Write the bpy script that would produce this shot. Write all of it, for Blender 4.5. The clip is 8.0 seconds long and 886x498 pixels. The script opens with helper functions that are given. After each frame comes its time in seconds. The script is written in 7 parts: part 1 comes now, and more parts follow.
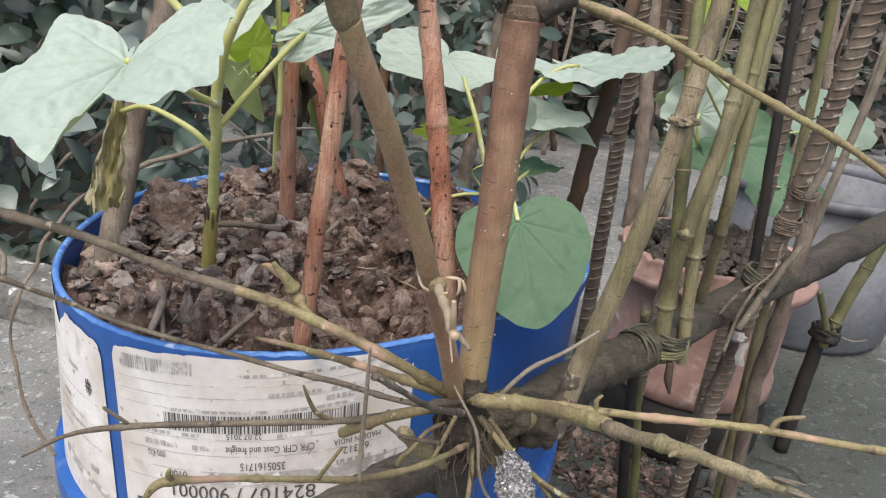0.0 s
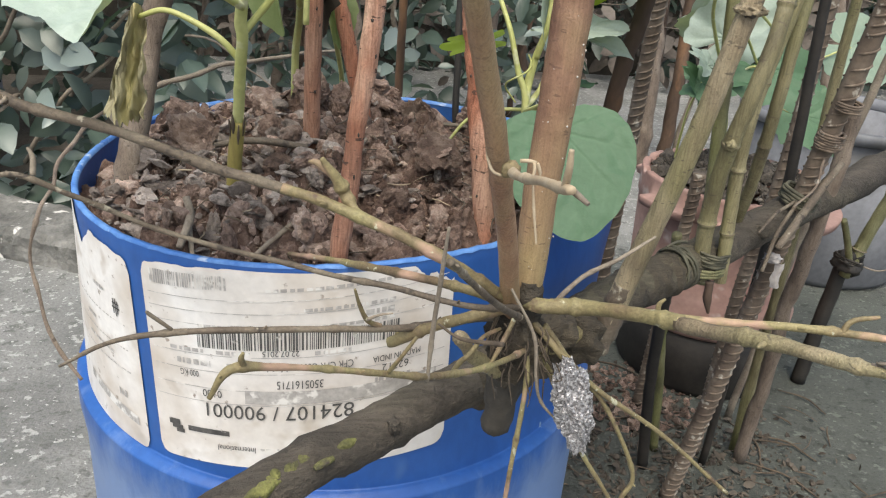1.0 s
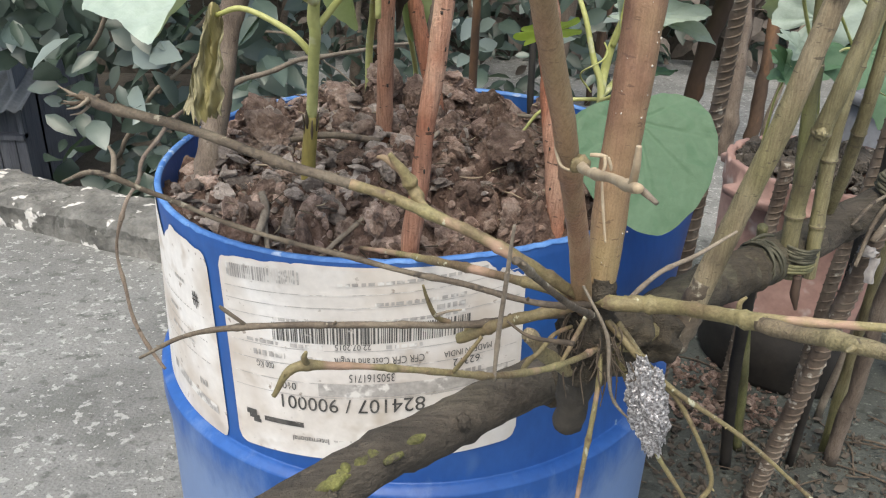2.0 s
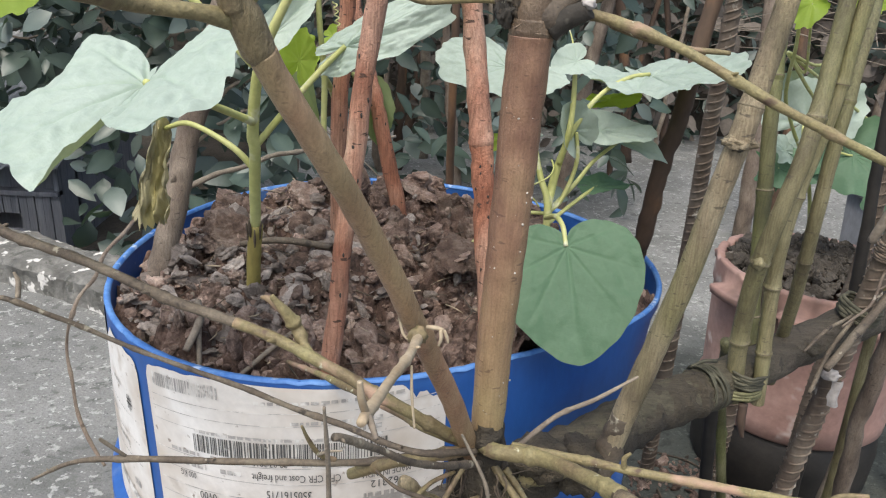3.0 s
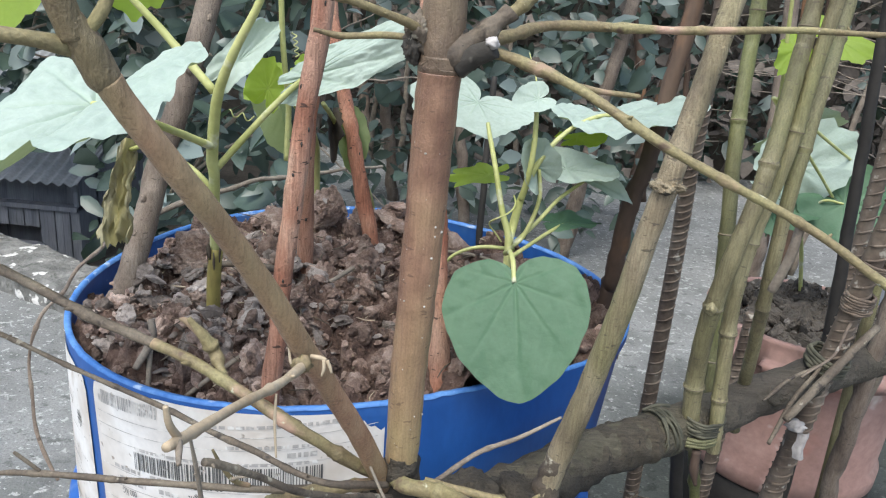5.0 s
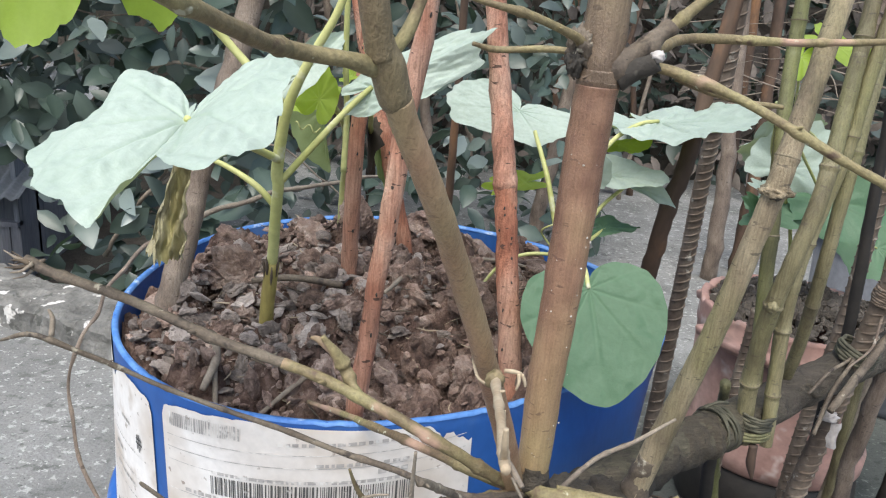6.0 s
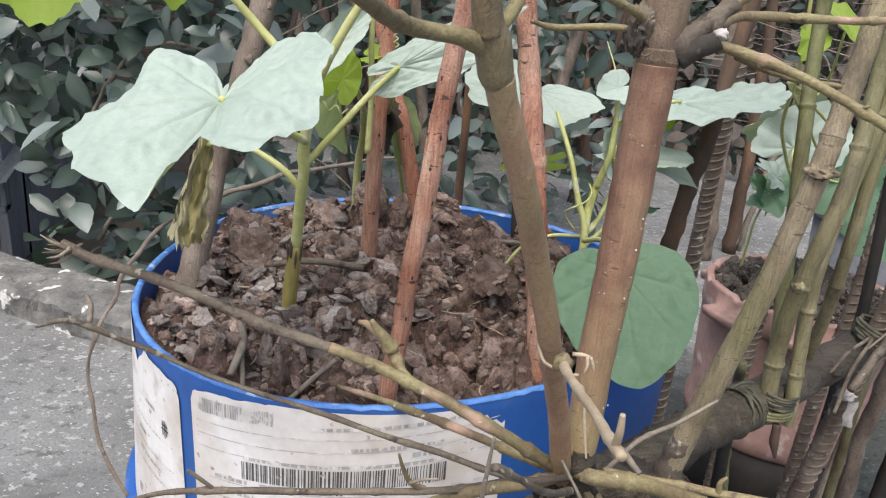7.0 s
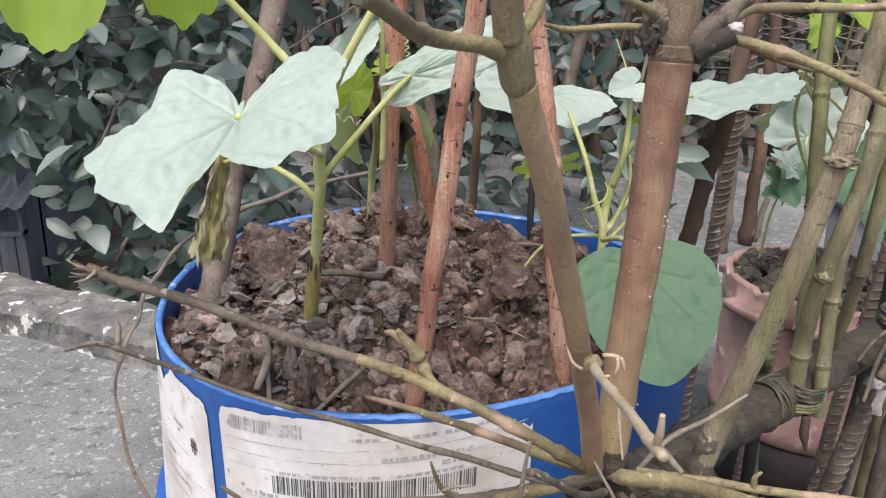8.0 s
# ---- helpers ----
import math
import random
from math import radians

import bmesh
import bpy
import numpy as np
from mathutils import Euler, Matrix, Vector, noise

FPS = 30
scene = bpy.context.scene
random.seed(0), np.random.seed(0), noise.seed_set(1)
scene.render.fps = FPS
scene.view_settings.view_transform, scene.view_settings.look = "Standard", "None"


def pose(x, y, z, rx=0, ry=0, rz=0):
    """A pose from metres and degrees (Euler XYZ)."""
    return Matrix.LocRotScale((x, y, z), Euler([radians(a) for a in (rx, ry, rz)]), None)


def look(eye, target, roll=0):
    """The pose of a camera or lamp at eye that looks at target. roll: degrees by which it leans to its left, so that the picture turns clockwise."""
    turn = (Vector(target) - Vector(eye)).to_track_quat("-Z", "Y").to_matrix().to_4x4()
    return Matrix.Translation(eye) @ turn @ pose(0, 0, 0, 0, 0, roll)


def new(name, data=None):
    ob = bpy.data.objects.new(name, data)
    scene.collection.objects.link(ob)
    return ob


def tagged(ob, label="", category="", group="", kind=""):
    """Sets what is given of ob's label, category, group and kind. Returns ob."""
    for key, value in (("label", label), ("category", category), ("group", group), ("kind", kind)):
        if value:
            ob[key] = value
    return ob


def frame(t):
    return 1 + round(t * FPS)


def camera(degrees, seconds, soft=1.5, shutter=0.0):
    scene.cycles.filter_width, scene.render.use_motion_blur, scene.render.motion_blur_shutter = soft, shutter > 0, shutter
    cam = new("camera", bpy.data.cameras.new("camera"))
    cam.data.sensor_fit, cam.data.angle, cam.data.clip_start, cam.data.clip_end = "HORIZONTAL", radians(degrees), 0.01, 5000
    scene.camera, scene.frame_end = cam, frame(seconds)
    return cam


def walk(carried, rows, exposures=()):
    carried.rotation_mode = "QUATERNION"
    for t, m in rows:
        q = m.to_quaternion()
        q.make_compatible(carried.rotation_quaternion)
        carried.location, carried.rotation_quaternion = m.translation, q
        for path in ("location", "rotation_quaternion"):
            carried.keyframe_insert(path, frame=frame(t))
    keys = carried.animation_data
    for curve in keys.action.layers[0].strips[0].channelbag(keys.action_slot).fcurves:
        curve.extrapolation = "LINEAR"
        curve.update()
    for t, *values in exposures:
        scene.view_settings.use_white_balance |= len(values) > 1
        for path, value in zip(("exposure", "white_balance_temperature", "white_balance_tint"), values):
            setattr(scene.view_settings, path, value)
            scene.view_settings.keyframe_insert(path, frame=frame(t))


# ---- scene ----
# camera: eye, target, lean
cam = camera(59.67, 8.0, soft=1.15)
PATH = [
    (0, (-0.0053, -0.8558, 0.7580), (0.1541, 0.0660, 0.4047), 5.04),
    (0.5, (-0.0345, -0.8458, 0.7209), (0.1323, 0.0501, 0.3090), 5.58),
    (1, (-0.0383, -0.8377, 0.7136), (0.1286, 0.0584, 0.3023), 4.87),
    (1.5, (-0.0375, -0.8390, 0.7132), (0.1040, 0.0572, 0.2928), 3.77),
    (1.7, (-0.0373, -0.8376, 0.7091), (0.0695, 0.0581, 0.2775), 2.70),
    (2.8, (0.0367, -0.8118, 0.7569), (0.0532, 0.1124, 0.3753), 3.15),
    (3, (0.0632, -0.8138, 0.7682), (0.0748, 0.1175, 0.4040), 3.03),
    (3.5, (0.0974, -0.8236, 0.7809), (0.0898, 0.1151, 0.4362), 3.02),
    (4, (0.1471, -0.8164, 0.7803), (0.0938, 0.1260, 0.4500), 3.28),
    (4.5, (0.1585, -0.8149, 0.7796), (0.0763, 0.1240, 0.4454), 3.86),
    (4.7, (0.1544, -0.8116, 0.7751), (0.0924, 0.1285, 0.4398), 4.20),
    (5.8, (0.0207, -0.8202, 0.7724), (0.0677, 0.1315, 0.4690), 4.98),
    (6, (0.0047, -0.8143, 0.7687), (0.0703, 0.1320, 0.4522), 4.96),
    (6.5, (-0.0226, -0.8119, 0.7660), (0.0743, 0.1294, 0.4427), 5.78),
    (7, (-0.0335, -0.8061, 0.7637), (0.0541, 0.1314, 0.4268), 5.09),
    (7.5, (-0.0412, -0.8062, 0.7667), (0.0296, 0.1338, 0.4328), 3.40),
    (8, (-0.0392, -0.8061, 0.7648), (0.0316, 0.1345, 0.4329), 2.12),
]
walk(cam, [(t, look(eye, target, lean)) for t, eye, target, lean in PATH], [(0, 0.70, 6650, 8), (0.5, 0.82, 6750, 6), (1.5, 0.83, 6800, 4), (2.8, 0.70, 6600, 6), (3.5, 0.73, 6450, 6), (4.0, 0.92, 6200, 5), (4.5, 0.90, 6100, 4), (6.0, 0.90, 6350, 6), (6.5, 0.77, 6450, 8), (8.0, 0.80, 6500, 10)])

# ---- light ----
world = bpy.data.worlds.new("sky")
scene.world = world
world.use_nodes = True
wn = world.node_tree.nodes
sky = wn.new("ShaderNodeTexSky")
sky.sky_type, sky.sun_disc, sky.sun_elevation, sky.sun_rotation = "NISHITA", False, radians(58), radians(200)
sky.air_density, sky.dust_density, sky.ozone_density = 1.0, 4.0, 1.5
world.node_tree.links.new(sky.outputs[0], wn["Background"].inputs[0])
wn["Background"].inputs[1].default_value = 0.15
sun = new("sun", bpy.data.lights.new("sun", "SUN"))
sun.data.energy, sun.data.angle, sun.data.color = 1.5, radians(38), (1.0, 0.97, 0.93)
sun.matrix_world = look((0, 0, 6), (0.9, 2.2, 0.0))

# ---- materials ----


def shader(name, rough=0.8, metallic=0.0):
    m = bpy.data.materials.new(name)
    m.use_nodes = True
    nt = m.node_tree
    b = nt.nodes["Principled BSDF"]
    b.inputs["Roughness"].default_value = rough
    b.inputs["Metallic"].default_value = metallic
    return m, nt, b


def node(nt, kind, **inputs):
    n = nt.nodes.new(kind)
    for k, v in inputs.items():
        n.inputs[k.replace("_", " ")].default_value = v
    return n


def coords(nt, scale=(1, 1, 1)):
    tc = nt.nodes.new("ShaderNodeTexCoord")
    mp = nt.nodes.new("ShaderNodeMapping")
    mp.inputs["Scale"].default_value = scale
    nt.links.new(tc.outputs["Object"], mp.inputs[0])
    return mp.outputs[0]


def ramp(nt, fac, stops):
    r = nt.nodes.new("ShaderNodeValToRGB")
    e = r.color_ramp.elements
    while len(e) < len(stops):
        e.new(0.5)
    for el, (p, c) in zip(e, stops):
        el.position, el.color = p, (*c, 1)
    nt.links.new(fac, r.inputs[0])
    return r.outputs[0]


def mix(nt, a, b, fac, mode="MIX"):
    n = nt.nodes.new("ShaderNodeMix")
    n.data_type, n.blend_type = "RGBA", mode
    for s, v in ((0, fac), (6, a), (7, b)):
        if hasattr(v, "is_output"):
            nt.links.new(v, n.inputs[s])
        else:
            n.inputs[s].default_value = (*v, 1) if isinstance(v, tuple) else v
    return n.outputs[2]


def bump(nt, bsdf, height, strength, distance):
    n = nt.nodes.new("ShaderNodeBump")
    n.inputs["Strength"].default_value, n.inputs["Distance"].default_value = strength, distance
    nt.links.new(height, n.inputs["Height"])
    nt.links.new(n.outputs[0], bsdf.inputs["Normal"])


def tex(nt, vec, scale, detail=5.0, rough=0.6, kind="noise"):
    if kind == "noise":
        n = node(nt, "ShaderNodeTexNoise", Scale=scale, Detail=detail, Roughness=rough)
        nt.links.new(vec, n.inputs["Vector"])
        return n.outputs[0]
    n = node(nt, "ShaderNodeTexVoronoi", Scale=scale)
    nt.links.new(vec, n.inputs["Vector"])
    return n.outputs[0]


def rough_mat(name, stops, big=6.0, fine=60.0, spots=None, rough=0.85, bumps=0.4, depth=0.003, stretch=(1, 1, 1), shade=0.35, vary=0.15):
    """Two noises: the large one picks the colour, the fine one darkens it; spots: (colour, scale, low, high)."""
    m, nt, b = shader(name, rough)
    v = coords(nt, stretch)
    n1, n2 = tex(nt, v, big), tex(nt, v, fine)
    c = ramp(nt, n1, stops)
    c = mix(nt, c, ramp(nt, n2, [(0.25, (1 - shade,) * 3), (0.75, (1, 1, 1))]), 1.0, "MULTIPLY")
    if vary:
        oi = nt.nodes.new("ShaderNodeObjectInfo")
        c = mix(nt, c, ramp(nt, oi.outputs["Random"], [(0, (1 - vary,) * 3), (1, (1, 1, 1))]), 1.0, "MULTIPLY")
    for colour, scale, low, high in spots or ():
        f = ramp(nt, tex(nt, v, scale, 3.0), [(low, (0, 0, 0)), (high, (1, 1, 1))])
        c = mix(nt, c, colour, f)
    nt.links.new(c, b.inputs["Base Color"])
    if bumps:
        bump(nt, b, n2, bumps, depth)
    return m


def leaf_mat(name, top, vein, dusty, under=None, rough=0.6, clear=0.3, grain=45.0, fleck=None):
    m, nt, b = shader(name, rough)
    v = coords(nt)
    n1, n2 = tex(nt, v, grain * 0.35, 4.0), tex(nt, v, grain * 5, 4.0)
    a = nt.nodes.new("ShaderNodeAttribute")
    a.attribute_name = "vein"
    c = mix(nt, top, dusty, ramp(nt, n1, [(0.25, (0, 0, 0)), (0.8, (1, 1, 1))]))
    c = mix(nt, c, ramp(nt, n2, [(0.3, (0.84, 0.86, 0.84)), (0.7, (1, 1, 1))]), 0.9, "MULTIPLY")
    vf = nt.nodes.new("ShaderNodeMath")
    vf.operation = "MULTIPLY"
    vf.inputs[1].default_value = 0.55
    nt.links.new(a.outputs["Fac"], vf.inputs[0])
    c = mix(nt, c, vein, vf.outputs[0])
    g = nt.nodes.new("ShaderNodeNewGeometry")
    c = mix(nt, c, ramp(nt, g.outputs["Random Per Island"], [(0, (0.7, 0.74, 0.7)), (1, (1.0, 1.0, 1.0))]), 1.0, "MULTIPLY")
    if fleck:
        c = mix(nt, c, fleck, ramp(nt, g.outputs["Random Per Island"], [(0.80, (0, 0, 0)), (0.97, (1, 1, 1))]))
    nt.links.new(c, b.inputs["Base Color"])
    bump(nt, b, n2, 0.5, 0.0012)
    t = nt.nodes.new("ShaderNodeBsdfTranslucent")
    nt.links.new(mix(nt, c, under or (0.5, 0.62, 0.05), 0.75), t.inputs[0])
    ms = nt.nodes.new("ShaderNodeMixShader")
    ms.inputs[0].default_value = clear
    nt.links.new(b.outputs[0], ms.inputs[1])
    nt.links.new(t.outputs[0], ms.inputs[2])
    nt.links.new(ms.outputs[0], nt.nodes["Material Output"].inputs[0])
    return m


def bark_mat(name, dark, mid, pale, tint, rough=0.6, fleck=(0.09, 0.055, 0.04), streak=0.5, dots=0.5, relief=0.0012, turn=(0, 0, 0), vary=0.0, grain=1.0):
    """Thin bark: slow changes of tone along the stem, fine streaks with the grain, short dark cracks across it, small dots. turn brings the stem's axis to z."""
    m, nt, b = shader(name, rough)
    tc = nt.nodes.new("ShaderNodeTexCoord")
    rot = nt.nodes.new("ShaderNodeMapping")
    rot.inputs["Rotation"].default_value = turn
    nt.links.new(tc.outputs["Object"], rot.inputs[0])

    def scaled(sc):
        mp = nt.nodes.new("ShaderNodeMapping")
        mp.inputs["Scale"].default_value = sc
        nt.links.new(rot.outputs[0], mp.inputs[0])
        return mp.outputs[0]

    slow = tex(nt, scaled((1, 1, 0.55)), 26 * grain, 4.0)
    fine = tex(nt, scaled((1, 1, 0.05)), 620 * grain, 5.0, 0.65)
    speck = tex(nt, scaled((1, 1, 0.7)), 900 * grain, 3.0)
    c = ramp(nt, slow, [(0.34, dark), (0.5, mid), (0.66, pale)])
    c = mix(nt, c, tint, ramp(nt, tex(nt, scaled((1, 1, 0.35)), 13 * grain, 3.0), [(0.48, (0, 0, 0)), (0.66, (1, 1, 1))]))
    c = mix(nt, c, ramp(nt, fine, [(0.3, (0.50, 0.48, 0.46)), (0.55, (1, 1, 1)), (0.75, (1.22, 1.2, 1.18))]), streak, "MULTIPLY")
    c = mix(nt, c, ramp(nt, speck, [(0.32, (0.74, 0.72, 0.70)), (0.6, (1.06, 1.06, 1.06))]), 0.6, "MULTIPLY")
    cracks = ramp(nt, tex(nt, scaled((1, 1, 3.2)), 95 * grain, 2.0), [(0.655, (0, 0, 0)), (0.69, (1, 1, 1))])
    cf = nt.nodes.new("ShaderNodeMath")
    cf.operation = "MULTIPLY"
    cf.inputs[1].default_value = dots
    nt.links.new(cracks, cf.inputs[0])
    c = mix(nt, c, fleck, cf.outputs[0])
    if vary:
        oi = nt.nodes.new("ShaderNodeObjectInfo")
        c = mix(nt, c, ramp(nt, oi.outputs["Random"], [(0, (1 - vary,) * 3), (1, (1, 1, 1))]), 1.0, "MULTIPLY")
    nt.links.new(c, b.inputs["Base Color"])
    h = nt.nodes.new("ShaderNodeMath")
    nt.links.new(fine, h.inputs[0])
    nt.links.new(speck, h.inputs[1])
    bump(nt, b, h.outputs[0], 0.75, relief)
    return m


M_CONCRETE = rough_mat("worn_concrete", [(0.3, (0.175, 0.175, 0.168)), (0.5, (0.250, 0.250, 0.240)), (0.7, (0.32, 0.32, 0.307))], 4.0, 190, [((0.085, 0.09, 0.08), 2.6, 0.56, 0.72), ((0.12, 0.12, 0.114), 30, 0.58, 0.66), ((0.36, 0.36, 0.342), 52, 0.60, 0.64), ((0.47, 0.47, 0.447), 85, 0.65, 0.68), ((0.10, 0.10, 0.095), 120, 0.65, 0.69)], 0.85, 0.9, 0.004, (1, 1.15, 1), shade=0.4, vary=0)


def damp_shade(m, centre, inner, outer, colour):
    """A damp mossy stain with a ragged edge round one spot of the floor; its darkness also holds painted shade."""
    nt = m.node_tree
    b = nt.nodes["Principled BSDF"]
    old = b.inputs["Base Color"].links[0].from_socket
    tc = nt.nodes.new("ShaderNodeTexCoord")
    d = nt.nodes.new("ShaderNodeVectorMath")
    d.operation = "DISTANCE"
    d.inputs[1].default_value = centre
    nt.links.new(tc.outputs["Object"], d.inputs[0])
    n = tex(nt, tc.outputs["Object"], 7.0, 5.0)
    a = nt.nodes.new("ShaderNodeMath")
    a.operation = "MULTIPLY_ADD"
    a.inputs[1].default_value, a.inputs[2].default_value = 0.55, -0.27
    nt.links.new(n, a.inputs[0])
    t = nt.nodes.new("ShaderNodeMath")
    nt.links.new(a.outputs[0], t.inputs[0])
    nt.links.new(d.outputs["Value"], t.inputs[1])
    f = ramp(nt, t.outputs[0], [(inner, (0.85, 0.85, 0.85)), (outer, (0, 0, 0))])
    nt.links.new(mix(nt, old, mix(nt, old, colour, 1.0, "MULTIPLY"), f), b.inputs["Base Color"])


# mossy damp, plus the shadow below pot and fence painted into the concrete
damp_shade(M_CONCRETE, (0.94, 0.03, -0.07), 0.66, 0.98, (0.20, 0.23, 0.19))
M_KERB = rough_mat("weathered_kerb", [(0.3, (0.095, 0.092, 0.085)), (0.55, (0.205, 0.20, 0.185)), (0.75, (0.35, 0.34, 0.315))], 11, 90, [((0.62, 0.60, 0.57), 16, 0.60, 0.64), ((0.09, 0.09, 0.08), 24, 0.60, 0.66)], 0.9, 1.0, 0.006, vary=0)
M_EARTH = rough_mat("dark_earth", [(0.3, (0.05, 0.045, 0.035)), (0.7, (0.13, 0.11, 0.09))], 5, 50, None, 0.95, 0.8, 0.01, vary=0)


def crumbly(name, dark, mid, pale, scale):
    """Broken earth: flakes of two sizes, each with its own tone and tilt, over soft stains."""
    m, nt, b = shader(name, 0.95)
    v = coords(nt)
    warp = node(nt, "ShaderNodeTexNoise", Scale=scale * 1.3, Detail=4.0)
    nt.links.new(v, warp.inputs["Vector"])
    bent = nt.nodes.new("ShaderNodeMix")
    bent.data_type, bent.blend_type = "RGBA", "LINEAR_LIGHT"
    bent.inputs[0].default_value = 0.012
    nt.links.new(v, bent.inputs[6])
    nt.links.new(warp.outputs[1], bent.inputs[7])
    tones, heights = [], []
    for s in (scale, scale * 3.1):
        n = node(nt, "ShaderNodeTexVoronoi", Scale=s)
        nt.links.new(bent.outputs[2], n.inputs["Vector"])
        g = nt.nodes.new("ShaderNodeRGBToBW")
        nt.links.new(n.outputs["Color"], g.inputs[0])
        tones.append(g.outputs[0])
        heights.append(n.outputs["Distance"])
    c = ramp(nt, tex(nt, bent.outputs[2], scale * 0.5, 5.0, 0.65), [(0.30, dark), (0.5, mid), (0.72, pale)])
    c = mix(nt, c, ramp(nt, tones[1], [(0.15, (0.78, 0.77, 0.76)), (0.5, (1.0, 1.0, 1.0)), (0.9, (1.14, 1.14, 1.14))]), 0.8, "MULTIPLY")
    c = mix(nt, c, ramp(nt, tex(nt, v, 24), [(0.3, (0.62, 0.58, 0.56)), (0.7, (1.12, 1.1, 1.1))]), 0.8, "MULTIPLY")
    g = nt.nodes.new("ShaderNodeNewGeometry")
    c = mix(nt, c, ramp(nt, g.outputs["Random Per Island"], [(0, (0.50, 0.47, 0.45)), (1, (1.42, 1.42, 1.43))]), 1.0, "MULTIPLY")
    nt.links.new(c, b.inputs["Base Color"])
    a = nt.nodes.new("ShaderNodeMath")
    nt.links.new(tones[1], a.inputs[0])
    nt.links.new(tex(nt, v, scale * 4, 6.0, 0.7), a.inputs[1])
    bump(nt, b, a.outputs[0], 1.0, 0.0075)
    return m


M_SOIL = crumbly("dry_clay_soil", (0.085, 0.054, 0.042), (0.345, 0.242, 0.192), (0.64, 0.520, 0.440), 85.0)
# darker copy of the clay: shade in the gaps between clods, put into colour
M_GAPSOIL = crumbly("gap_shaded_clay_soil", (0.034, 0.021, 0.016), (0.190, 0.122, 0.094), (0.44, 0.325, 0.265), 85.0)
M_DRYSOIL = crumbly("dried_grey_clay", (0.21, 0.18, 0.155), (0.44, 0.385, 0.345), (0.66, 0.60, 0.55), 85.0)


def crusted(m, x_edge, width, colour):
    """Soil dried to a paler grey crust on one side of the heap, with a ragged border."""
    nt = m.node_tree
    b = nt.nodes["Principled BSDF"]
    old = b.inputs["Base Color"].links[0].from_socket
    tc = nt.nodes.new("ShaderNodeTexCoord")
    sx = nt.nodes.new("ShaderNodeSeparateXYZ")
    nt.links.new(tc.outputs["Object"], sx.inputs[0])
    a = nt.nodes.new("ShaderNodeMath")
    a.operation = "MULTIPLY_ADD"
    a.inputs[1].default_value, a.inputs[2].default_value = 0.34, -0.17 + width - x_edge
    nt.links.new(tex(nt, tc.outputs["Object"], 16.0, 6.0, 0.7), a.inputs[0])
    t = nt.nodes.new("ShaderNodeMath")
    nt.links.new(a.outputs[0], t.inputs[0])
    nt.links.new(sx.outputs[0], t.inputs[1])
    f = ramp(nt, t.outputs[0], [(0.0, (1, 1, 1)), (2 * width, (0, 0, 0))])
    nt.links.new(mix(nt, old, mix(nt, old, colour, 1.0, "MULTIPLY"), f), b.inputs["Base Color"])


crusted(M_SOIL, -0.02, 0.10, (1.28, 1.34, 1.38))
M_CLOD = rough_mat("pot_compost", [(0.3, (0.045, 0.038, 0.03)), (0.7, (0.16, 0.135, 0.11))], 16, 150, [((0.25, 0.22, 0.19), 40, 0.62, 0.72)], 0.95, 0.9, 0.004, shade=0.5, vary=0)
M_BLUE = rough_mat("blue_drum_plastic", [(0.3, (0.012, 0.075, 0.31)), (0.7, (0.032, 0.125, 0.41))], 6, 120, [((0.16, 0.26, 0.42), 11, 0.58, 0.85), ((0.30, 0.38, 0.5), 60, 0.74, 0.78)], 0.45, 0.12, 0.001, (1, 1, 0.5), shade=0.2, vary=0)


def dust(m, top, colour):
    """Dried mud splashes and dust on the drum's foot, thinning out upwards with a ragged edge."""
    nt = m.node_tree
    b = nt.nodes["Principled BSDF"]
    old = b.inputs["Base Color"].links[0].from_socket
    tc = nt.nodes.new("ShaderNodeTexCoord")
    sx = nt.nodes.new("ShaderNodeSeparateXYZ")
    nt.links.new(tc.outputs["Object"], sx.inputs[0])
    a = nt.nodes.new("ShaderNodeMath")
    a.operation = "MULTIPLY_ADD"
    a.inputs[1].default_value, a.inputs[2].default_value = 0.16, top - 0.08
    nt.links.new(tex(nt, coords(nt, (1, 1, 0.35)), 22.0, 6.0, 0.7), a.inputs[0])
    s = nt.nodes.new("ShaderNodeMath")
    s.operation = "SUBTRACT"
    nt.links.new(a.outputs[0], s.inputs[0])
    nt.links.new(sx.outputs[2], s.inputs[1])
    f = ramp(nt, s.outputs[0], [(0.0, (0.0, 0.0, 0.0)), (0.06, (0.5, 0.5, 0.5))])
    nt.links.new(mix(nt, old, colour, f), b.inputs["Base Color"])


dust(M_BLUE, 0.215, (0.30, 0.40, 0.56))
M_LABEL = rough_mat("soiled_paper_label", [(0.3, (0.67, 0.62, 0.575)), (0.6, (0.85, 0.825, 0.80))], 7, 120, [((0.47, 0.39, 0.31), 8, 0.49, 0.76), ((0.50, 0.44, 0.38), 22, 0.58, 0.74), ((0.34, 0.29, 0.25), 90, 0.66, 0.72)], 0.6, 0.15, 0.0006, shade=0.14, vary=0)
M_INK = rough_mat("faded_black_ink", [(0.3, (0.055, 0.052, 0.05)), (0.6, (0.12, 0.115, 0.11))], 60, 200, [((0.6, 0.57, 0.54), 90, 0.64, 0.72)], 0.6, 0, vary=0)
M_GREYINK = rough_mat("faded_grey_ink", [(0.3, (0.42, 0.395, 0.375)), (0.7, (0.58, 0.555, 0.535))], 40, 160, [((0.74, 0.72, 0.69), 60, 0.52, 0.60)], 0.6, 0, vary=0)
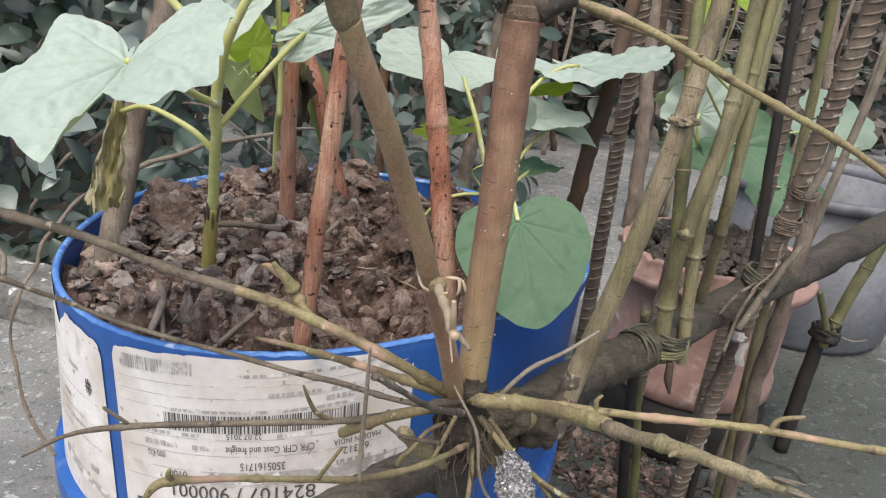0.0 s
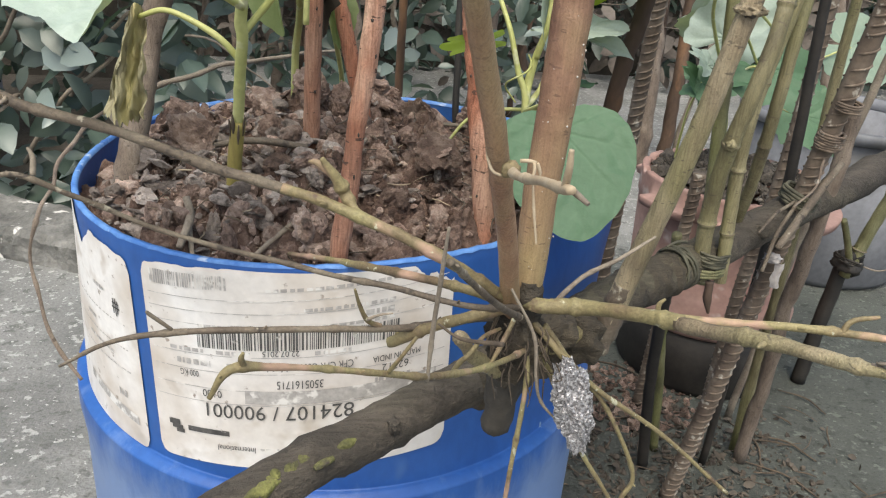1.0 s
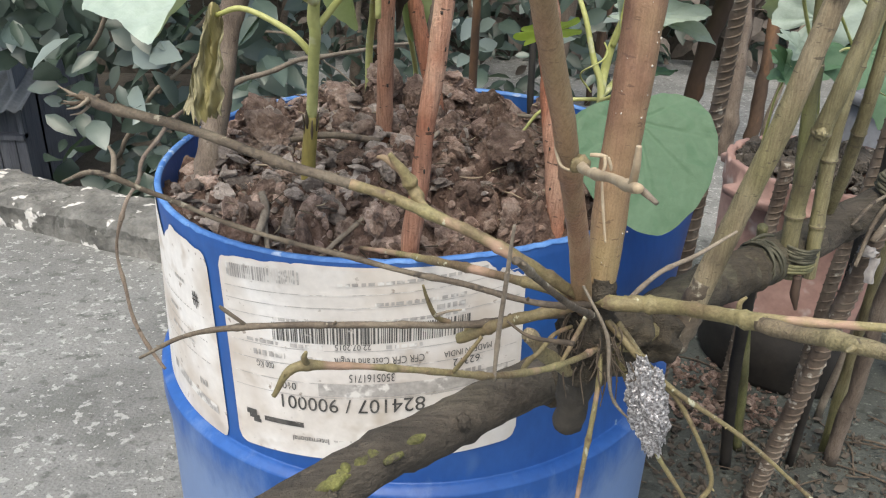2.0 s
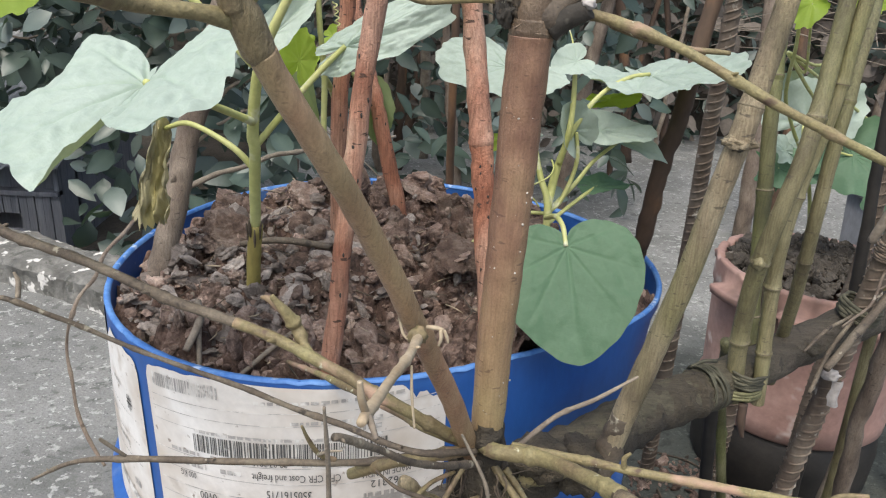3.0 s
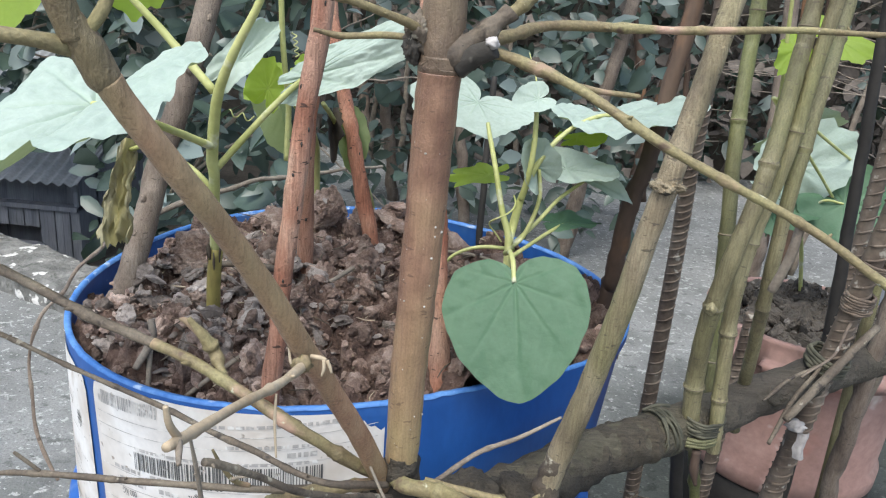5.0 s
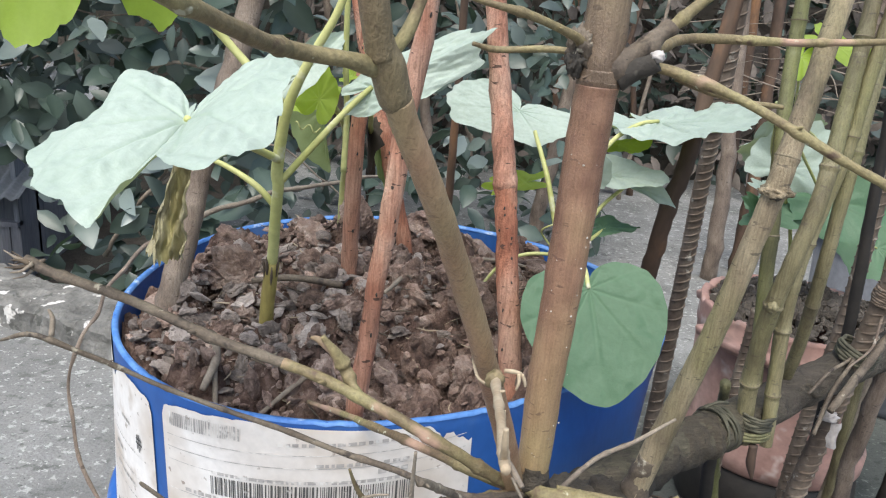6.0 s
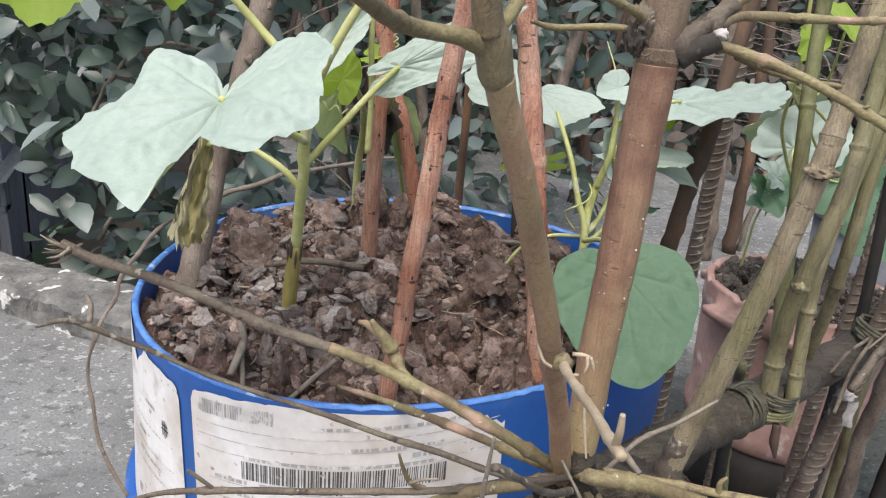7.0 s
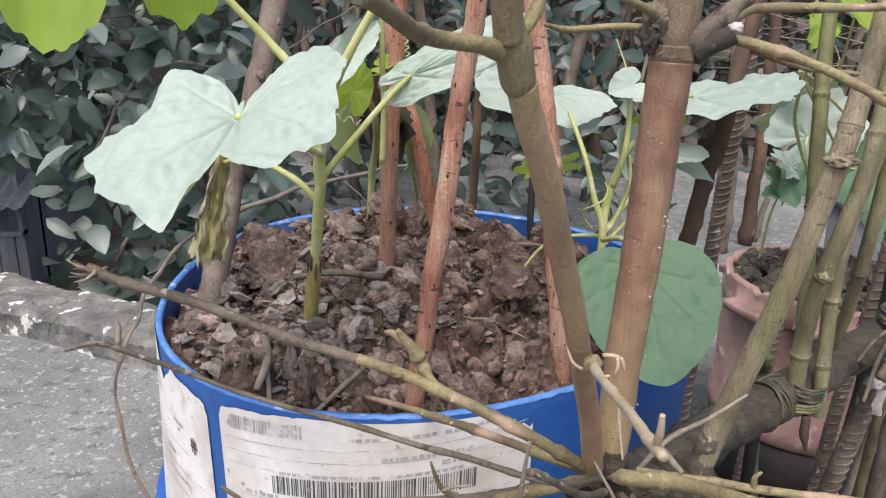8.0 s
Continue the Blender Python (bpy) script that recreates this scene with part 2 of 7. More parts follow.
M_TERRA = rough_mat("pink_terracotta", [(0.3, (0.31, 0.18, 0.148)), (0.5, (0.405, 0.245, 0.205)), (0.75, (0.50, 0.34, 0.288))], 7, 80, [((0.36, 0.125, 0.088), 5, 0.60, 0.72), ((0.58, 0.50, 0.45), 16, 0.62, 0.74), ((0.14, 0.092, 0.078), 9, 0.58, 0.76)], 0.8, 0.3, 0.002, shade=0.3, vary=0)
M_BLUE_WORN = rough_mat("scuffed_blue_edge", [(0.3, (0.03, 0.14, 0.46)), (0.7, (0.14, 0.30, 0.62))], 40, 160, [((0.4, 0.5, 0.66), 60, 0.6, 0.7)], 0.6, 0.3, 0.001, shade=0.2, vary=0)
M_REDSTICK = bark_mat("reddish_peeled_stake", (0.25, 0.088, 0.048), (0.395, 0.165, 0.098), (0.50, 0.270, 0.180), (0.46, 0.285, 0.205), 0.75, (0.05, 0.026, 0.018), 0.95, 0.9, 0.0022, vary=0.12, grain=0.8)
M_PINKSTICK = bark_mat("pale_pink_peeled_stake", (0.28, 0.115, 0.070), (0.45, 0.230, 0.155), (0.57, 0.37, 0.275), (0.52, 0.37, 0.285), 0.75, (0.05, 0.026, 0.018), 0.95, 0.9, 0.0022, grain=0.8)
M_BIGSTAKE = bark_mat("brown_cassava_stem", (0.175, 0.092, 0.064), (0.275, 0.162, 0.104), (0.35, 0.230, 0.142), (0.375, 0.290, 0.150), 0.40, (0.09, 0.05, 0.036), 0.45, 0.6, 0.0007)
M_UPSTEM = bark_mat("olive_brown_stem", (0.110, 0.075, 0.052), (0.200, 0.145, 0.098), (0.285, 0.220, 0.140), (0.225, 0.180, 0.100), 0.5, (0.07, 0.045, 0.035), 0.6, 0.5, 0.0009)
M_MIDSTAKE = bark_mat("pinkish_brown_stem", (0.205, 0.108, 0.070), (0.325, 0.190, 0.118), (0.415, 0.275, 0.170), (0.345, 0.265, 0.145), 0.42, (0.10, 0.06, 0.042), 0.5, 0.4, 0.0006)
M_OLDPOLE = bark_mat("olive_tan_pole", (0.140, 0.108, 0.073), (0.275, 0.222, 0.142), (0.385, 0.325, 0.215), (0.260, 0.232, 0.118), 0.65, (0.07, 0.055, 0.04), 0.8, 0.7, 0.0014)
M_GREYSTAKE = bark_mat("grey_barked_stake", (0.125, 0.095, 0.075), (0.21, 0.165, 0.13), (0.31, 0.255, 0.205), (0.25, 0.195, 0.155), 0.85, (0.06, 0.045, 0.035), 0.7, 0.7, 0.0016, vary=0.15)
M_TWIG = rough_mat("green_brown_twig", [(0.3, (0.17, 0.115, 0.07)), (0.5, (0.275, 0.22, 0.112)), (0.7, (0.385, 0.345, 0.16))], 18, 420, [((0.10, 0.065, 0.042), 60, 0.60, 0.68), ((0.40, 0.26, 0.19), 22, 0.58, 0.68), ((0.44, 0.43, 0.31), 110, 0.66, 0.70)], 0.65, 0.7, 0.0010, shade=0.5)
M_DARKTWIG = rough_mat("dark_weathered_twig", [(0.3, (0.085, 0.064, 0.048)), (0.5, (0.165, 0.130, 0.095)), (0.7, (0.265, 0.222, 0.165))], 30, 420, [((0.045, 0.035, 0.028), 80, 0.60, 0.68), ((0.34, 0.31, 0.24), 90, 0.64, 0.70)], 0.75, 0.8, 0.0010, shade=0.5)
M_DRYTWIG = rough_mat("dry_grey_twig", [(0.3, (0.17, 0.135, 0.105)), (0.7, (0.37, 0.315, 0.245))], 40, 500, None, 0.85, 0.6, 0.0008, shade=0.4)
M_STRAW = rough_mat("pale_straw", [(0.3, (0.40, 0.30, 0.19)), (0.7, (0.60, 0.50, 0.36))], 40, 400, [((0.20, 0.14, 0.09), 60, 0.64, 0.72)], 0.8, 0.4, 0.0006, shade=0.25)
M_FIBRE = rough_mat("dark_root_fibre", [(0.3, (0.06, 0.045, 0.035)), (0.7, (0.17, 0.13, 0.09))], 60, 400, None, 0.9, 0.6, 0.0008, shade=0.4)
M_BARK = rough_mat("dark_rough_bark", [(0.3, (0.026, 0.023, 0.02)), (0.7, (0.095, 0.083, 0.068))], 20, 120, [((0.17, 0.155, 0.13), 70, 0.64, 0.74)], 0.9, 0.9, 0.002)
M_LOG = bark_mat("weathered_log", (0.040, 0.034, 0.027), (0.080, 0.067, 0.053), (0.145, 0.125, 0.100), (0.090, 0.080, 0.052), 0.85, (0.02, 0.017, 0.014), 0.95, 0.6, 0.0035, turn=(0, math.radians(-90), math.radians(-31)), grain=0.42)
M_MOSS = rough_mat("yellow_green_moss", [(0.3, (0.09, 0.085, 0.045)), (0.55, (0.20, 0.20, 0.065)), (0.75, (0.33, 0.33, 0.11))], 60, 420, [((0.06, 0.05, 0.04), 50, 0.54, 0.62)], 0.95, 1.0, 0.002, shade=0.6)
M_ROT = bark_mat("rotten_wood", (0.022, 0.018, 0.014), (0.05, 0.042, 0.032), (0.10, 0.085, 0.06), (0.085, 0.068, 0.045), 0.9, (0.01, 0.009, 0.008), 0.9, 0.6, 0.003, turn=(0, math.radians(-90), math.radians(-31)), grain=0.7)
M_SOUNDWOOD = bark_mat("yellow_bare_wood", (0.10, 0.085, 0.05), (0.24, 0.20, 0.095), (0.36, 0.30, 0.155), (0.13, 0.105, 0.06), 0.8, (0.03, 0.025, 0.02), 0.8, 0.7, 0.002, turn=(0, math.radians(-90), math.radians(-31)), grain=1.2)
M_BAMBOO = bark_mat("aged_bamboo", (0.125, 0.105, 0.060), (0.220, 0.192, 0.102), (0.325, 0.29, 0.165), (0.235, 0.23, 0.098), 0.5, (0.08, 0.062, 0.045), 0.75, 0.6, 0.0009, vary=0.2)
M_JOINT = rough_mat("dry_joint_scar", [(0.3, (0.13, 0.10, 0.065)), (0.7, (0.33, 0.28, 0.185))], 60, 400, None, 0.85, 0.5, 0.0006)
M_GREENBAMBOO = bark_mat("green_bamboo", (0.09, 0.088, 0.045), (0.165, 0.16, 0.075), (0.25, 0.24, 0.125), (0.20, 0.215, 0.075), 0.5, (0.06, 0.05, 0.035), 0.55, 0.4, 0.0008, vary=0.15)
M_REBAR = rough_mat("rusted_steel_bar", [(0.3, (0.10, 0.072, 0.055)), (0.5, (0.185, 0.14, 0.105)), (0.72, (0.29, 0.24, 0.19))], 22, 160, [((0.38, 0.345, 0.29), 60, 0.62, 0.69)], 0.85, 0.5, 0.0008)
M_BLACK = rough_mat("blackened_stick", [(0.3, (0.012, 0.011, 0.01)), (0.7, (0.05, 0.042, 0.035))], 14, 120, None, 0.7, 0.4, 0.001)
M_DARKSTAKE = rough_mat("dark_split_stake", [(0.3, (0.045, 0.028, 0.02)), (0.55, (0.12, 0.075, 0.05)), (0.72, (0.33, 0.17, 0.08))], 9, 120, None, 0.8, 0.5, 0.0015, (1, 1, 0.4))
M_TIE = rough_mat("dull_twine", [(0.3, (0.055, 0.052, 0.036)), (0.7, (0.16, 0.15, 0.10))], 30, 200, None, 0.8, 0.6, 0.0008)
M_RAG = rough_mat("pale_rag", [(0.3, (0.42, 0.38, 0.36)), (0.7, (0.62, 0.58, 0.55))], 30, 200, None, 0.85, 0.2, 0.0005)
M_FOIL, _nt, _b = shader("crumpled_grey_foil", 0.35, 0.6)
_v = coords(_nt)
_c = ramp(_nt, tex(_nt, _v, 520, 3), [(0.40, (0.20, 0.19, 0.19)), (0.62, (0.66, 0.64, 0.65))])
_nt.links.new(_c, _b.inputs["Base Color"])
bump(_nt, _b, tex(_nt, _v, 300, 3), 1.0, 0.003)
M_STEM = rough_mat("pale_green_stem", [(0.3, (0.40, 0.42, 0.13)), (0.7, (0.56, 0.56, 0.245))], 16, 160, [((0.56, 0.56, 0.42), 40, 0.58, 0.72)], 0.55, 0.4, 0.0006, shade=0.25, vary=0)
M_STEMBASE = rough_mat("yellowed_stem_base", [(0.3, (0.28, 0.225, 0.07)), (0.6, (0.42, 0.355, 0.10)), (0.8, (0.36, 0.36, 0.14))], 30, 160, [((0.05, 0.035, 0.02), 60, 0.60, 0.66)], 0.7, 0.4, 0.0008, (1, 1, 0.3), vary=0)
M_LEAF = leaf_mat("pale_dusty_leaf", (0.43, 0.505, 0.45), (0.35, 0.45, 0.355), (0.54, 0.60, 0.55), clear=0.12)
M_HEART = leaf_mat("mid_green_leaf", (0.082, 0.168, 0.088), (0.135, 0.235, 0.135), (0.112, 0.202, 0.115), (0.18, 0.32, 0.08), clear=0.12)
M_DEADLEAF = rough_mat("withered_foliage", [(0.3, (0.07, 0.058, 0.05)), (0.7, (0.20, 0.17, 0.145))], 6, 60, None, 0.9, 0.3, 0.001, vary=0)
M_DUSKLEAF = leaf_mat("dull_green_leaf", (0.20, 0.275, 0.215), (0.30, 0.37, 0.28), (0.27, 0.34, 0.28), clear=0.12)
M_PALEHEART = leaf_mat("pale_olive_leaf", (0.25, 0.31, 0.15), (0.38, 0.43, 0.24), (0.32, 0.37, 0.20), (0.5, 0.6, 0.15), clear=0.3)
M_LIME = leaf_mat("backlit_lime_leaf", (0.37, 0.50, 0.065), (0.54, 0.64, 0.2), (0.42, 0.56, 0.10), (0.58, 0.74, 0.05), clear=0.5)
M_WILT = leaf_mat("wilted_brown_leaf", (0.42, 0.38, 0.22), (0.56, 0.48, 0.18), (0.29, 0.26, 0.19), (0.46, 0.40, 0.14), rough=0.9, clear=0.15, grain=190)
M_HEDGE = leaf_mat("dusty_hedge_leaf", (0.040, 0.064, 0.050), (0.115, 0.15, 0.12), (0.096, 0.126, 0.115), (0.1, 0.2, 0.05), rough=0.35, clear=0.10, grain=14, fleck=(0.20, 0.24, 0.225))
M_SHED = rough_mat("blue_grey_painted_boards", [(0.3, (0.28, 0.295, 0.335)), (0.7, (0.45, 0.465, 0.505))], 4, 50, [((0.12, 0.13, 0.15), 7, 0.58, 0.72)], 0.8, 0.4, 0.003, (4, 4, 0.3), vary=0.2)
M_TIN = rough_mat("dull_roof_sheet", [(0.3, (0.20, 0.21, 0.22)), (0.7, (0.38, 0.385, 0.39))], 5, 60, None, 0.7, 0.3, 0.003, vary=0)
M_GREY = rough_mat("grey_plastic_tub", [(0.3, (0.13, 0.135, 0.15)), (0.7, (0.22, 0.225, 0.245))], 5, 60, [((0.05, 0.05, 0.05), 6, 0.58, 0.75)], 0.6, 0.1, 0.001, vary=0)
M_LITTER = rough_mat("dead_leaf_litter", [(0.3, (0.035, 0.028, 0.022)), (0.7, (0.14, 0.115, 0.09))], 20, 120, None, 0.9, 0.4, 0.001, vary=0)
M_WART = rough_mat("pale_lenticel", [(0.3, (0.5, 0.46, 0.4)), (0.7, (0.7, 0.66, 0.6))], 40, 200, None, 0.8, 0, vary=0)

# ---- building helpers ----


def add(name, bm, material, parent=None, label="", smooth=True):
    me = bpy.data.meshes.new(name)
    bm.to_mesh(me)
    bm.free()
    for p in me.polygons:
        p.use_smooth = smooth
    for m in material if isinstance(material, (list, tuple)) else [material]:
        me.materials.append(m)
    ob = new(name, me)
    if parent:
        ob.parent = parent
        ob.matrix_parent_inverse = parent.matrix_world.inverted()
    if label:
        ob["label"] = label
    return ob


def part(name, bm, material, parent, label="", smooth=True):
    return add(name, bm, material, parent, label, smooth)


def thing(name, at, label, category, group="", kind=""):
    ob = new(name)
    ob.location = at
    ob.empty_display_size = 0.02
    bpy.context.view_layer.update()
    return tagged(ob, label, category, group, kind)


def spline(points, steps):
    """Catmull-Rom through the points; the last coordinate is the radius."""
    p = [np.array(q, float) for q in points]
    p = [2 * p[0] - p[1], *p, 2 * p[-1] - p[-2]]
    out = []
    for i in range(1, len(p) - 2):
        n = steps
        for k in range(n):
            t = k / n
            out.append(0.5 * (2 * p[i] + (p[i + 1] - p[i - 1]) * t + (2 * p[i - 1] - 5 * p[i] + 4 * p[i + 1] - p[i + 2]) * t**2 + (3 * p[i] - p[i - 1] - 3 * p[i + 1] + p[i + 2]) * t**3))
    out.append(p[-2])
    return out


def tube(points, steps=8, sides=12, wobble=0.0, rough=0.0, nodes=(), swell=0.25, seed=0, bm=None, flat_end=False):
    """A tapered, slightly crooked round rod through points (x, y, z, radius). nodes: metres along it where a ring swells."""
    bm = bm or bmesh.new()
    path = spline(points, steps)
    rng = random.Random(seed)
    off = Vector((rng.random() * 50, rng.random() * 50, rng.random() * 50))
    length, rings, up = 0.0, [], None
    for i, q in enumerate(path):
        c = Vector(q[:3])
        d = (Vector(path[min(i + 1, len(path) - 1)][:3]) - Vector(path[max(i - 1, 0)][:3])).normalized()
        if i:
            length += (c - Vector(path[i - 1][:3])).length
        if up is None:
            up = d.orthogonal().normalized()
        up = (up - d * up.dot(d)).normalized()
        side = d.cross(up)
        c = c + wobble * (noise.noise_vector(c * 18 + off))
        r = max(q[3], 0.0002)
        for s in nodes:
            r *= 1 + swell * math.exp(-(((length - s) / 0.0021) ** 2)) + 0.35 * swell * math.exp(-(((length - s) / 0.010) ** 2)) - 0.3 * swell * math.exp(-(((length - s + 0.0045) / 0.0016) ** 2))
        ring = []
        for k in range(sides):
            a = 2 * math.pi * k / sides
            n = up * math.cos(a) + side * math.sin(a)
            ring.append(bm.verts.new(c + n * r * (1 + rough * noise.noise((c + n * r) * 90 + off))))
        rings.append(ring)
    for a, b in zip(rings, rings[1:]):
        for k in range(sides):
            bm.faces.new((a[k], a[(k + 1) % sides], b[(k + 1) % sides], b[k]))
    bm.faces.new(list(reversed(rings[0])))
    bm.faces.new(rings[-1])
    return bm


def stake(name, points, material, label, category="stake", group="", wobble=0.001, rough=0.12, nodes=(), swell=0.25, sides=12, seed=0, steps=10):
    """One standing stick; a cane's joints carry a thin sheath scar each."""
    ob = add(name, tube(points, steps, sides, wobble, rough, nodes, swell, seed), material)
    if category == "bamboo pole":
        path, far, todo = spline(points, steps), 0.0, sorted(nodes)
        rng = random.Random(seed)
        off = Vector((rng.random() * 50, rng.random() * 50, rng.random() * 50))
        for p, q in zip(path, path[1:]):
            a, b = Vector(p[:3]), Vector(q[:3])
            far += (b - a).length
            if todo and far > todo[0]:
                todo.pop(0)
                d, r = (b - a).normalized(), q[3] * (1 + 1.15 * swell) + 0.0002
                c = b + wobble * noise.noise_vector(b * 18 + off) - d * 0.0006
                part("joint", tube([(*(c - d * 0.0009), r * 0.93), (*(c - d * 0.0003), r), (*(c + d * 0.0004), r), (*(c + d * 0.0009), r * 0.93)], 2, sides, 0.0, 0.08, seed=seed), M_JOINT, ob, "thin dry scar round the joint")
    return tagged(ob, label, category, group)


def outline(shape, a):
    """The leaf's reach from its stalk at the angle a from the tip, tip = 1."""
    a = abs(a)
    table = {"squash": ((0, 1.0), (0.35, 0.93), (0.7, 1.0), (1.1, 0.92), (1.6, 0.95), (2.1, 0.88), (2.6, 0.74), (2.95, 0.45), (3.15, 0.06)),
             "heart": ((0, 1.0), (0.2, 0.90), (0.5, 0.80), (0.9, 0.72), (1.4, 0.68), (2.0, 0.66), (2.5, 0.58), (2.9, 0.40), (3.15, 0.05)),
             "broad_heart": ((0, 1.0), (0.2, 0.955), (0.5, 0.845), (0.9, 0.75), (1.4, 0.65), (1.75, 0.55), (2.1, 0.40), (2.5, 0.25), (2.9, 0.12), (3.15, 0.03)),
             "long": ((0, 1.0), (0.15, 0.85), (0.4, 0.5), (0.9, 0.3), (1.6, 0.24), (2.4, 0.2), (2.9, 0.12), (3.15, 0.03)),
             "lobed": ((0, 1.0), (0.3, 0.7), (0.6, 0.95), (0.95, 0.6), (1.3, 0.9), (1.7, 0.62), (2.2, 0.7), (2.8, 0.4), (3.15, 0.05))}[shape]
    x, y = zip(*table)
    return float(np.interp(a, x, y))


def leaf(attach, tip, normal, width, shape="squash", cup=0.0, wave=0.08, fold=0.0, droop=0.0, edge=0.03, seed=0, rings=9, spokes=72, bend=0.0, twist=0.0, lobes=None, groove=1.0):
    """A broad leaf with raised veins: from its stalk to its tip, facing normal. cup bends the rim up, fold lifts both halves, droop lowers the tip."""
    A, T, N = Vector(attach), Vector(tip), Vector(normal)
    f = T - A
    size = f.length
    f.normalize()
    N = (N - f * N.dot(f)).normalized()
    s = f.cross(N)
    rng = random.Random(seed)
    ph = [rng.random() * 6.3 for _ in range(6)]
    reach = max(outline(shape, k / 20) * math.sin(k / 20) for k in range(63))
    sx = width / (2 * reach * size)
    bm = bmesh.new()
    vein = bm.verts.layers.float.new("vein")
    veins = (0, 0.55, -0.55, 1.15, -1.15, 1.85, -1.85, 2.5, -2.5)
    grid = []
    for k in range(1, rings + 1):
        row = []
        for j in range(spokes):
            a = -math.pi + 2 * math.pi * (j + 0.5) / spokes
            q = k / rings
            r = outline(shape, a) * (1 + edge * math.sin(11 * a + ph[0]) + 0.6 * edge * math.sin(23 * a + ph[1]))
            if lobes:
                t = (a + math.pi) / (2 * math.pi) * len(lobes)
                i = int(t)
                r *= lobes[i % len(lobes)] * (1 - t + i) + lobes[(i + 1) % len(lobes)] * (t - i)
            r *= q
            x, y = r * math.cos(a), r * math.sin(a)
            h = cup * r * r + fold * abs(y) - droop * max(x, 0) ** 2 + bend * y * y + twist * x * y
            h += wave * r * r * (math.sin(3 * a + ph[2]) + 0.7 * math.sin(5 * a + ph[3]) + 0.4 * math.sin(9 * a + ph[4]))
            near = min(abs(a - v) for v in veins)
            w = math.exp(-((near * r / 0.016) ** 2)) * (1 - 0.7 * q)
            u, d = r * math.cos(min(near, 1.2)), r * math.sin(min(near, 1.2))
            rib = (u - 0.8 * d) / 0.15
            rib = abs(rib - round(rib)) * 0.15
            w2 = 0.5 * math.exp(-((rib / 0.011) ** 2)) * (0.35 + 0.65 * q) * min(1.0, d / 0.03) if rings > 12 else 0.0
            h += groove * (0.007 * abs(math.sin(rib / 0.15 * math.pi)) * min(1.0, d / 0.08) - 0.014 * w) + (0.35 + 0.65 * groove) * (0.035 * noise.noise(Vector((x * 4.5, y * 4.5, seed))) * q + 0.016 * noise.noise(Vector((x * 13, y * 13, seed))) * q)
            p = bm.verts.new(A + size * (f * x + s * (y * sx) + N * h))
            p[vein] = max(w, w2)
            row.append(p)
        grid.append(row)
    c = bm.verts.new(A)
    c[vein] = 1.0
    n = spokes
    for j in range(n - 1):
        bm.faces.new((c, grid[0][j], grid[0][j + 1]))
    for k in range(rings - 1):
        for j in range(n - 1):
            bm.faces.new((grid[k][j], grid[k + 1][j], grid[k + 1][j + 1], grid[k][j + 1]))
    return bm


def blob(bm, c, r, rng, squash=0.7, sub=2, rough=0.45):
    out = bmesh.ops.create_icosphere(bm, subdivisions=sub, radius=1.0)
    off = Vector((rng.random() * 99, rng.random() * 99, 0))
    rot = Euler([rng.random() * 6.3 for _ in range(3)]).to_matrix()
    for v in out["verts"]:
        d = v.co.normalized()
        k = r * (1 + rough * noise.noise(d * 1.7 + off) + 0.5 * rough * noise.noise(d * 4.5 + off))
        p = rot @ (Vector((d.x, d.y * 0.8, d.z * squash)) * k)
        v.co = Vector(c) + p

def burl(c, r, rough, seed, stretch=1.0, sub=4):
    """One gnarled lump."""
    bm = bmesh.new()
    bmesh.ops.create_icosphere(bm, subdivisions=sub, radius=1.0)
    off = Vector((seed * 7.3, seed * 3.1, 0))
    for v in bm.verts:
        d = v.co.normalized()
        k = 1 + 0.45 * noise.noise(d * 1.6 + off) + rough * abs(noise.noise(d * 4 + off)) + 0.5 * rough * noise.noise(d * 11 + off)
        v.co = Vector(c) + Vector((d.x, d.y, d.z * stretch)) * r * k
    return bm


# ---- setting ----
DRUM_R, RIM_Z, FLOOR = 0.29, 0.44, -0.07


def rim_radius(a):
    return DRUM_R + 0.0085 * math.cos(2 * a) - 0.0035 * math.sin(2 * a) + 0.0245 * math.cos(3 * a) + 0.0085 * math.sin(3 * a) + 0.002 * math.cos(4 * a) + 0.008 * math.sin(4 * a)


def rim_height(a):
    return RIM_Z - 0.0085 * math.cos(2 * a) + 0.0064 * math.sin(2 * a) - 0.0066 * math.cos(3 * a)


def kerb_line(x):
    return 0.75 - 0.47 * (x + 0.585)


def sheet(name, x0, x1, y0, y1, nx, ny, height, material, label, category):
    bm = bmesh.new()
    grid = [[bm.verts.new((x0 + (x1 - x0) * i / nx, y0 + (y1 - y0) * j / ny, 0)) for i in range(nx + 1)] for j in range(ny + 1)]
    for row in grid:
        for v in row:
            v.co.z = height(v.co.x, v.co.y)
    for j in range(ny):
        for i in range(nx):
            bm.faces.new((grid[j][i], grid[j][i + 1], grid[j + 1][i + 1], grid[j + 1][i]))
    return tagged(add(name, bm, material), label, category, kind="structure")


floor_bumps = lambda x, y: 0.004 * noise.noise(Vector((x * 3, y * 3, 1))) + 0.0025 * noise.noise(Vector((x * 14, y * 14, 3)))
sheet("pavement", -0.62, 3.6, -1.8, 3.1, 130, 140, lambda x, y: FLOOR + floor_bumps(x, y), M_CONCRETE, "worn grey concrete terrace floor with pale flecks", "floor")
sheet("pavement", -2.8, -0.62, -1.8, 1.75, 70, 100, lambda x, y: FLOOR + floor_bumps(x, y) if y < kerb_line(x) + 0.1 else -0.42, M_CONCRETE, "worn grey concrete terrace floor beside the kerb", "floor")
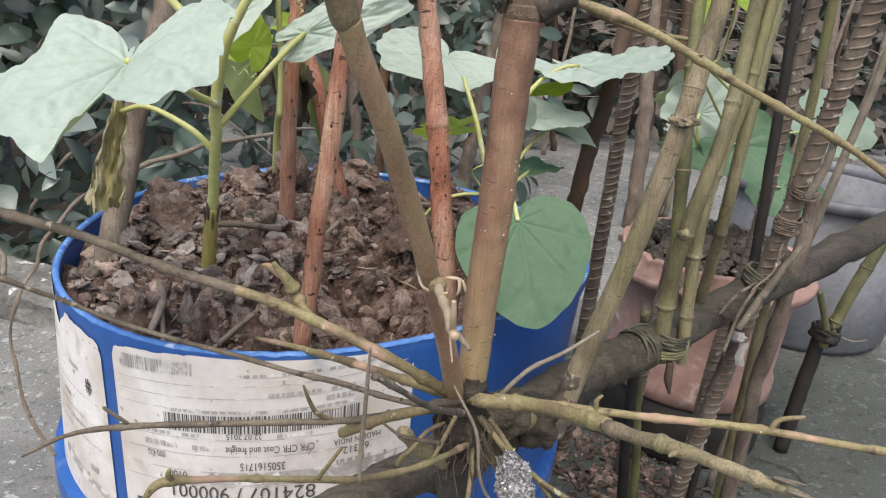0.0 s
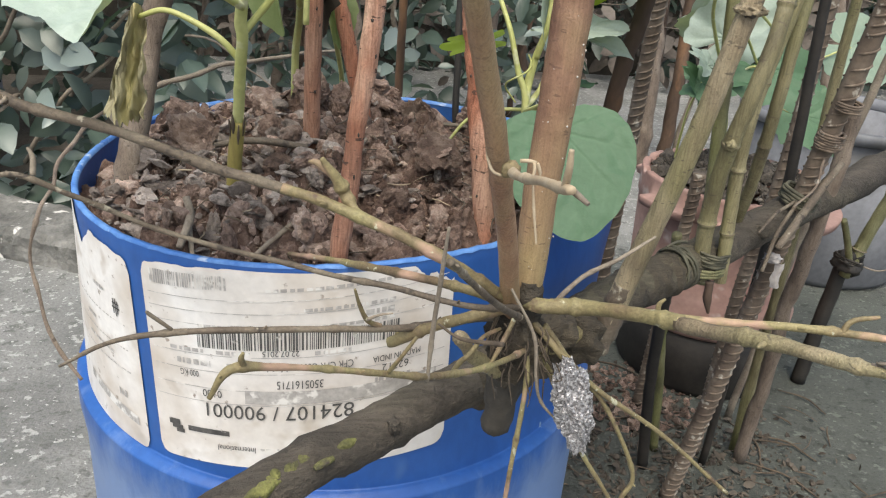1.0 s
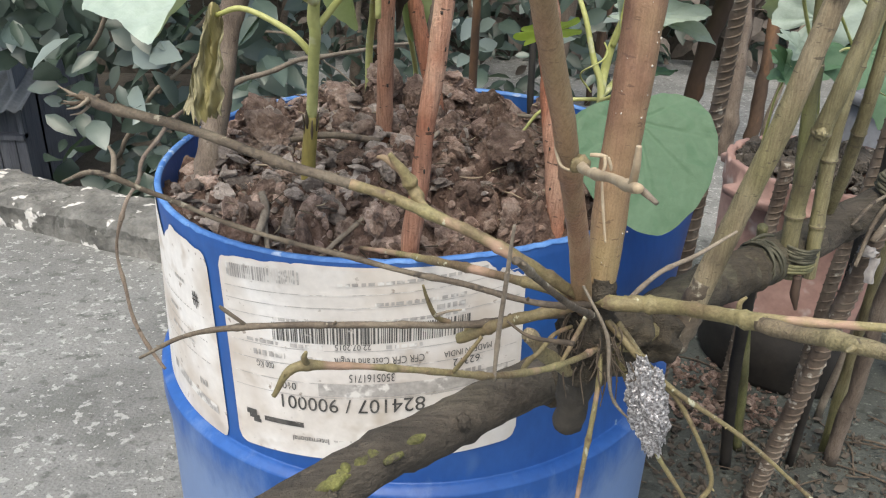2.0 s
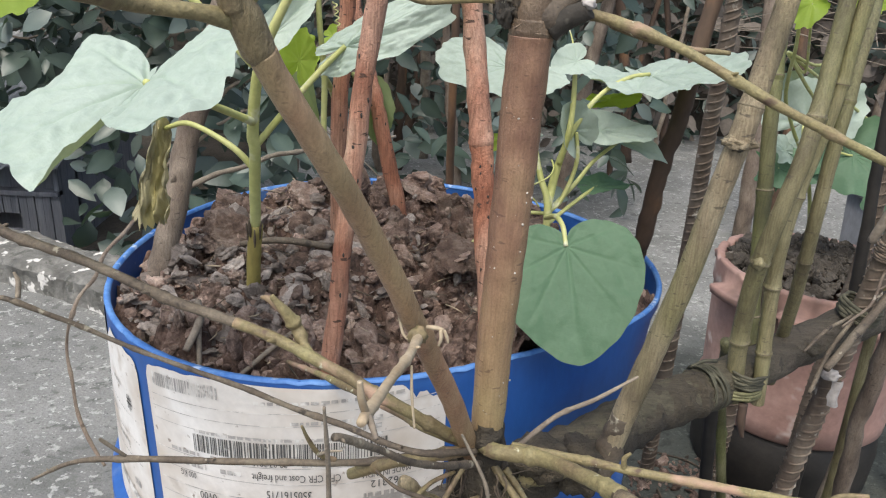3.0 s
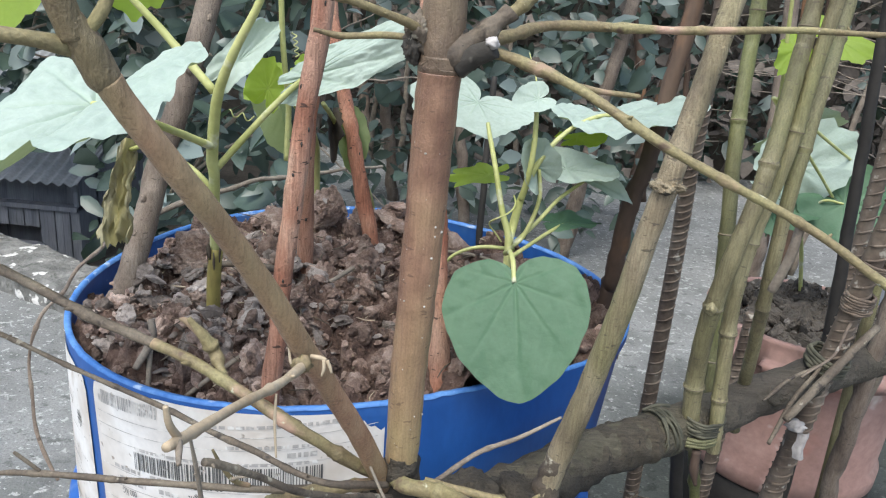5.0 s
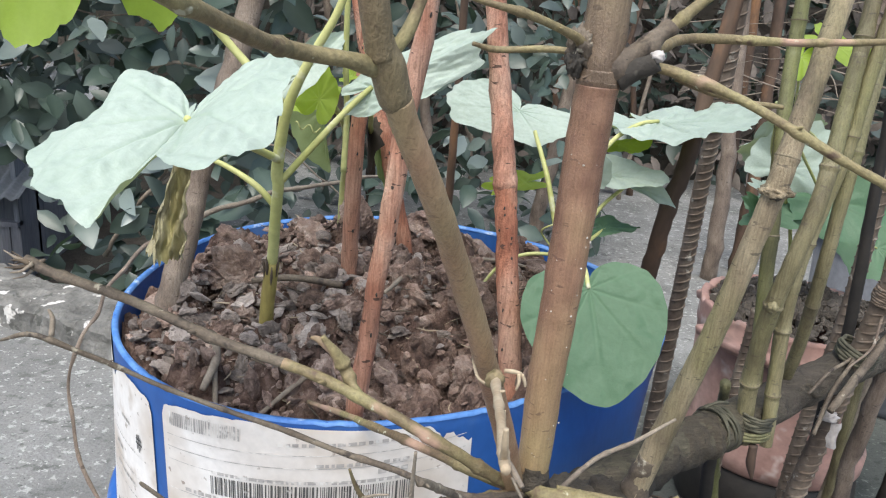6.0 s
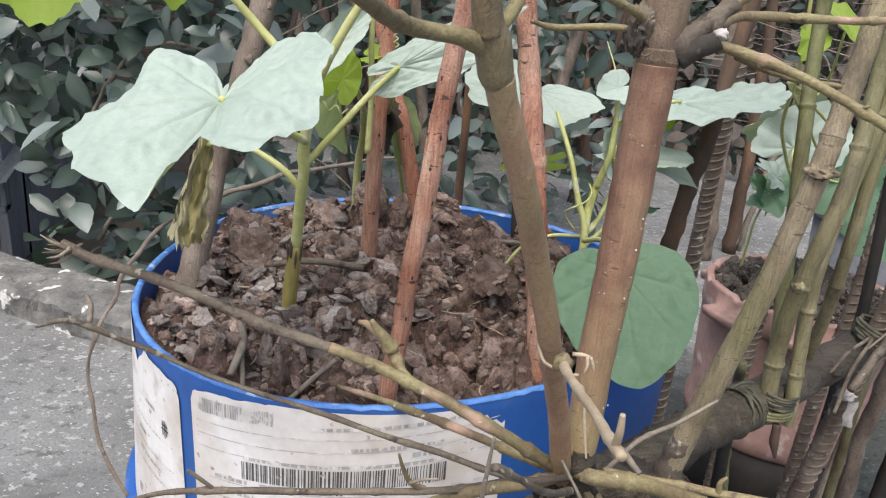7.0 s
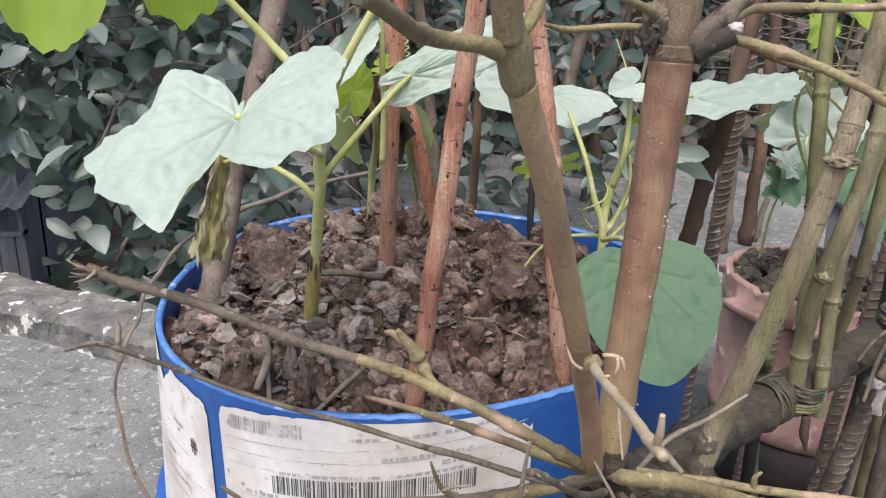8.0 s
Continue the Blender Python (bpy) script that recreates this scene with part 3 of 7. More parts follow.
sheet("ground", -60, 60, -60, 90, 60, 75, lambda x, y: -0.52 + 0.05 * noise.noise(Vector((x * 0.3, y * 0.3, 0))), M_EARTH, "dark bare earth below the terrace", "ground")


def kerb():
    bm = bmesh.new()
    n, prof = 220, ((0, -0.09), (0.0, -0.06), (0.002, -0.035), (0.0, -0.012), (0.012, 0.0), (0.03, 0.002), (0.05, 0.003), (0.07, 0.004), (0.09, 0.004), (0.11, 0.003), (0.13, 0.002), (0.15, 0.0), (0.165, -0.015), (0.165, -0.5))
    rows = []
    for i in range(n + 1):
        x = -2.6 + 2.15 * i / n
        row = []
        for d, z in prof:
            p = Vector((x + 0.4 * d, kerb_line(x) + d * 0.92, z))
            w = noise.noise_vector(p * 9) * 0.010 + noise.noise_vector(p * 30) * 0.007 + noise.noise_vector(p * 90) * 0.003
            row.append(bm.verts.new(p + (w if z > -0.08 else Vector())))
        rows.append(row)
    for a, b in zip(rows, rows[1:]):
        for k in range(len(prof) - 1):
            bm.faces.new((a[k], b[k], b[k + 1], a[k + 1]))
    bm.faces.new(rows[0])
    bm.faces.new(list(reversed(rows[-1])))
    return tagged(add("kerb", bm, M_KERB, smooth=False), "low crumbling concrete kerb with flaked whitewash on top", "kerb", kind="structure")


kerb()

# ---- the drum and its soil ----


def ring_surface(bm, levels, n=128, closed_inside=True):
    rows = [[bm.verts.new((r(a) * math.cos(a), r(a) * math.sin(a), z(a))) for a in (2 * math.pi * k / n for k in range(n))] for r, z in levels]
    for a, b in zip(rows, rows[1:]):
        for k in range(n):
            bm.faces.new((a[k], a[(k + 1) % n], b[(k + 1) % n], b[k]))
    return rows


def blend(a, z):
    """The drum's cut rim is pushed out of round; lower down it is round again."""
    f = min(max((z - 0.16) / (RIM_Z - 0.16), 0), 1) ** 1.3
    return DRUM_R + f * (rim_radius(a) - DRUM_R)


def wall_radius(a, z):
    r = blend(a, z)
    if z < 0.222:
        r += 0.012 * min((0.222 - z) / 0.006, 1) ** 0.55 - 0.004 * min(max((0.19 - z) / 0.03, 0), 1)
    return r


def drum():
    top = thing("plastic_drum", (0, 0, 0), "cut-down bright blue plastic drum used as a planter, full of soil", "drum")
    bm = bmesh.new()
    zs = [FLOOR, FLOOR + 0.006, -0.03, 0.03, 0.09, 0.15, 0.18, 0.19, 0.20, 0.207, 0.212, 0.2145, 0.2160, 0.2175, 0.2190, 0.2203, 0.2212, 0.2218, 0.2220, 0.2232, 0.24, 0.30, 0.36, 0.40]
    levels = [(lambda a: 0.05, lambda a: FLOOR), (lambda a: 0.27, lambda a: FLOOR)]
    levels += [(lambda a, z=z: wall_radius(a, z), lambda a, z=z: z) for z in zs[1:]]
    for d in (0.012, 0.002, 0.0):
        levels.append((lambda a, d=d: rim_radius(a) - (0.001 if d == 0 else 0), lambda a, d=d: rim_height(a) - d + 0.0012 * noise.noise(Vector((a * 30, 0, 0)))))
    levels.append((lambda a: rim_radius(a) - 0.0045, lambda a: rim_height(a) - 0.0005 + 0.0012 * noise.noise(Vector((a * 30, 0, 0)))))
    levels.append((lambda a: rim_radius(a) - 0.0052, lambda a: rim_height(a) - 0.003))
    levels.append((lambda a: blend(a, 0.36) - 0.006, lambda a: 0.36))
    ring_surface(bm, levels)
    part("body", bm, M_BLUE, top)
    bm = bmesh.new()
    fray = lambda a: 0.0012 * noise.noise(Vector((a * 30, 0, 0)))
    ring_surface(bm, [(lambda a: rim_radius(a) + 0.0006, lambda a: rim_height(a) - 0.0018 + 2 * fray(a)), (lambda a: rim_radius(a) - 0.0004, lambda a: rim_height(a) + 0.0006 + fray(a)), (lambda a: rim_radius(a) - 0.0048, lambda a: rim_height(a) + 0.0003 + fray(a)), (lambda a: rim_radius(a) - 0.0058, lambda a: rim_height(a) - 0.003)], 200)
    part("cut_edge", bm, M_BLUE_WORN, top, "scuffed paler cut rim")
    return top


DRUM = drum()


def wrap(a, z, lift):
    """A place on the drum's wall at the angle a from its front (to the right: plus)."""
    th = a - math.pi / 2
    r = wall_radius(th, z) + lift
    return Vector((r * math.cos(th), r * math.sin(th), z))


def patch(a0, a1, low, high, lift, nx=40, nz=14):
    """A sheet on the drum's wall; low and high give its height at 0..1 across."""
    bm = bmesh.new()
    g = [[bm.verts.new(wrap(a0 + (a1 - a0) * i / nx, low(i / nx) + (high(i / nx) - low(i / nx)) * j / nz, lift)) for i in range(nx + 1)] for j in range(nz + 1)]
    for j in range(nz):
        for i in range(nx):
            bm.faces.new((g[j][i], g[j][i + 1], g[j + 1][i + 1], g[j + 1][i]))
    return bm


def corner(u, r=0.045):
    """Rounded corner: how far the edge draws back at u across."""
    e = min(u, 1 - u)
    return 0.012 * (1 - math.sqrt(max(0, 1 - (1 - e / r) ** 2))) if e < r else 0.0


def torn(u, amount, seed):
    return amount * (0.6 * noise.noise(Vector((u * 14, seed, 0))) + 0.4 * noise.noise(Vector((u * 45, seed, 5))))


def slant(a, z):
    """The main label was stuck on crookedly: it climbs to the right."""
    return z + 0.036 * (a + 0.18)


def level(a, z):
    return z


def bar_rows(spans, lift, lay=level):
    """Flat ink: (angle from, angle to, height from, height to) each."""
    bm = bmesh.new()
    for a0, a1, z0, z1 in spans:
        n = max(1, int((a1 - a0) / 0.04))
        for k in range(n):
            b0, b1 = a0 + (a1 - a0) * k / n, a0 + (a1 - a0) * (k + 1) / n
            bm.faces.new([bm.verts.new(wrap(a, lay(a, z), lift)) for a, z in ((b0, z0), (b1, z0), (b1, z1), (b0, z1))])
    return bm


def lettering(text, a0, a1, z0, z1, lift=0.0022):
    """Words in the box a0..a1, z0..z1 on the label; the drum stands on its head, so they run from right to left."""
    cu = bpy.data.curves.new("ink", "FONT")
    cu.body, cu.size, cu.resolution_u = text, 1.0, 3
    ob = bpy.data.objects.new("ink", cu)
    scene.collection.objects.link(ob)
    me = bpy.data.meshes.new_from_object(ob.evaluated_get(bpy.context.evaluated_depsgraph_get()))
    bpy.data.objects.remove(ob)
    bm = bmesh.new()
    bm.from_mesh(me)
    wide = max(v.co.x for v in bm.verts)
    for v in bm.verts:
        a = a1 - (a1 - a0) * v.co.x / wide
        v.co = wrap(a, slant(a, z1 - (z1 - z0) * v.co.y / 0.72), lift)
    return bm


def bar_code(a0, a1, z0, z1, rng):
    spans = []
    while a0 < a1:
        w = rng.choice((0.0022, 0.0022, 0.0040, 0.0060))
        spans.append((a0, a0 + w, z0, z1))
        a0 += w + rng.choice((0.0024, 0.0038, 0.0060))
    return bar_rows(spans, 0.002, slant)


def words(rows, rng):
    """Print too faint to read: short bars."""
    out = []
    for z, h, a0, a1 in rows:
        a = a0
        while a < a1:
            w = rng.uniform(0.006, 0.024)
            out.append((a, min(a + w, a1), z, z + h))
            a += w + rng.uniform(0.004, 0.009)
    return out


def labels():
    rng = random.Random(4)
    A0, A1 = -0.634, 0.285
    at = lambda u: A0 + (A1 - A0) * u
    top = lambda u: min(slant(at(u), 0.446) - corner(u, 0.03) - max(0, torn(u, 0.005, 1)), rim_height(at(u) - math.pi / 2) - 0.005) - (0.016 * max(0, (u - 0.88) / 0.12) + abs(torn(u, 0.02, 7)) * (u > 0.86))
    main = part("label", patch(A0, A1, lambda u: slant(at(u), 0.2465) + corner(u), top, 0.0012, 90, 20), M_LABEL, DRUM, "soiled white shipping label, upside down")
    side = part("label", patch(-1.62, -0.69, lambda u: 0.2225 + corner(u, 0.03), lambda u: 0.419 - corner(u, 0.03) + (0.018 if u < 0.55 else (0.018 - 0.032 * (u - 0.55) / 0.12 if u < 0.67 else -0.014 + 0.024 * (u - 0.67) / 0.1 if u < 0.77 else 0.010 - 0.008 * (u - 0.77) / 0.23)) + torn(u, 0.005, 3), 0.0012, 90, 16), M_LABEL, DRUM, "torn white paper label, upside down")
    tagged(part("barcode", bar_code(-0.455, 0.108, 0.371, 0.3885, rng), M_INK, main), kind="stuff")
    tagged(part("barcode", bar_code(-0.60, -0.36, 0.4265, 0.4395, rng), M_GREYINK, main, "rubbed-out barcode"), kind="stuff")
    tagged(part("ruled_line", bar_rows([(A0 + 0.02, A1 - 0.02, z, z + 0.0006) for z in (0.417, 0.405, 0.3925, 0.3635, 0.347, 0.3295, 0.315)], 0.0019, slant), M_GREYINK, main), kind="stuff")
    part("masked_strip", bar_rows([(-0.32, 0.24, 0.317, 0.3305)], 0.0019, slant), M_GREYINK, main, "grey correction strip")
    for text, a0, a1, z0, z1 in (("824107 / 900001", -0.444, -0.005, 0.2995, 0.3145), ("0100", -0.452, -0.390, 0.3205, 0.3285), ("CFR CFR Cost and freight", -0.268, -0.012, 0.350, 0.3575), ("3505161715", -0.226, -0.094, 0.3325, 0.341), ("22.07.2015", -0.264, -0.161, 0.3650, 0.3708), ("000 KG", -0.522, -0.460, 0.340, 0.3465), ("MADE IN INDIA", 0.042, 0.185, 0.3500, 0.3560), ("62312", 0.070, 0.150, 0.3395, 0.347), ("International", -0.415, -0.293, 0.2635, 0.270)):
        part("print", lettering(text, a0, a1, z0, z1), M_INK, main)
    rows = ((0.3905, 0.003, -0.45, 0.10), (0.3975, 0.0045, 0.017, 0.103), (0.4065, 0.003, -0.15, 0.10), (0.4255, 0.003, -0.25, 0.16), (0.3655, 0.0035, -0.55, -0.44), (0.3655, 0.0035, -0.40, -0.30), (0.3655, 0.0035, -0.12, -0.02), (0.3525, 0.0055, -0.53, -0.42), (0.3525, 0.0045, -0.37, -0.30), (0.3285, 0.0065, 0.05, 0.16), (0.3185, 0.005, 0.02, 0.13), (0.2635, 0.0055, -0.28, -0.20))
    tagged(part("print", bar_rows(words(rows, rng), 0.002, slant), M_GREYINK, main), kind="stuff")
    part("logo", bar_rows([(-0.585, -0.545, 0.2835, 0.2895), (-0.575, -0.535, 0.2795, 0.2835), (-0.560, -0.530, 0.2755, 0.2795), (-0.515, -0.375, 0.2800, 0.2855)], 0.002, slant), M_INK, main)
    faint = words(((0.376, 0.004, -0.92, -0.84), (0.352, 0.0012, -1.15, -0.74), (0.326, 0.0012, -1.15, -0.74), (0.302, 0.0012, -1.15, -0.74), (0.336, 0.004, -1.0, -0.93), (0.27, 0.008, -0.82, -0.775), (0.314, 0.003, -1.0, -0.82)), rng)
    tagged(part("print", bar_rows(faint, 0.002), M_GREYINK, side), kind="stuff")
    part("smear", bar_rows([(-1.05, -0.73, 0.2455, 0.2555)], 0.0019, lambda a, z: z - 0.03 * (a + 0.73)), M_GREYINK, side, "grey printed band")
    part("stamp", bar_rows([(-0.792, -0.787, 0.360, 0.375), (-0.780, -0.775, 0.358, 0.376), (-0.770, -0.766, 0.361, 0.374), (-0.798, -0.758, 0.3655, 0.3672), (-0.795, -0.760, 0.3700, 0.3715)], 0.002), M_INK, side)


labels()


def soil_height(x, y):
    r = math.hypot(x, y) / DRUM_R
    p = Vector((x, y, 0))
    base = 0.456 - 0.043 * min(r, 1.1) ** 2.2 + 0.018 * math.exp(-((x - 0.02) ** 2 + (y - 0.12) ** 2) / 0.012) + 0.010 * math.exp(-((x + 0.09) ** 2 + (y - 0.02) ** 2) / 0.008)
    base -= 0.016 * math.exp(-((x - 0.075) ** 2 + (y + 0.16) ** 2) / 0.0035)
    q = p + 0.012 * noise.noise_vector(p * 22)
    d, pts = noise.voronoi(q * 24)
    lump = 0.036 * (1 - min(1.0, (d[0] * 1.4) ** 2)) + 0.022 * noise.noise(pts[0] * 3.1)
    d2, _ = noise.voronoi(q * 75 + Vector((5, 2, 0)))
    lump += 0.010 * min(1.0, (d2[1] - d2[0]) * 2.2) + 0.008 * abs(noise.noise(q * 60)) + 0.005 * noise.noise(p * 130) + 0.004 * noise.noise(p * 290) - 0.024
    return base + lump


def crag(seed, sub):
    """One broken lump of earth, about 1 across: craggy, with flat broken faces."""
    bm = bmesh.new()
    bmesh.ops.create_icosphere(bm, subdivisions=sub, radius=1.0)
    off = Vector((seed * 7.7, seed * 3.3, 1.0))
    cuts = [Vector(noise.random_unit_vector()) for _ in range(5)]
    out = []
    for v in bm.verts:
        d = v.co.normalized()
        k = 1 + 0.45 * noise.noise(d * 1.5 + off) + 0.30 * abs(noise.noise(d * 3.2 + off)) + 0.16 * noise.noise(d * 7.0 + off) + 0.10 * noise.noise(d * 15.0 + off)
        for n, c in enumerate(cuts):
            k = min(k, (0.72 + 0.03 * n) / max(d.dot(c), 0.01) + 0.08 * noise.noise(d * 9 + off))
        out.append(d * k)
    bm.verts.index_update()
    faces = [tuple(v.index for v in f.verts) for f in bm.faces]
    bm.free()
    return np.array([tuple(p) for p in out]), np.array(faces)


noise.seed_set(7)
CRAGS = {sub: [crag(s, sub) for s in range(14)] for sub in (1, 2, 3, 4)}


def clods(name, centre, radius, height, count, sizes, material, label, seed, reach, flat=0.0):
    """Lumps strewn in a disc; flat is the share of thin flakes that lie level."""
    rng = random.Random(seed)
    verts, faces, at = [], [], 0
    for k in range(count):
        r, a = radius * math.sqrt(rng.random()), rng.random() * 6.283
        x, y = r * math.cos(a), r * math.sin(a)
        s = sizes[0] * (sizes[1] / sizes[0]) ** (rng.random() ** 1.7)
        if r + s > reach(a):
            continue
        v, f = rng.choice(CRAGS[4 if s > 0.012 else 3 if s > 0.0065 else 2 if s > 0.0035 else 1])
        level = rng.random() < flat
        turn = np.array(Euler([rng.gauss(0, 0.45) if level and i < 2 else rng.random() * 6.3 for i in range(3)]).to_matrix())
        v = (v * (1.0, rng.uniform(0.6, 1.0), rng.uniform(0.14, 0.36) if level else rng.uniform(0.4, 0.75))) @ turn.T * s
        verts.append(v + (centre[0] + x, centre[1] + y, height(x, y) + s * 0.15))
        faces.append(f + at)
        at += len(v)
    me = bpy.data.meshes.new(name)
    me.from_pydata(np.concatenate(verts).tolist(), [], np.concatenate(faces).tolist())
    me.materials.append(material)
    return tagged(new(name, me), label, "soil", kind="stuff")


def soil():
    bm, nr, na = bmesh.new(), 190, 600
    rows = []
    for i in range(nr + 1):
        row = []
        for k in range(na):
            a = 2 * math.pi * k / na
            r = (rim_radius(a) - 0.006) * (i + 0.3) / (nr + 0.3)
            x, y = r * math.cos(a), r * math.sin(a)
            row.append(bm.verts.new((x, y, min(soil_height(x, y), 0.9))))
        rows.append(row)
    bm.faces.new(rows[0])
    for a, b in zip(rows, rows[1:]):
        for k in range(na):
            bm.faces.new((a[k], b[k], b[(k + 1) % na], a[(k + 1) % na]))
    tagged(add("soil", bm, M_GAPSOIL), "heaped reddish-brown clay soil, coloured dark for the shade between clods", "soil", kind="stuff")
    clods("soil_crumbs", (0, 0), 0.30, soil_height, 4200, (0.0014, 0.0085), M_SOIL, "loose crumbs of dry clay soil", 5, lambda a: rim_radius(a) - 0.010, 0.4)
    clods("soil_clods", (0, 0), 0.30, lambda x, y: soil_height(x, y) + 0.001, 900, (0.005, 0.016), M_SOIL, "loose lumps of dry clay soil", 6, lambda a: rim_radius(a) - 0.012, 0.35)
    clods("soil_clods", (0, 0), 0.27, lambda x, y: soil_height(x, y) + 0.001, 90, (0.014, 0.027), M_SOIL, "large rough lumps of dry clay soil", 9, lambda a: rim_radius(a) - 0.014, 0.25)
    clods("dry_flakes", (-0.125, -0.075), 0.135, lambda x, y: soil_height(x - 0.125, y - 0.075) + 0.001, 900, (0.0025, 0.014), M_DRYSOIL, "pale dried flakes of grey clay on the soil", 31, lambda a: 0.135, 0.7)
    clods("dry_flakes", (-0.02, 0.02), 0.20, lambda x, y: soil_height(x - 0.02, y + 0.02) + 0.001, 420, (0.0025, 0.012), M_DRYSOIL, "pale dried flakes of grey clay on the soil", 32, lambda a: 0.20, 0.7)


soil()

# ---- stakes standing in the drum ----
SOIL_GROUP = "stakes in the drum"
stake("wooden_stake", [(-0.018, -0.262, 0.38, 0.0078), (-0.016, -0.262, 0.441, 0.0078), (-0.001, -0.270, 0.595, 0.0072), (0.012, -0.264, 0.703, 0.0074), (0.020, -0.262, 0.765, 0.0070), (0.045, -0.25, 1.0, 0.0065)], M_PINKSTICK, "reddish peeled stake with dark flecks, standing in soil", "stake", SOIL_GROUP, seed=1, rough=0.2, wobble=0.002)
stake("wooden_stake", [(-0.042, -0.03, 0.40, 0.0092), (-0.040, -0.030, 0.455, 0.0092), (-0.038, -0.045, 0.608, 0.0085), (-0.029, -0.040, 0.745, 0.0076), (-0.015, -0.04, 1.0, 0.007)], M_REDSTICK, "straight reddish-brown stake standing in soil", "stake", SOIL_GROUP, seed=2, rough=0.2, wobble=0.0015)
stake("wooden_stake", [(0.120, -0.205, 0.39, 0.0100), (0.117, -0.198, 0.453, 0.0102), (0.105, -0.173, 0.560, 0.0101), (0.0982, -0.1585, 0.622, 0.0100)], M_REDSTICK, "red-brown split stake standing at the drum's rim", "stake", SOIL_GROUP, seed=3, rough=0.2, wobble=0.002)
part("upper_length", tube([(0.0988, -0.1598, 0.616, 0.0098), (0.0978, -0.1575, 0.626, 0.0101), (0.081, -0.115, 0.762, 0.0092), (0.05, -0.05, 1.02, 0.0085)], 12, 14, 0.001, 0.2, seed=3), M_PINKSTICK, bpy.data.objects["wooden_stake.002"], "pale pinkish peeled upper length")
stake("wooden_stake", [(0.026, 0.05, 0.41, 0.0095), (0.023, 0.051, 0.456, 0.0093), (-0.007, 0.061, 0.586, 0.0085), (-0.028, 0.085, 0.656, 0.0084), (-0.045, 0.11, 0.72, 0.0082), (-0.10, 0.2, 0.95, 0.008)], M_REDSTICK, "crooked reddish stake with a dark split", "stake", SOIL_GROUP, seed=4, rough=0.25, wobble=0.002)
stake("wooden_stake", [(-0.223, -0.09, 0.39, 0.0128), (-0.219, -0.081, 0.442, 0.0128), (-0.205, -0.050, 0.519, 0.0128), (-0.194, -0.029, 0.573, 0.0126), (-0.171, -0.012, 0.657, 0.0124), (-0.152, 0.012, 0.745, 0.0122), (-0.10, 0.08, 1.0, 0.011)], M_GREYSTAKE, "thick grey-brown leaning stake in soil", "stake", SOIL_GROUP, seed=5, rough=0.2, wobble=0.003)
stake("wooden_stake", [(0.150, 0.165, 0.40, 0.0045), (0.150, 0.165, 0.455, 0.0045), (0.149, 0.195, 0.585, 0.0045), (0.15, 0.21, 0.66, 0.004)], M_BLACK, "thin blackened stick standing in soil", "stake", SOIL_GROUP, seed=6)
stake("wooden_stake", [(0.081, 0.25, 0.40, 0.006), (0.081, 0.25, 0.455, 0.006), (0.078, 0.22, 0.596, 0.0056), (0.075, 0.2, 0.78, 0.005), (0.07, 0.17, 1.0, 0.005)], M_DARKSTAKE, "dark brown stick at the back of the drum", "stake", SOIL_GROUP, seed=7)
stake("wooden_stake", [(0.300, 0.04, FLOOR, 0.0105), (0.300, 0.030, 0.40, 0.0104), (0.300, 0.012, 0.471, 0.0100), (0.303, -0.01, 0.559, 0.0095), (0.318, -0.006, 0.64, 0.0090), (0.34, 0.0, 0.80, 0.0085), (0.37, 0.01, 1.0, 0.008)], M_DARKSTAKE, "dark split stake with a raw orange scar", "stake", SOIL_GROUP, seed=8, rough=0.3, wobble=0.002)

# ---- the rail and the fence stakes ----
RAIL = [(-0.3000, -0.5650, 0.3020, 0.0185), (-0.1160, -0.4570, 0.3390, 0.0183), (0.0128, -0.3778, 0.3590, 0.0184), (0.1079, -0.3149, 0.3620, 0.0194), (0.2576, -0.2154, 0.3810, 0.0213), (0.4581, -0.0933, 0.4006, 0.0207), (0.6358, 0.0133, 0.4152, 0.0217), (0.9900, 0.2255, 0.4513, 0.0219)]
rail = thing("fence_rail", (0.107, -0.325, 0.369), "long weathered grey log lashed across as a fence rail", "rail")
part("log", tube(RAIL, 16, 24, 0.004, 0.14, (), 0.2, 11), M_LOG, rail)
for k, (x, y, z, r) in enumerate(((0.0200, -0.3950, 0.3720, 0.0060), (0.3101, -0.1965, 0.3970, 0.0080), (0.4466, -0.1194, 0.4095, 0.0090), (-0.0700, -0.4470, 0.3530, 0.0060))):
    bm = bmesh.new()
    blob(bm, (x, y, z), r, random.Random(k), 0.7, 3, 0.5)
    part("knot", bm, M_LOG, rail)
part("bark", tube([(0.0854, -0.3306, 0.3579, 0.0203), (0.1079, -0.3149, 0.3600, 0.0229), (0.1524, -0.2847, 0.3633, 0.0241), (0.2048, -0.2499, 0.3709, 0.0236), (0.2576, -0.2154, 0.3790, 0.0224), (0.2994, -0.1898, 0.3859, 0.0217), (0.3202, -0.1773, 0.3890, 0.0208)], 24, 28, 0.0045, 0.2, (), 0.2, 11), M_ROT, rail, "rotten blackened wood with a yellow patch")
part("wood_patch", tube([(0.138, -0.3300, 0.3905, 0.0060), (0.150, -0.3235, 0.3940, 0.0095), (0.166, -0.3150, 0.3960, 0.0098), (0.182, -0.3060, 0.3955, 0.0060)], 10, 12, 0.003, 0.45, seed=77), M_SOUNDWOOD, rail, "yellow patch of sound wood")
moss_rng = random.Random(71)
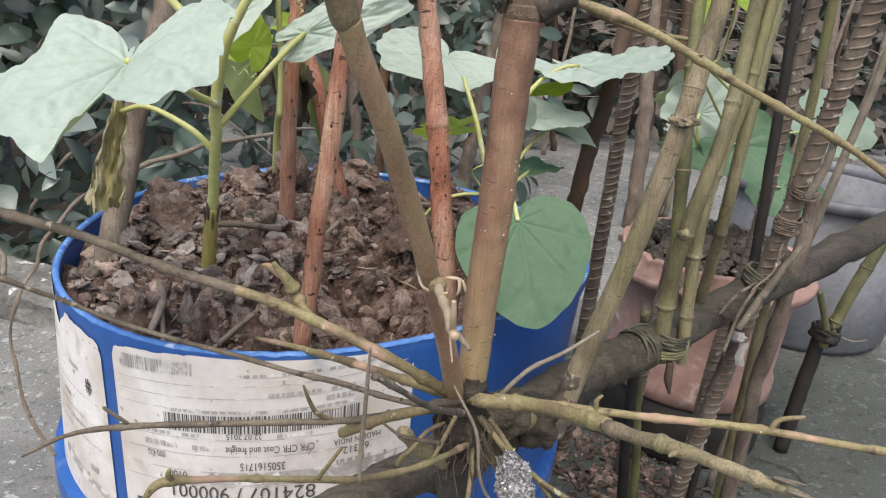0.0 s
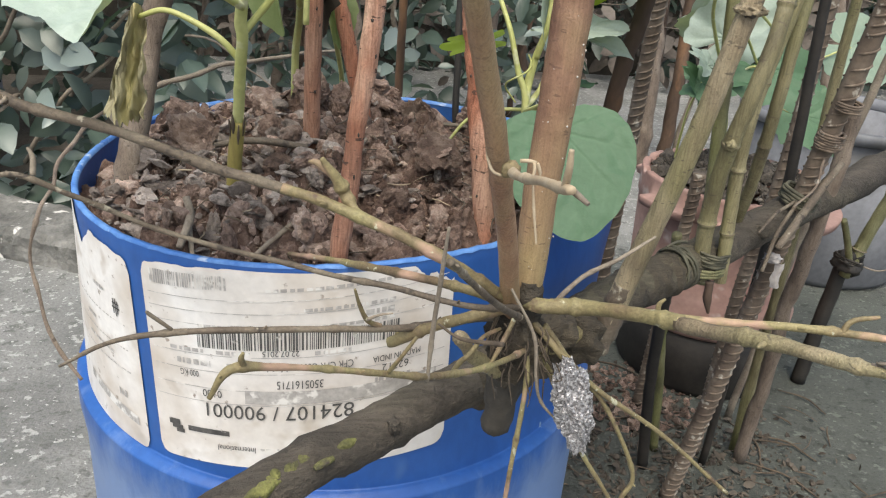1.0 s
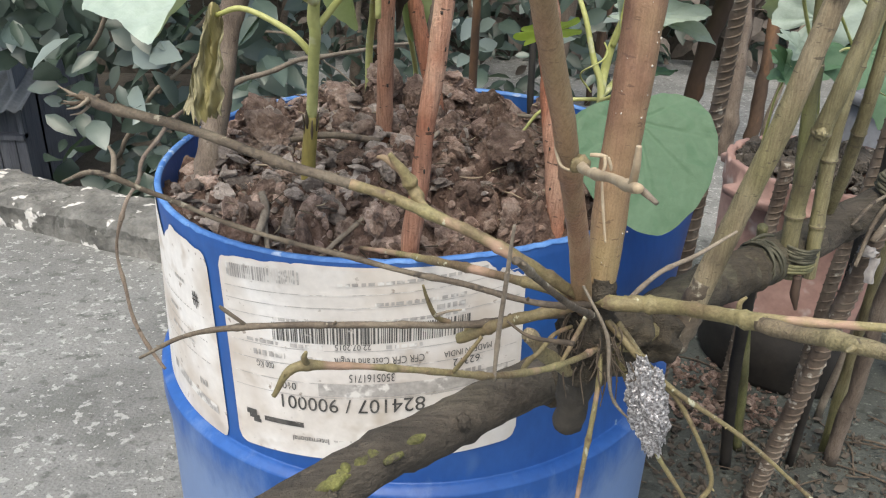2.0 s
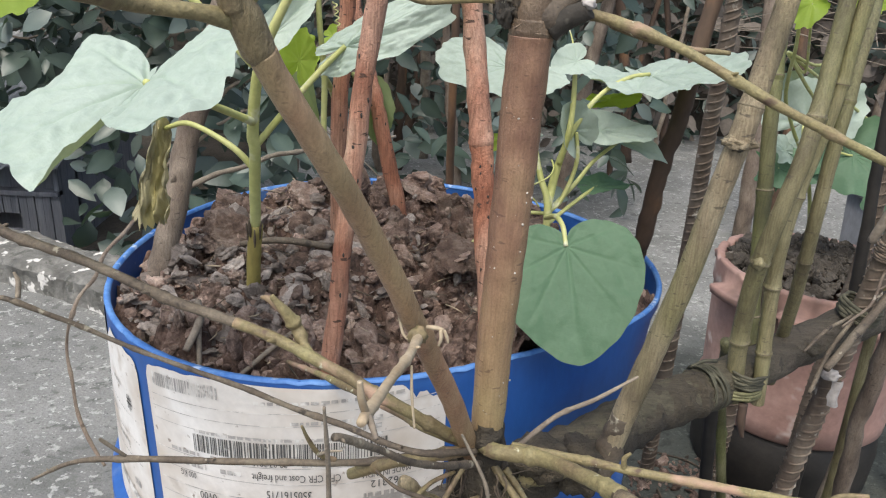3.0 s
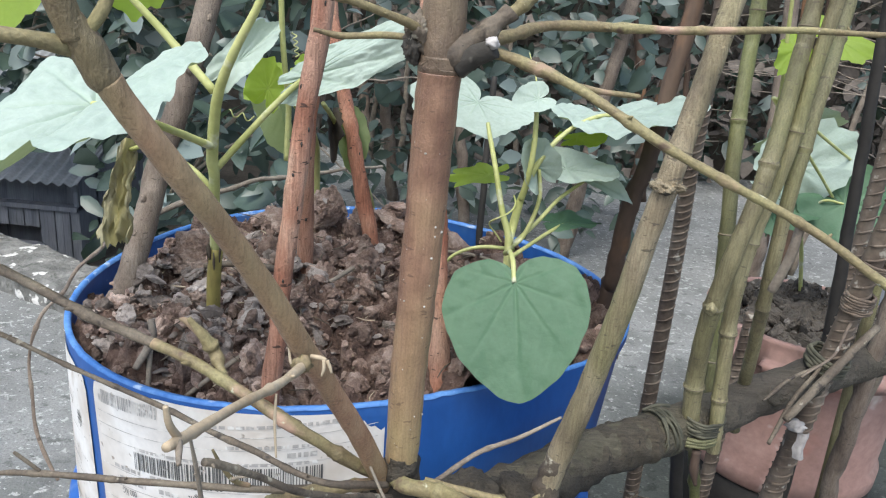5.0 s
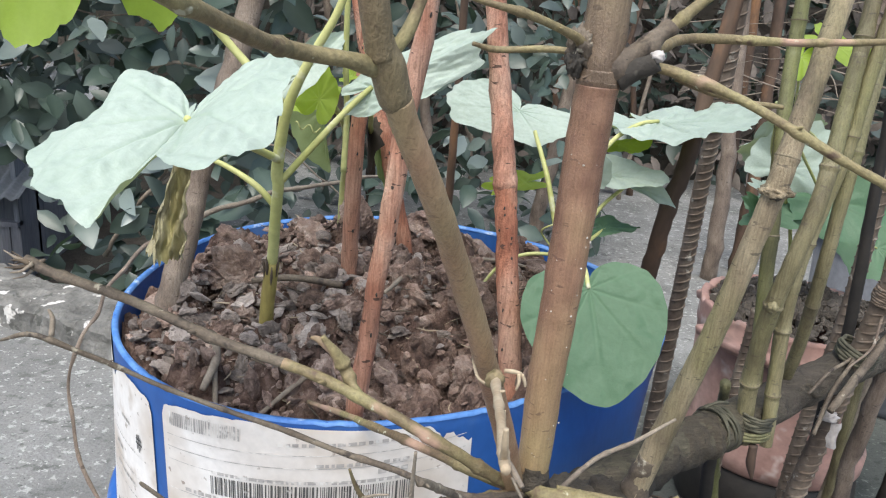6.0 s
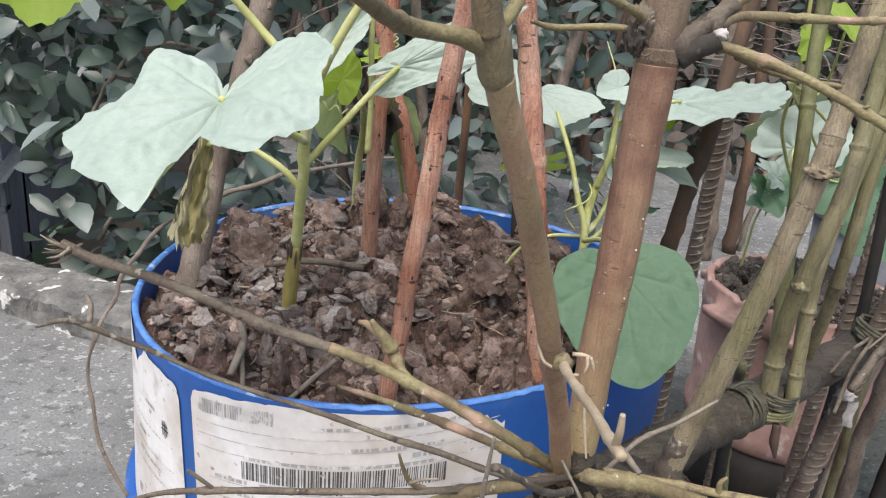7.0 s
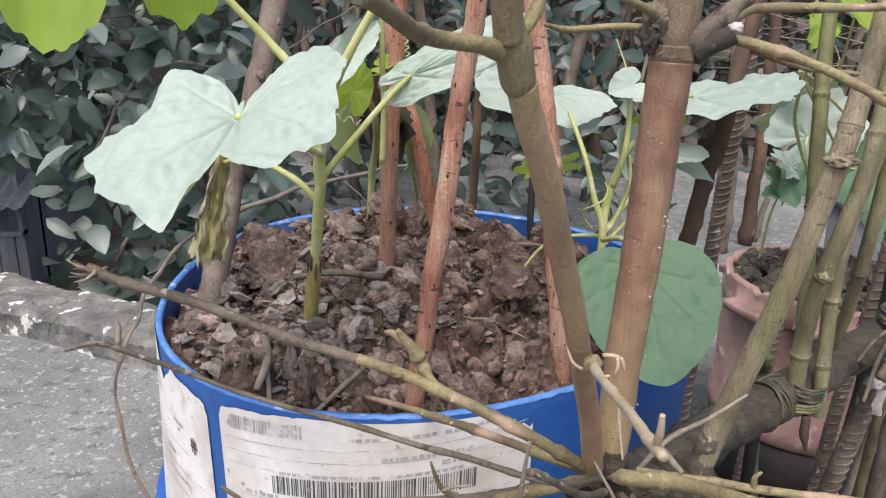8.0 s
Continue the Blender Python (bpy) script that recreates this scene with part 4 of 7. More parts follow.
for k in range(16):
    x = moss_rng.gauss(-0.052, 0.014)
    y, z = -0.457 + (x + 0.116) * 0.615 - 0.010 + moss_rng.gauss(0, 0.003), 0.339 + (x + 0.116) * 0.155 + 0.0135
    l = moss_rng.uniform(0.004, 0.012)
    part("moss", tube([(x - l, y - 0.6 * l, z - 0.17 * l, 0.0015), (x, y, z, moss_rng.uniform(0.003, 0.0052)), (x + l, y + 0.6 * l, z + 0.17 * l, 0.0015)], 6, 9, 0.002, 0.7, seed=80 + k), M_MOSS, rail, "yellow-green moss")
FENCE = "fence poles"
stake("bamboo_pole", [(0.208, -0.294, 0.385, 0.0096), (0.2175, -0.2995, 0.4361, 0.0096), (0.2290, -0.3055, 0.4906, 0.0089), (0.2372, -0.3157, 0.5434, 0.0084), (0.2433, -0.3230, 0.5914, 0.0081), (0.2495, -0.3280, 0.6349, 0.0077), (0.2570, -0.3262, 0.6719, 0.0077), (0.2650, -0.3205, 0.7078, 0.0074), (0.2730, -0.3130, 0.7429, 0.0072), (0.2810, -0.305, 0.7776, 0.0071), (0.34, -0.25, 1.05, 0.0067)], M_OLDPOLE, "aged bamboo pole with a rough knotty joint, tied to the rail", "bamboo pole", FENCE, nodes=(0.305,), swell=0.10, seed=12, rough=0.05, steps=24)
stake("bamboo_pole", [(0.3630, -0.1640, 0.372, 0.0079), (0.3590, -0.1655, 0.3953, 0.0081), (0.3508, -0.1730, 0.4571, 0.0083), (0.3492, -0.1835, 0.516, 0.0079), (0.3530, -0.1945, 0.5694, 0.0075), (0.3620, -0.1935, 0.6141, 0.0074), (0.3704, -0.1850, 0.6565, 0.0072), (0.3780, -0.1735, 0.698, 0.0070), (0.3830, -0.1665, 0.7399, 0.0068), (0.3882, -0.1590, 0.7802, 0.0066), (0.41, -0.12, 1.05, 0.0061)], M_BAMBOO, "yellow-brown bamboo pole lashed to the rail", "bamboo pole", FENCE, nodes=(0.069, 0.155, 0.288, 0.40), swell=0.15, seed=13, rough=0.05, steps=40, sides=16)
stake("bamboo_pole", [(0.3830, -0.1700, 0.372, 0.0064), (0.3807, -0.1690, 0.4011, 0.0066), (0.3771, -0.1670, 0.4468, 0.0068), (0.3742, -0.1665, 0.4924, 0.0070), (0.3722, -0.1700, 0.5386, 0.0066), (0.3755, -0.1720, 0.585, 0.0062), (0.388, -0.172, 0.66, 0.006), (0.400, -0.165, 0.76, 0.006), (0.43, -0.15, 1.0, 0.0055)], M_BAMBOO, "thin bamboo pole lashed to the rail", "bamboo pole", FENCE, nodes=(0.055, 0.123, 0.21, 0.31), swell=0.15, seed=14, rough=0.05, steps=40, sides=14)
stake("bamboo_pole", [(0.392, -0.122, 0.345, 0.0072), (0.390, -0.108, 0.42, 0.0072), (0.3775, -0.094, 0.5859, 0.0072), (0.3725, -0.0915, 0.6366, 0.0071), (0.3725, -0.0804, 0.6842, 0.0070), (0.3750, -0.0700, 0.7308, 0.0069), (0.3765, -0.0620, 0.7769, 0.0068), (0.38, -0.03, 1.05, 0.0064)], M_GREENBAMBOO, "upright green bamboo pole behind the rail", "bamboo pole", FENCE, nodes=(0.09, 0.22, 0.33, 0.43), swell=0.14, seed=15, rough=0.05, steps=40, sides=14)
stake("bamboo_pole", [(0.436, -0.078, 0.345, 0.0066), (0.430, -0.09, 0.38, 0.0064), (0.412, -0.135, 0.4653, 0.0062), (0.402, -0.160, 0.5482, 0.0062), (0.400, -0.166, 0.6145, 0.0062), (0.4045, -0.1600, 0.6600, 0.0062), (0.419, -0.138, 0.7247, 0.0061), (0.434, -0.112, 0.782, 0.006), (0.48, -0.05, 1.05, 0.0056)], M_BAMBOO, "grey-green bamboo cane among the fence poles", "bamboo pole", FENCE, nodes=(0.06, 0.19, 0.34, 0.44), swell=0.14, seed=16, rough=0.05, steps=40, sides=14)
# sleeve in a darker bark: the pole's shade near the log, as colour
part("foot", tube([(0.2040, -0.2925, 0.3700, 0.0112), (0.2085, -0.2945, 0.3880, 0.0110), (0.2140, -0.2975, 0.4190, 0.0104), (0.2175, -0.2995, 0.4361, 0.0099)], 12, 16, 0.0015, 0.22, seed=56), M_DARKTWIG, bpy.data.objects["bamboo_pole"], "foot of the pole, coloured dark for the shade by the rail")
part("stub", burl((0.3455, -0.1930, 0.5260), 0.0048, 0.3, 41, 1.0, 3), M_BAMBOO, bpy.data.objects["bamboo_pole.001"], "cut-off shoot at the joint")


def rebar(points, label, seed, pitch=0.0100):
    """A ribbed steel bar: rod, two long ribs, slanting ribs."""
    top = thing("steel_bar", points[0][:3], label, "rebar", FENCE)
    part("rod", tube(points, 14, 12, 0.0, 0.06, seed=seed), M_REBAR, top)
    path = spline(points, 30)
    bm, since = bmesh.new(), 0.0
    for p, q in zip(path, path[1:]):
        c, d = Vector(p[:3]), Vector(q[:3]) - Vector(p[:3])
        since += d.length
        if since < pitch:
            continue
        since = 0.0
        d.normalize()
        u = d.cross(Vector((0, 1, 0))).normalized()
        w = d.cross(u)
        for flip in (0, math.pi):
            pts = []
            for k in range(6):
                a = flip + 0.25 + (math.pi - 0.5) * k / 5
                pts.append((*(c + (u * math.cos(a) + w * math.sin(a)) * p[3] * 1.02 + d * p[3] * 1.1 * (k / 5 - 0.5)), p[3] * (0.15 if 0 < k < 5 else 0.05)))
            tube(pts, 1, 5, bm=bm)
    part("ribs", bm, M_REBAR, top)
    return top


rebar([(0.445, 0.285, FLOOR, 0.0112), (0.437, 0.256, 0.132, 0.0112), (0.426, 0.216, 0.397, 0.0108), (0.413, 0.180, 0.562, 0.0104), (0.408, 0.160, 0.640, 0.0102), (0.405, 0.15, 0.74, 0.0098), (0.40, 0.13, 1.05, 0.0098)], "rusty ribbed steel bar standing behind the drum", 21)
rebar([(0.484, -0.01, FLOOR, 0.0110), (0.495, -0.033, 0.10, 0.0110), (0.507, -0.058, 0.291, 0.0108), (0.514, -0.072, 0.40, 0.0106), (0.526, -0.095, 0.58, 0.0104), (0.546, -0.135, 0.90, 0.0102)], "rusty ribbed steel bar leaning against the rail", 22)
rebar([(0.575, 0.09, FLOOR, 0.0092), (0.577, 0.09, 0.104, 0.0092), (0.583, 0.09, 0.249, 0.0092), (0.600, 0.09, 0.423, 0.0092), (0.610, 0.10, 0.653, 0.009), (0.612, 0.10, 0.95, 0.009)], "upright ribbed steel bar behind the rail", 23)
rebar([(0.53, 0.22, FLOOR, 0.0100), (0.542, 0.22, 0.212, 0.0100), (0.547, 0.22, 0.29, 0.0098), (0.55, 0.22, 0.36, 0.0098)], "short ribbed steel bar beside the terracotta pot", 24)

# ---- the cut branch with its twigs ----
BRANCH = thing("branch_stake", (0.105, -0.36, 0.36), "brown cut branch with bare twigs, lashed to the rail", "branch")
part("trunk", tube([(0.1005, -0.394, 0.43, 0.0098), (0.1020, -0.3975, 0.4924, 0.0104), (0.1030, -0.3975, 0.5448, 0.0109), (0.1045, -0.3985, 0.5971, 0.0112), (0.1060, -0.3988, 0.6447, 0.0114), (0.1070, -0.3990, 0.6887, 0.0115), (0.1077, -0.3994, 0.7180, 0.0116), (0.1079, -0.3995, 0.7275, 0.0120)], 18, 22, 0.001, 0.06, (), 0.04, 31), M_BIGSTAKE, BRANCH)
part("trunk", tube([(0.1078, -0.3995, 0.7255, 0.0112), (0.1080, -0.3996, 0.7300, 0.0121), (0.1081, -0.3998, 0.7345, 0.0116), (0.1083, -0.4005, 0.768, 0.0111), (0.112, -0.41, 1.05, 0.0098)], 14, 22, 0.001, 0.10, (), 0.04, 33), M_UPSTEM, BRANCH, "olive-brown upper length above the ring")
part("trunk", tube([(0.0985, -0.392, 0.450, 0.0066), (0.0848, -0.4145, 0.4977, 0.0064), (0.0678, -0.449, 0.5578, 0.0059), (0.0525, -0.4765, 0.6043, 0.0058), (0.0390, -0.4965, 0.6419, 0.0057), (0.0270, -0.5160, 0.6735, 0.0055), (0.0165, -0.535, 0.700, 0.0053), (0.0065, -0.5485, 0.7234, 0.0051), (0.0030, -0.5535, 0.7330, 0.0052)], 14, 16, 0.001, 0.06, (0.155,), 0.12, 32), M_MIDSTAKE, BRANCH)
part("trunk", tube([(0.0036, -0.5525, 0.7310, 0.0048), (0.0022, -0.5545, 0.7350, 0.0060), (-0.0010, -0.559, 0.7442, 0.0060), (-0.0036, -0.5630, 0.7520, 0.0051), (-0.0060, -0.567, 0.764, 0.0049), (-0.04, -0.62, 0.95, 0.0039)], 14, 16, 0.001, 0.14, (), 0.12, 34), M_UPSTEM, BRANCH, "olive-brown upper length above the fork")
TWIGS = [
    ("green-brown twig", M_TWIG, [(-0.003, -0.559, 0.742, 0.0040), (-0.012, -0.569, 0.7455, 0.0034), (-0.028, -0.582, 0.7485, 0.0031), (-0.0445, -0.624, 0.759, 0.0027), (-0.09, -0.70, 0.79, 0.0022)]),
    ("", M_TWIG, [(-0.003, -0.561, 0.746, 0.0026), (0.004, -0.559, 0.754, 0.0026), (0.009, -0.556, 0.766, 0.0022), (0.02, -0.55, 0.80, 0.0016)]),
    ("weathered dark outer length", M_DARKTWIG, [(-0.226, -0.3435, 0.5870, 0.0038), (-0.216, -0.346, 0.583, 0.0046), (-0.205, -0.350, 0.581, 0.0040), (-0.147, -0.369, 0.571, 0.0038), (-0.094, -0.383, 0.557, 0.0040), (-0.055, -0.391, 0.547, 0.0042)]),
    ("", M_TWIG, [(-0.057, -0.3906, 0.5475, 0.0042), (-0.028, -0.397, 0.5400, 0.0044), (0.031, -0.417, 0.520, 0.0046), (0.072, -0.412, 0.492, 0.0048), (0.100, -0.395, 0.468, 0.0054)]),
    ("", M_TWIG, [(-0.058, -0.231, 0.430, 0.0022), (-0.002, -0.304, 0.455, 0.0037), (0.048, -0.374, 0.476, 0.0036), (0.066, -0.397, 0.481, 0.0036), (0.097, -0.40, 0.470, 0.004)]),
    ("", M_DARKTWIG, [(-0.246, -0.345, 0.530, 0.0012), (-0.218, -0.357, 0.541, 0.0021), (-0.186, -0.350, 0.524, 0.0021), (-0.140, -0.345, 0.500, 0.0021), (-0.066, -0.366, 0.488, 0.0022), (0.009, -0.408, 0.490, 0.0024), (0.059, -0.430, 0.488, 0.0024), (0.096, -0.41, 0.475, 0.003)]),
    ("", M_DARKTWIG, [(-0.196, -0.395, 0.4265, 0.0013), (-0.162, -0.405, 0.449, 0.0018), (-0.1180, -0.4175, 0.4640, 0.0024), (-0.067, -0.4180, 0.4655, 0.0024), (-0.022, -0.4090, 0.4605, 0.0026), (0.024, -0.3950, 0.4530, 0.0028), (0.064, -0.392, 0.458, 0.0033), (0.095, -0.402, 0.466, 0.0038)]),
    ("", M_TWIG, [(-0.079, -0.570, 0.5245, 0.0014), (-0.0700, -0.5705, 0.5378, 0.0023), (-0.0530, -0.5610, 0.5320, 0.0019), (-0.0320, -0.5500, 0.5230, 0.0018), (-0.009, -0.5350, 0.5105, 0.0020), (0.0190, -0.5150, 0.4950, 0.0022), (0.0520, -0.4800, 0.4740, 0.0023), (0.078, -0.450, 0.461, 0.0023), (0.098, -0.424, 0.452, 0.0024)]),
    ("", M_DRYTWIG, [(0.0205, -0.535, 0.585, 0.0009), (0.0205, -0.527, 0.557, 0.0012), (0.0200, -0.519, 0.525, 0.0014), (0.0195, -0.516, 0.493, 0.0013)]),
    ("pale dry side shoot", M_STRAW, [(0.0585, -0.4835, 0.5945, 0.0030), (0.0565, -0.498, 0.597, 0.0029), (0.054, -0.522, 0.6035, 0.0025), (0.049, -0.568, 0.618, 0.0023), (0.044, -0.614, 0.632, 0.0021)]),
    ("", M_STRAW, [(0.0445, -0.606, 0.630, 0.0016), (0.0435, -0.610, 0.637, 0.0014), (0.043, -0.611, 0.644, 0.0010)]),
    ("", M_DRYTWIG, [(0.0450, -0.608, 0.631, 0.0016), (0.0485, -0.617, 0.629, 0.0009)]),
    ("peeling strip of bark", M_STRAW, [(0.0565, -0.530, 0.6035, 0.0007), (0.0572, -0.535, 0.592, 0.0008), (0.0586, -0.539, 0.579, 0.0005)]),
    ("", M_FIBRE, [(0.070, -0.470, 0.485, 0.0018), (0.050, -0.452, 0.478, 0.0014), (0.036, -0.445, 0.485, 0.0009)]),
    ("", M_TWIG, [(0.088, -0.425, 0.476, 0.0020), (0.078, -0.436, 0.462, 0.0018), (0.070, -0.440, 0.447, 0.0013)]),
    ("", M_TWIG, [(0.100, -0.406, 0.478, 0.0058), (0.1075, -0.4135, 0.4795, 0.0060), (0.1330, -0.4270, 0.4850, 0.0056), (0.1530, -0.4600, 0.4980, 0.0055), (0.1665, -0.4870, 0.5080, 0.0054)]),
    ("greyed splintered end", M_OLDPOLE, [(0.1655, -0.4850, 0.5072, 0.0053), (0.1800, -0.5240, 0.5220, 0.0050), (0.1930, -0.5500, 0.5300, 0.0047), (0.2060, -0.5720, 0.5350, 0.0038), (0.2150, -0.5930, 0.5415, 0.0024)]),
    ("", M_TWIG, [(0.118, -0.402, 0.476, 0.0026), (0.1530, -0.4085, 0.4735, 0.0030), (0.1863, -0.4220, 0.4760, 0.0033), (0.2278, -0.4330, 0.4775, 0.0034), (0.2555, -0.4500, 0.4840, 0.0034), (0.2880, -0.4640, 0.4865, 0.0033), (0.3150, -0.4800, 0.4900, 0.0030), (0.3580, -0.4950, 0.4900, 0.0028), (0.43, -0.52, 0.493, 0.0022)]),
    ("", M_TWIG, [(0.125, -0.405, 0.738, 0.0040), (0.139, -0.402, 0.739, 0.0038), (0.178, -0.422, 0.728, 0.0032), (0.222, -0.445, 0.706, 0.0028), (0.292, -0.456, 0.675, 0.0026), (0.331, -0.470, 0.653, 0.0024), (0.42, -0.49, 0.61, 0.002)]),
    ("", M_TWIG, [(0.125, -0.395, 0.742, 0.0042), (0.145, -0.379, 0.748, 0.0039), (0.172, -0.357, 0.754, 0.0036), (0.25, -0.345, 0.757, 0.0028), (0.325, -0.334, 0.762, 0.0022), (0.42, -0.32, 0.765, 0.0015)]),
    ("", M_TWIG, [(0.040, -0.396, 0.744, 0.0016), (0.055, -0.39, 0.741, 0.0023), (0.085, -0.40, 0.744, 0.0024), (0.107, -0.408, 0.742, 0.0026)]),
    ("", M_TWIG, [(0.0965, -0.4040, 0.748, 0.0034), (0.086, -0.414, 0.7535, 0.0028), (0.063, -0.426, 0.761, 0.0024), (0.03, -0.43, 0.768, 0.0018), (-0.04, -0.42, 0.79, 0.0014)]),
    ("", M_TWIG, [(0.150, -0.400, 0.735, 0.0028), (0.185, -0.395, 0.725, 0.0022), (0.215, -0.392, 0.722, 0.0015)]),
    ("", M_TWIG, [(0.115, -0.405, 0.46, 0.0028), (0.147, -0.42, 0.424, 0.0022), (0.211, -0.42, 0.376, 0.0019), (0.275, -0.42, 0.319, 0.0018)]),
    ("", M_TWIG, [(0.108, -0.405, 0.462, 0.0032), (0.125, -0.42, 0.445, 0.0027), (0.162, -0.42, 0.403, 0.0021), (0.194, -0.42, 0.343, 0.0021), (0.190, -0.42, 0.318, 0.0024)]),
    ("", M_TWIG, [(0.112, -0.40, 0.45, 0.0026), (0.146, -0.42, 0.375, 0.0020), (0.184, -0.42, 0.312, 0.0018), (0.21, -0.42, 0.26, 0.0014)]),
    ("", M_TWIG, [(0.104, -0.405, 0.455, 0.0026), (0.104, -0.42, 0.423, 0.0020), (0.102, -0.42, 0.366, 0.0022), (0.099, -0.42, 0.300, 0.0018)]),
    ("broken pale-green stub", M_TWIG, [(0.0140, -0.3850, 0.4360, 0.0036), (0.0185, -0.3876, 0.4385, 0.0048), (0.0432, -0.4013, 0.4575, 0.0046), (0.0663, -0.4120, 0.4720, 0.0046), (0.097, -0.405, 0.476, 0.0048)]),
    ("dark broken side stub", M_DARKTWIG, [(0.0232, -0.5260, 0.5640, 0.0024), (0.0270, -0.5210, 0.5600, 0.0024), (0.0400, -0.5020, 0.5410, 0.0022), (0.0560, -0.4850, 0.5220, 0.0022), (0.078, -0.450, 0.495, 0.0026), (0.098, -0.412, 0.468, 0.0028)]),
    ("", M_DARKTWIG, [(-0.1220, -0.4165, 0.4650, 0.0016), (-0.1330, -0.4190, 0.4770, 0.0014), (-0.1350, -0.4200, 0.4800, 0.0009)]),
    ("", M_TWIG, [(0.2880, -0.4645, 0.4860, 0.0024), (0.2930, -0.4640, 0.4950, 0.0022), (0.3080, -0.4680, 0.5000, 0.0014)]),
    ("", M_TWIG, [(0.1860, -0.4225, 0.4765, 0.0022), (0.1850, -0.4230, 0.4850, 0.0020), (0.1880, -0.4240, 0.4900, 0.0012)]),
    ("", M_TWIG, [(-0.0030, -0.5310, 0.5080, 0.0013), (0.0020, -0.5400, 0.5230, 0.0012), (0.0080, -0.5420, 0.5340, 0.0010)]),
    ("", M_TWIG, [(0.006, -0.4005, 0.4570, 0.0020), (-0.003, -0.4050, 0.4640, 0.0021), (-0.009, -0.4105, 0.4790, 0.0017), (-0.0125, -0.4145, 0.4920, 0.0009)]),
    ("", M_DRYTWIG, [(-0.004, -0.4055, 0.4655, 0.0014), (0.004, -0.4110, 0.4720, 0.0012), (0.012, -0.4130, 0.4740, 0.0007)]),
    ("", M_TWIG, [(-0.0640, -0.5670, 0.5360, 0.0018), (-0.0655, -0.5720, 0.5430, 0.0016), (-0.0645, -0.5740, 0.5475, 0.0009)]),
    ("hanging dry root", M_DRYTWIG, [(0.085, -0.42, 0.495, 0.0010), (0.101, -0.43, 0.466, 0.0014), (0.106, -0.43, 0.435, 0.0013), (0.114, -0.425, 0.412, 0.0012), (0.130, -0.425, 0.393, 0.0008)]),
    ("", M_DRYTWIG, [(0.120, -0.39, 0.462, 0.0024), (0.150, -0.37, 0.478, 0.0020), (0.178, -0.365, 0.490, 0.0020), (0.205, -0.36, 0.505, 0.0012)]),
]
root_rng = random.Random(9)
for _ in range(26):
    a, l = root_rng.uniform(-2.9, 0.3), root_rng.uniform(0.012, 0.035)
    x, y, z = 0.099 + 0.018 * math.cos(a), -0.404 + 0.018 * math.sin(a), root_rng.uniform(0.43, 0.475)
    TWIGS.append(("", M_FIBRE, [(x, y, z, 0.0008), (x + 0.003 * math.cos(a), y - 0.002, z - 0.3 * l, 0.0007), (x + 0.003 * math.cos(a) + root_rng.uniform(-0.006, 0.006), y - 0.003, z - l, 0.0004)]))
for k, (lab, mat, pts) in enumerate(TWIGS):
    long = sum((Vector(b[:3]) - Vector(a[:3])).length for a, b in zip(pts, pts[1:]))
    pts = [(x, y, z, r * 0.84) for x, y, z, r in pts]
    joints, s = [], root_rng.uniform(0.02, 0.05)
    while s < long - 0.01 and long > 0.09:
        joints.append(s)
        s += root_rng.uniform(0.035, 0.07)
    bm = tube(pts, 18, 10, 0.0012, 0.20, joints, 0.22, 40 + k)
    path = spline(pts, 14)
    for s in joints[::2]:
        q = path[min(int(s / long * len(path)), len(path) - 1)]
        c, r = Vector(q[:3]), q[3]
        d = Vector((root_rng.uniform(-1, 1), root_rng.uniform(-1, 0.3), root_rng.uniform(-0.3, 1))).normalized()
        e = root_rng.uniform(0.8, 2.2) * r
        tube([(*(c + d * r * 0.5), r * 0.45), (*(c + d * (r + e * 0.5)), r * 0.40), (*(c + d * (r + e)), r * 0.15)], 3, 6, bm=bm)
    part("twig", bm, mat, BRANCH, lab)
splinter_rng = random.Random(17)
for k in range(7):
    c = Vector((0.2110, -0.5830, 0.5385)) + Vector((splinter_rng.uniform(-0.002, 0.002), splinter_rng.uniform(-0.012, 0.006), splinter_rng.uniform(-0.0025, 0.0035)))
    d = Vector((0.30 + splinter_rng.uniform(-0.15, 0.25), -0.85, 0.20 + splinter_rng.uniform(-0.15, 0.3))) * splinter_rng.uniform(0.008, 0.022)
    part("splinter", tube([(*c, 0.0010), (*(c + d * 0.5), 0.0008), (*(c + d), 0.0002)], 3, 6, 0.001, 0.4, seed=60 + k), M_DRYTWIG, BRANCH)
for k in range(16):
    d = Vector((-1.0, splinter_rng.uniform(-0.5, 0.5), splinter_rng.uniform(-0.55, 0.6)))
    c = Vector((-0.219, -0.346, 0.5835)) + Vector((0, splinter_rng.uniform(-1, 1), splinter_rng.uniform(-1, 1))) * 0.003
    l = splinter_rng.uniform(0.006, 0.018)
    part("splinter", tube([(*c, 0.0013), (*(c + d * l * 0.5 + Vector((0, 0, 0.002 * (k % 3 - 1)))), 0.0011), (*(c + d * l), 0.0003)], 3, 6, 0.002, 0.5, seed=k), M_FIBRE if k % 3 else M_DRYTWIG, BRANCH)



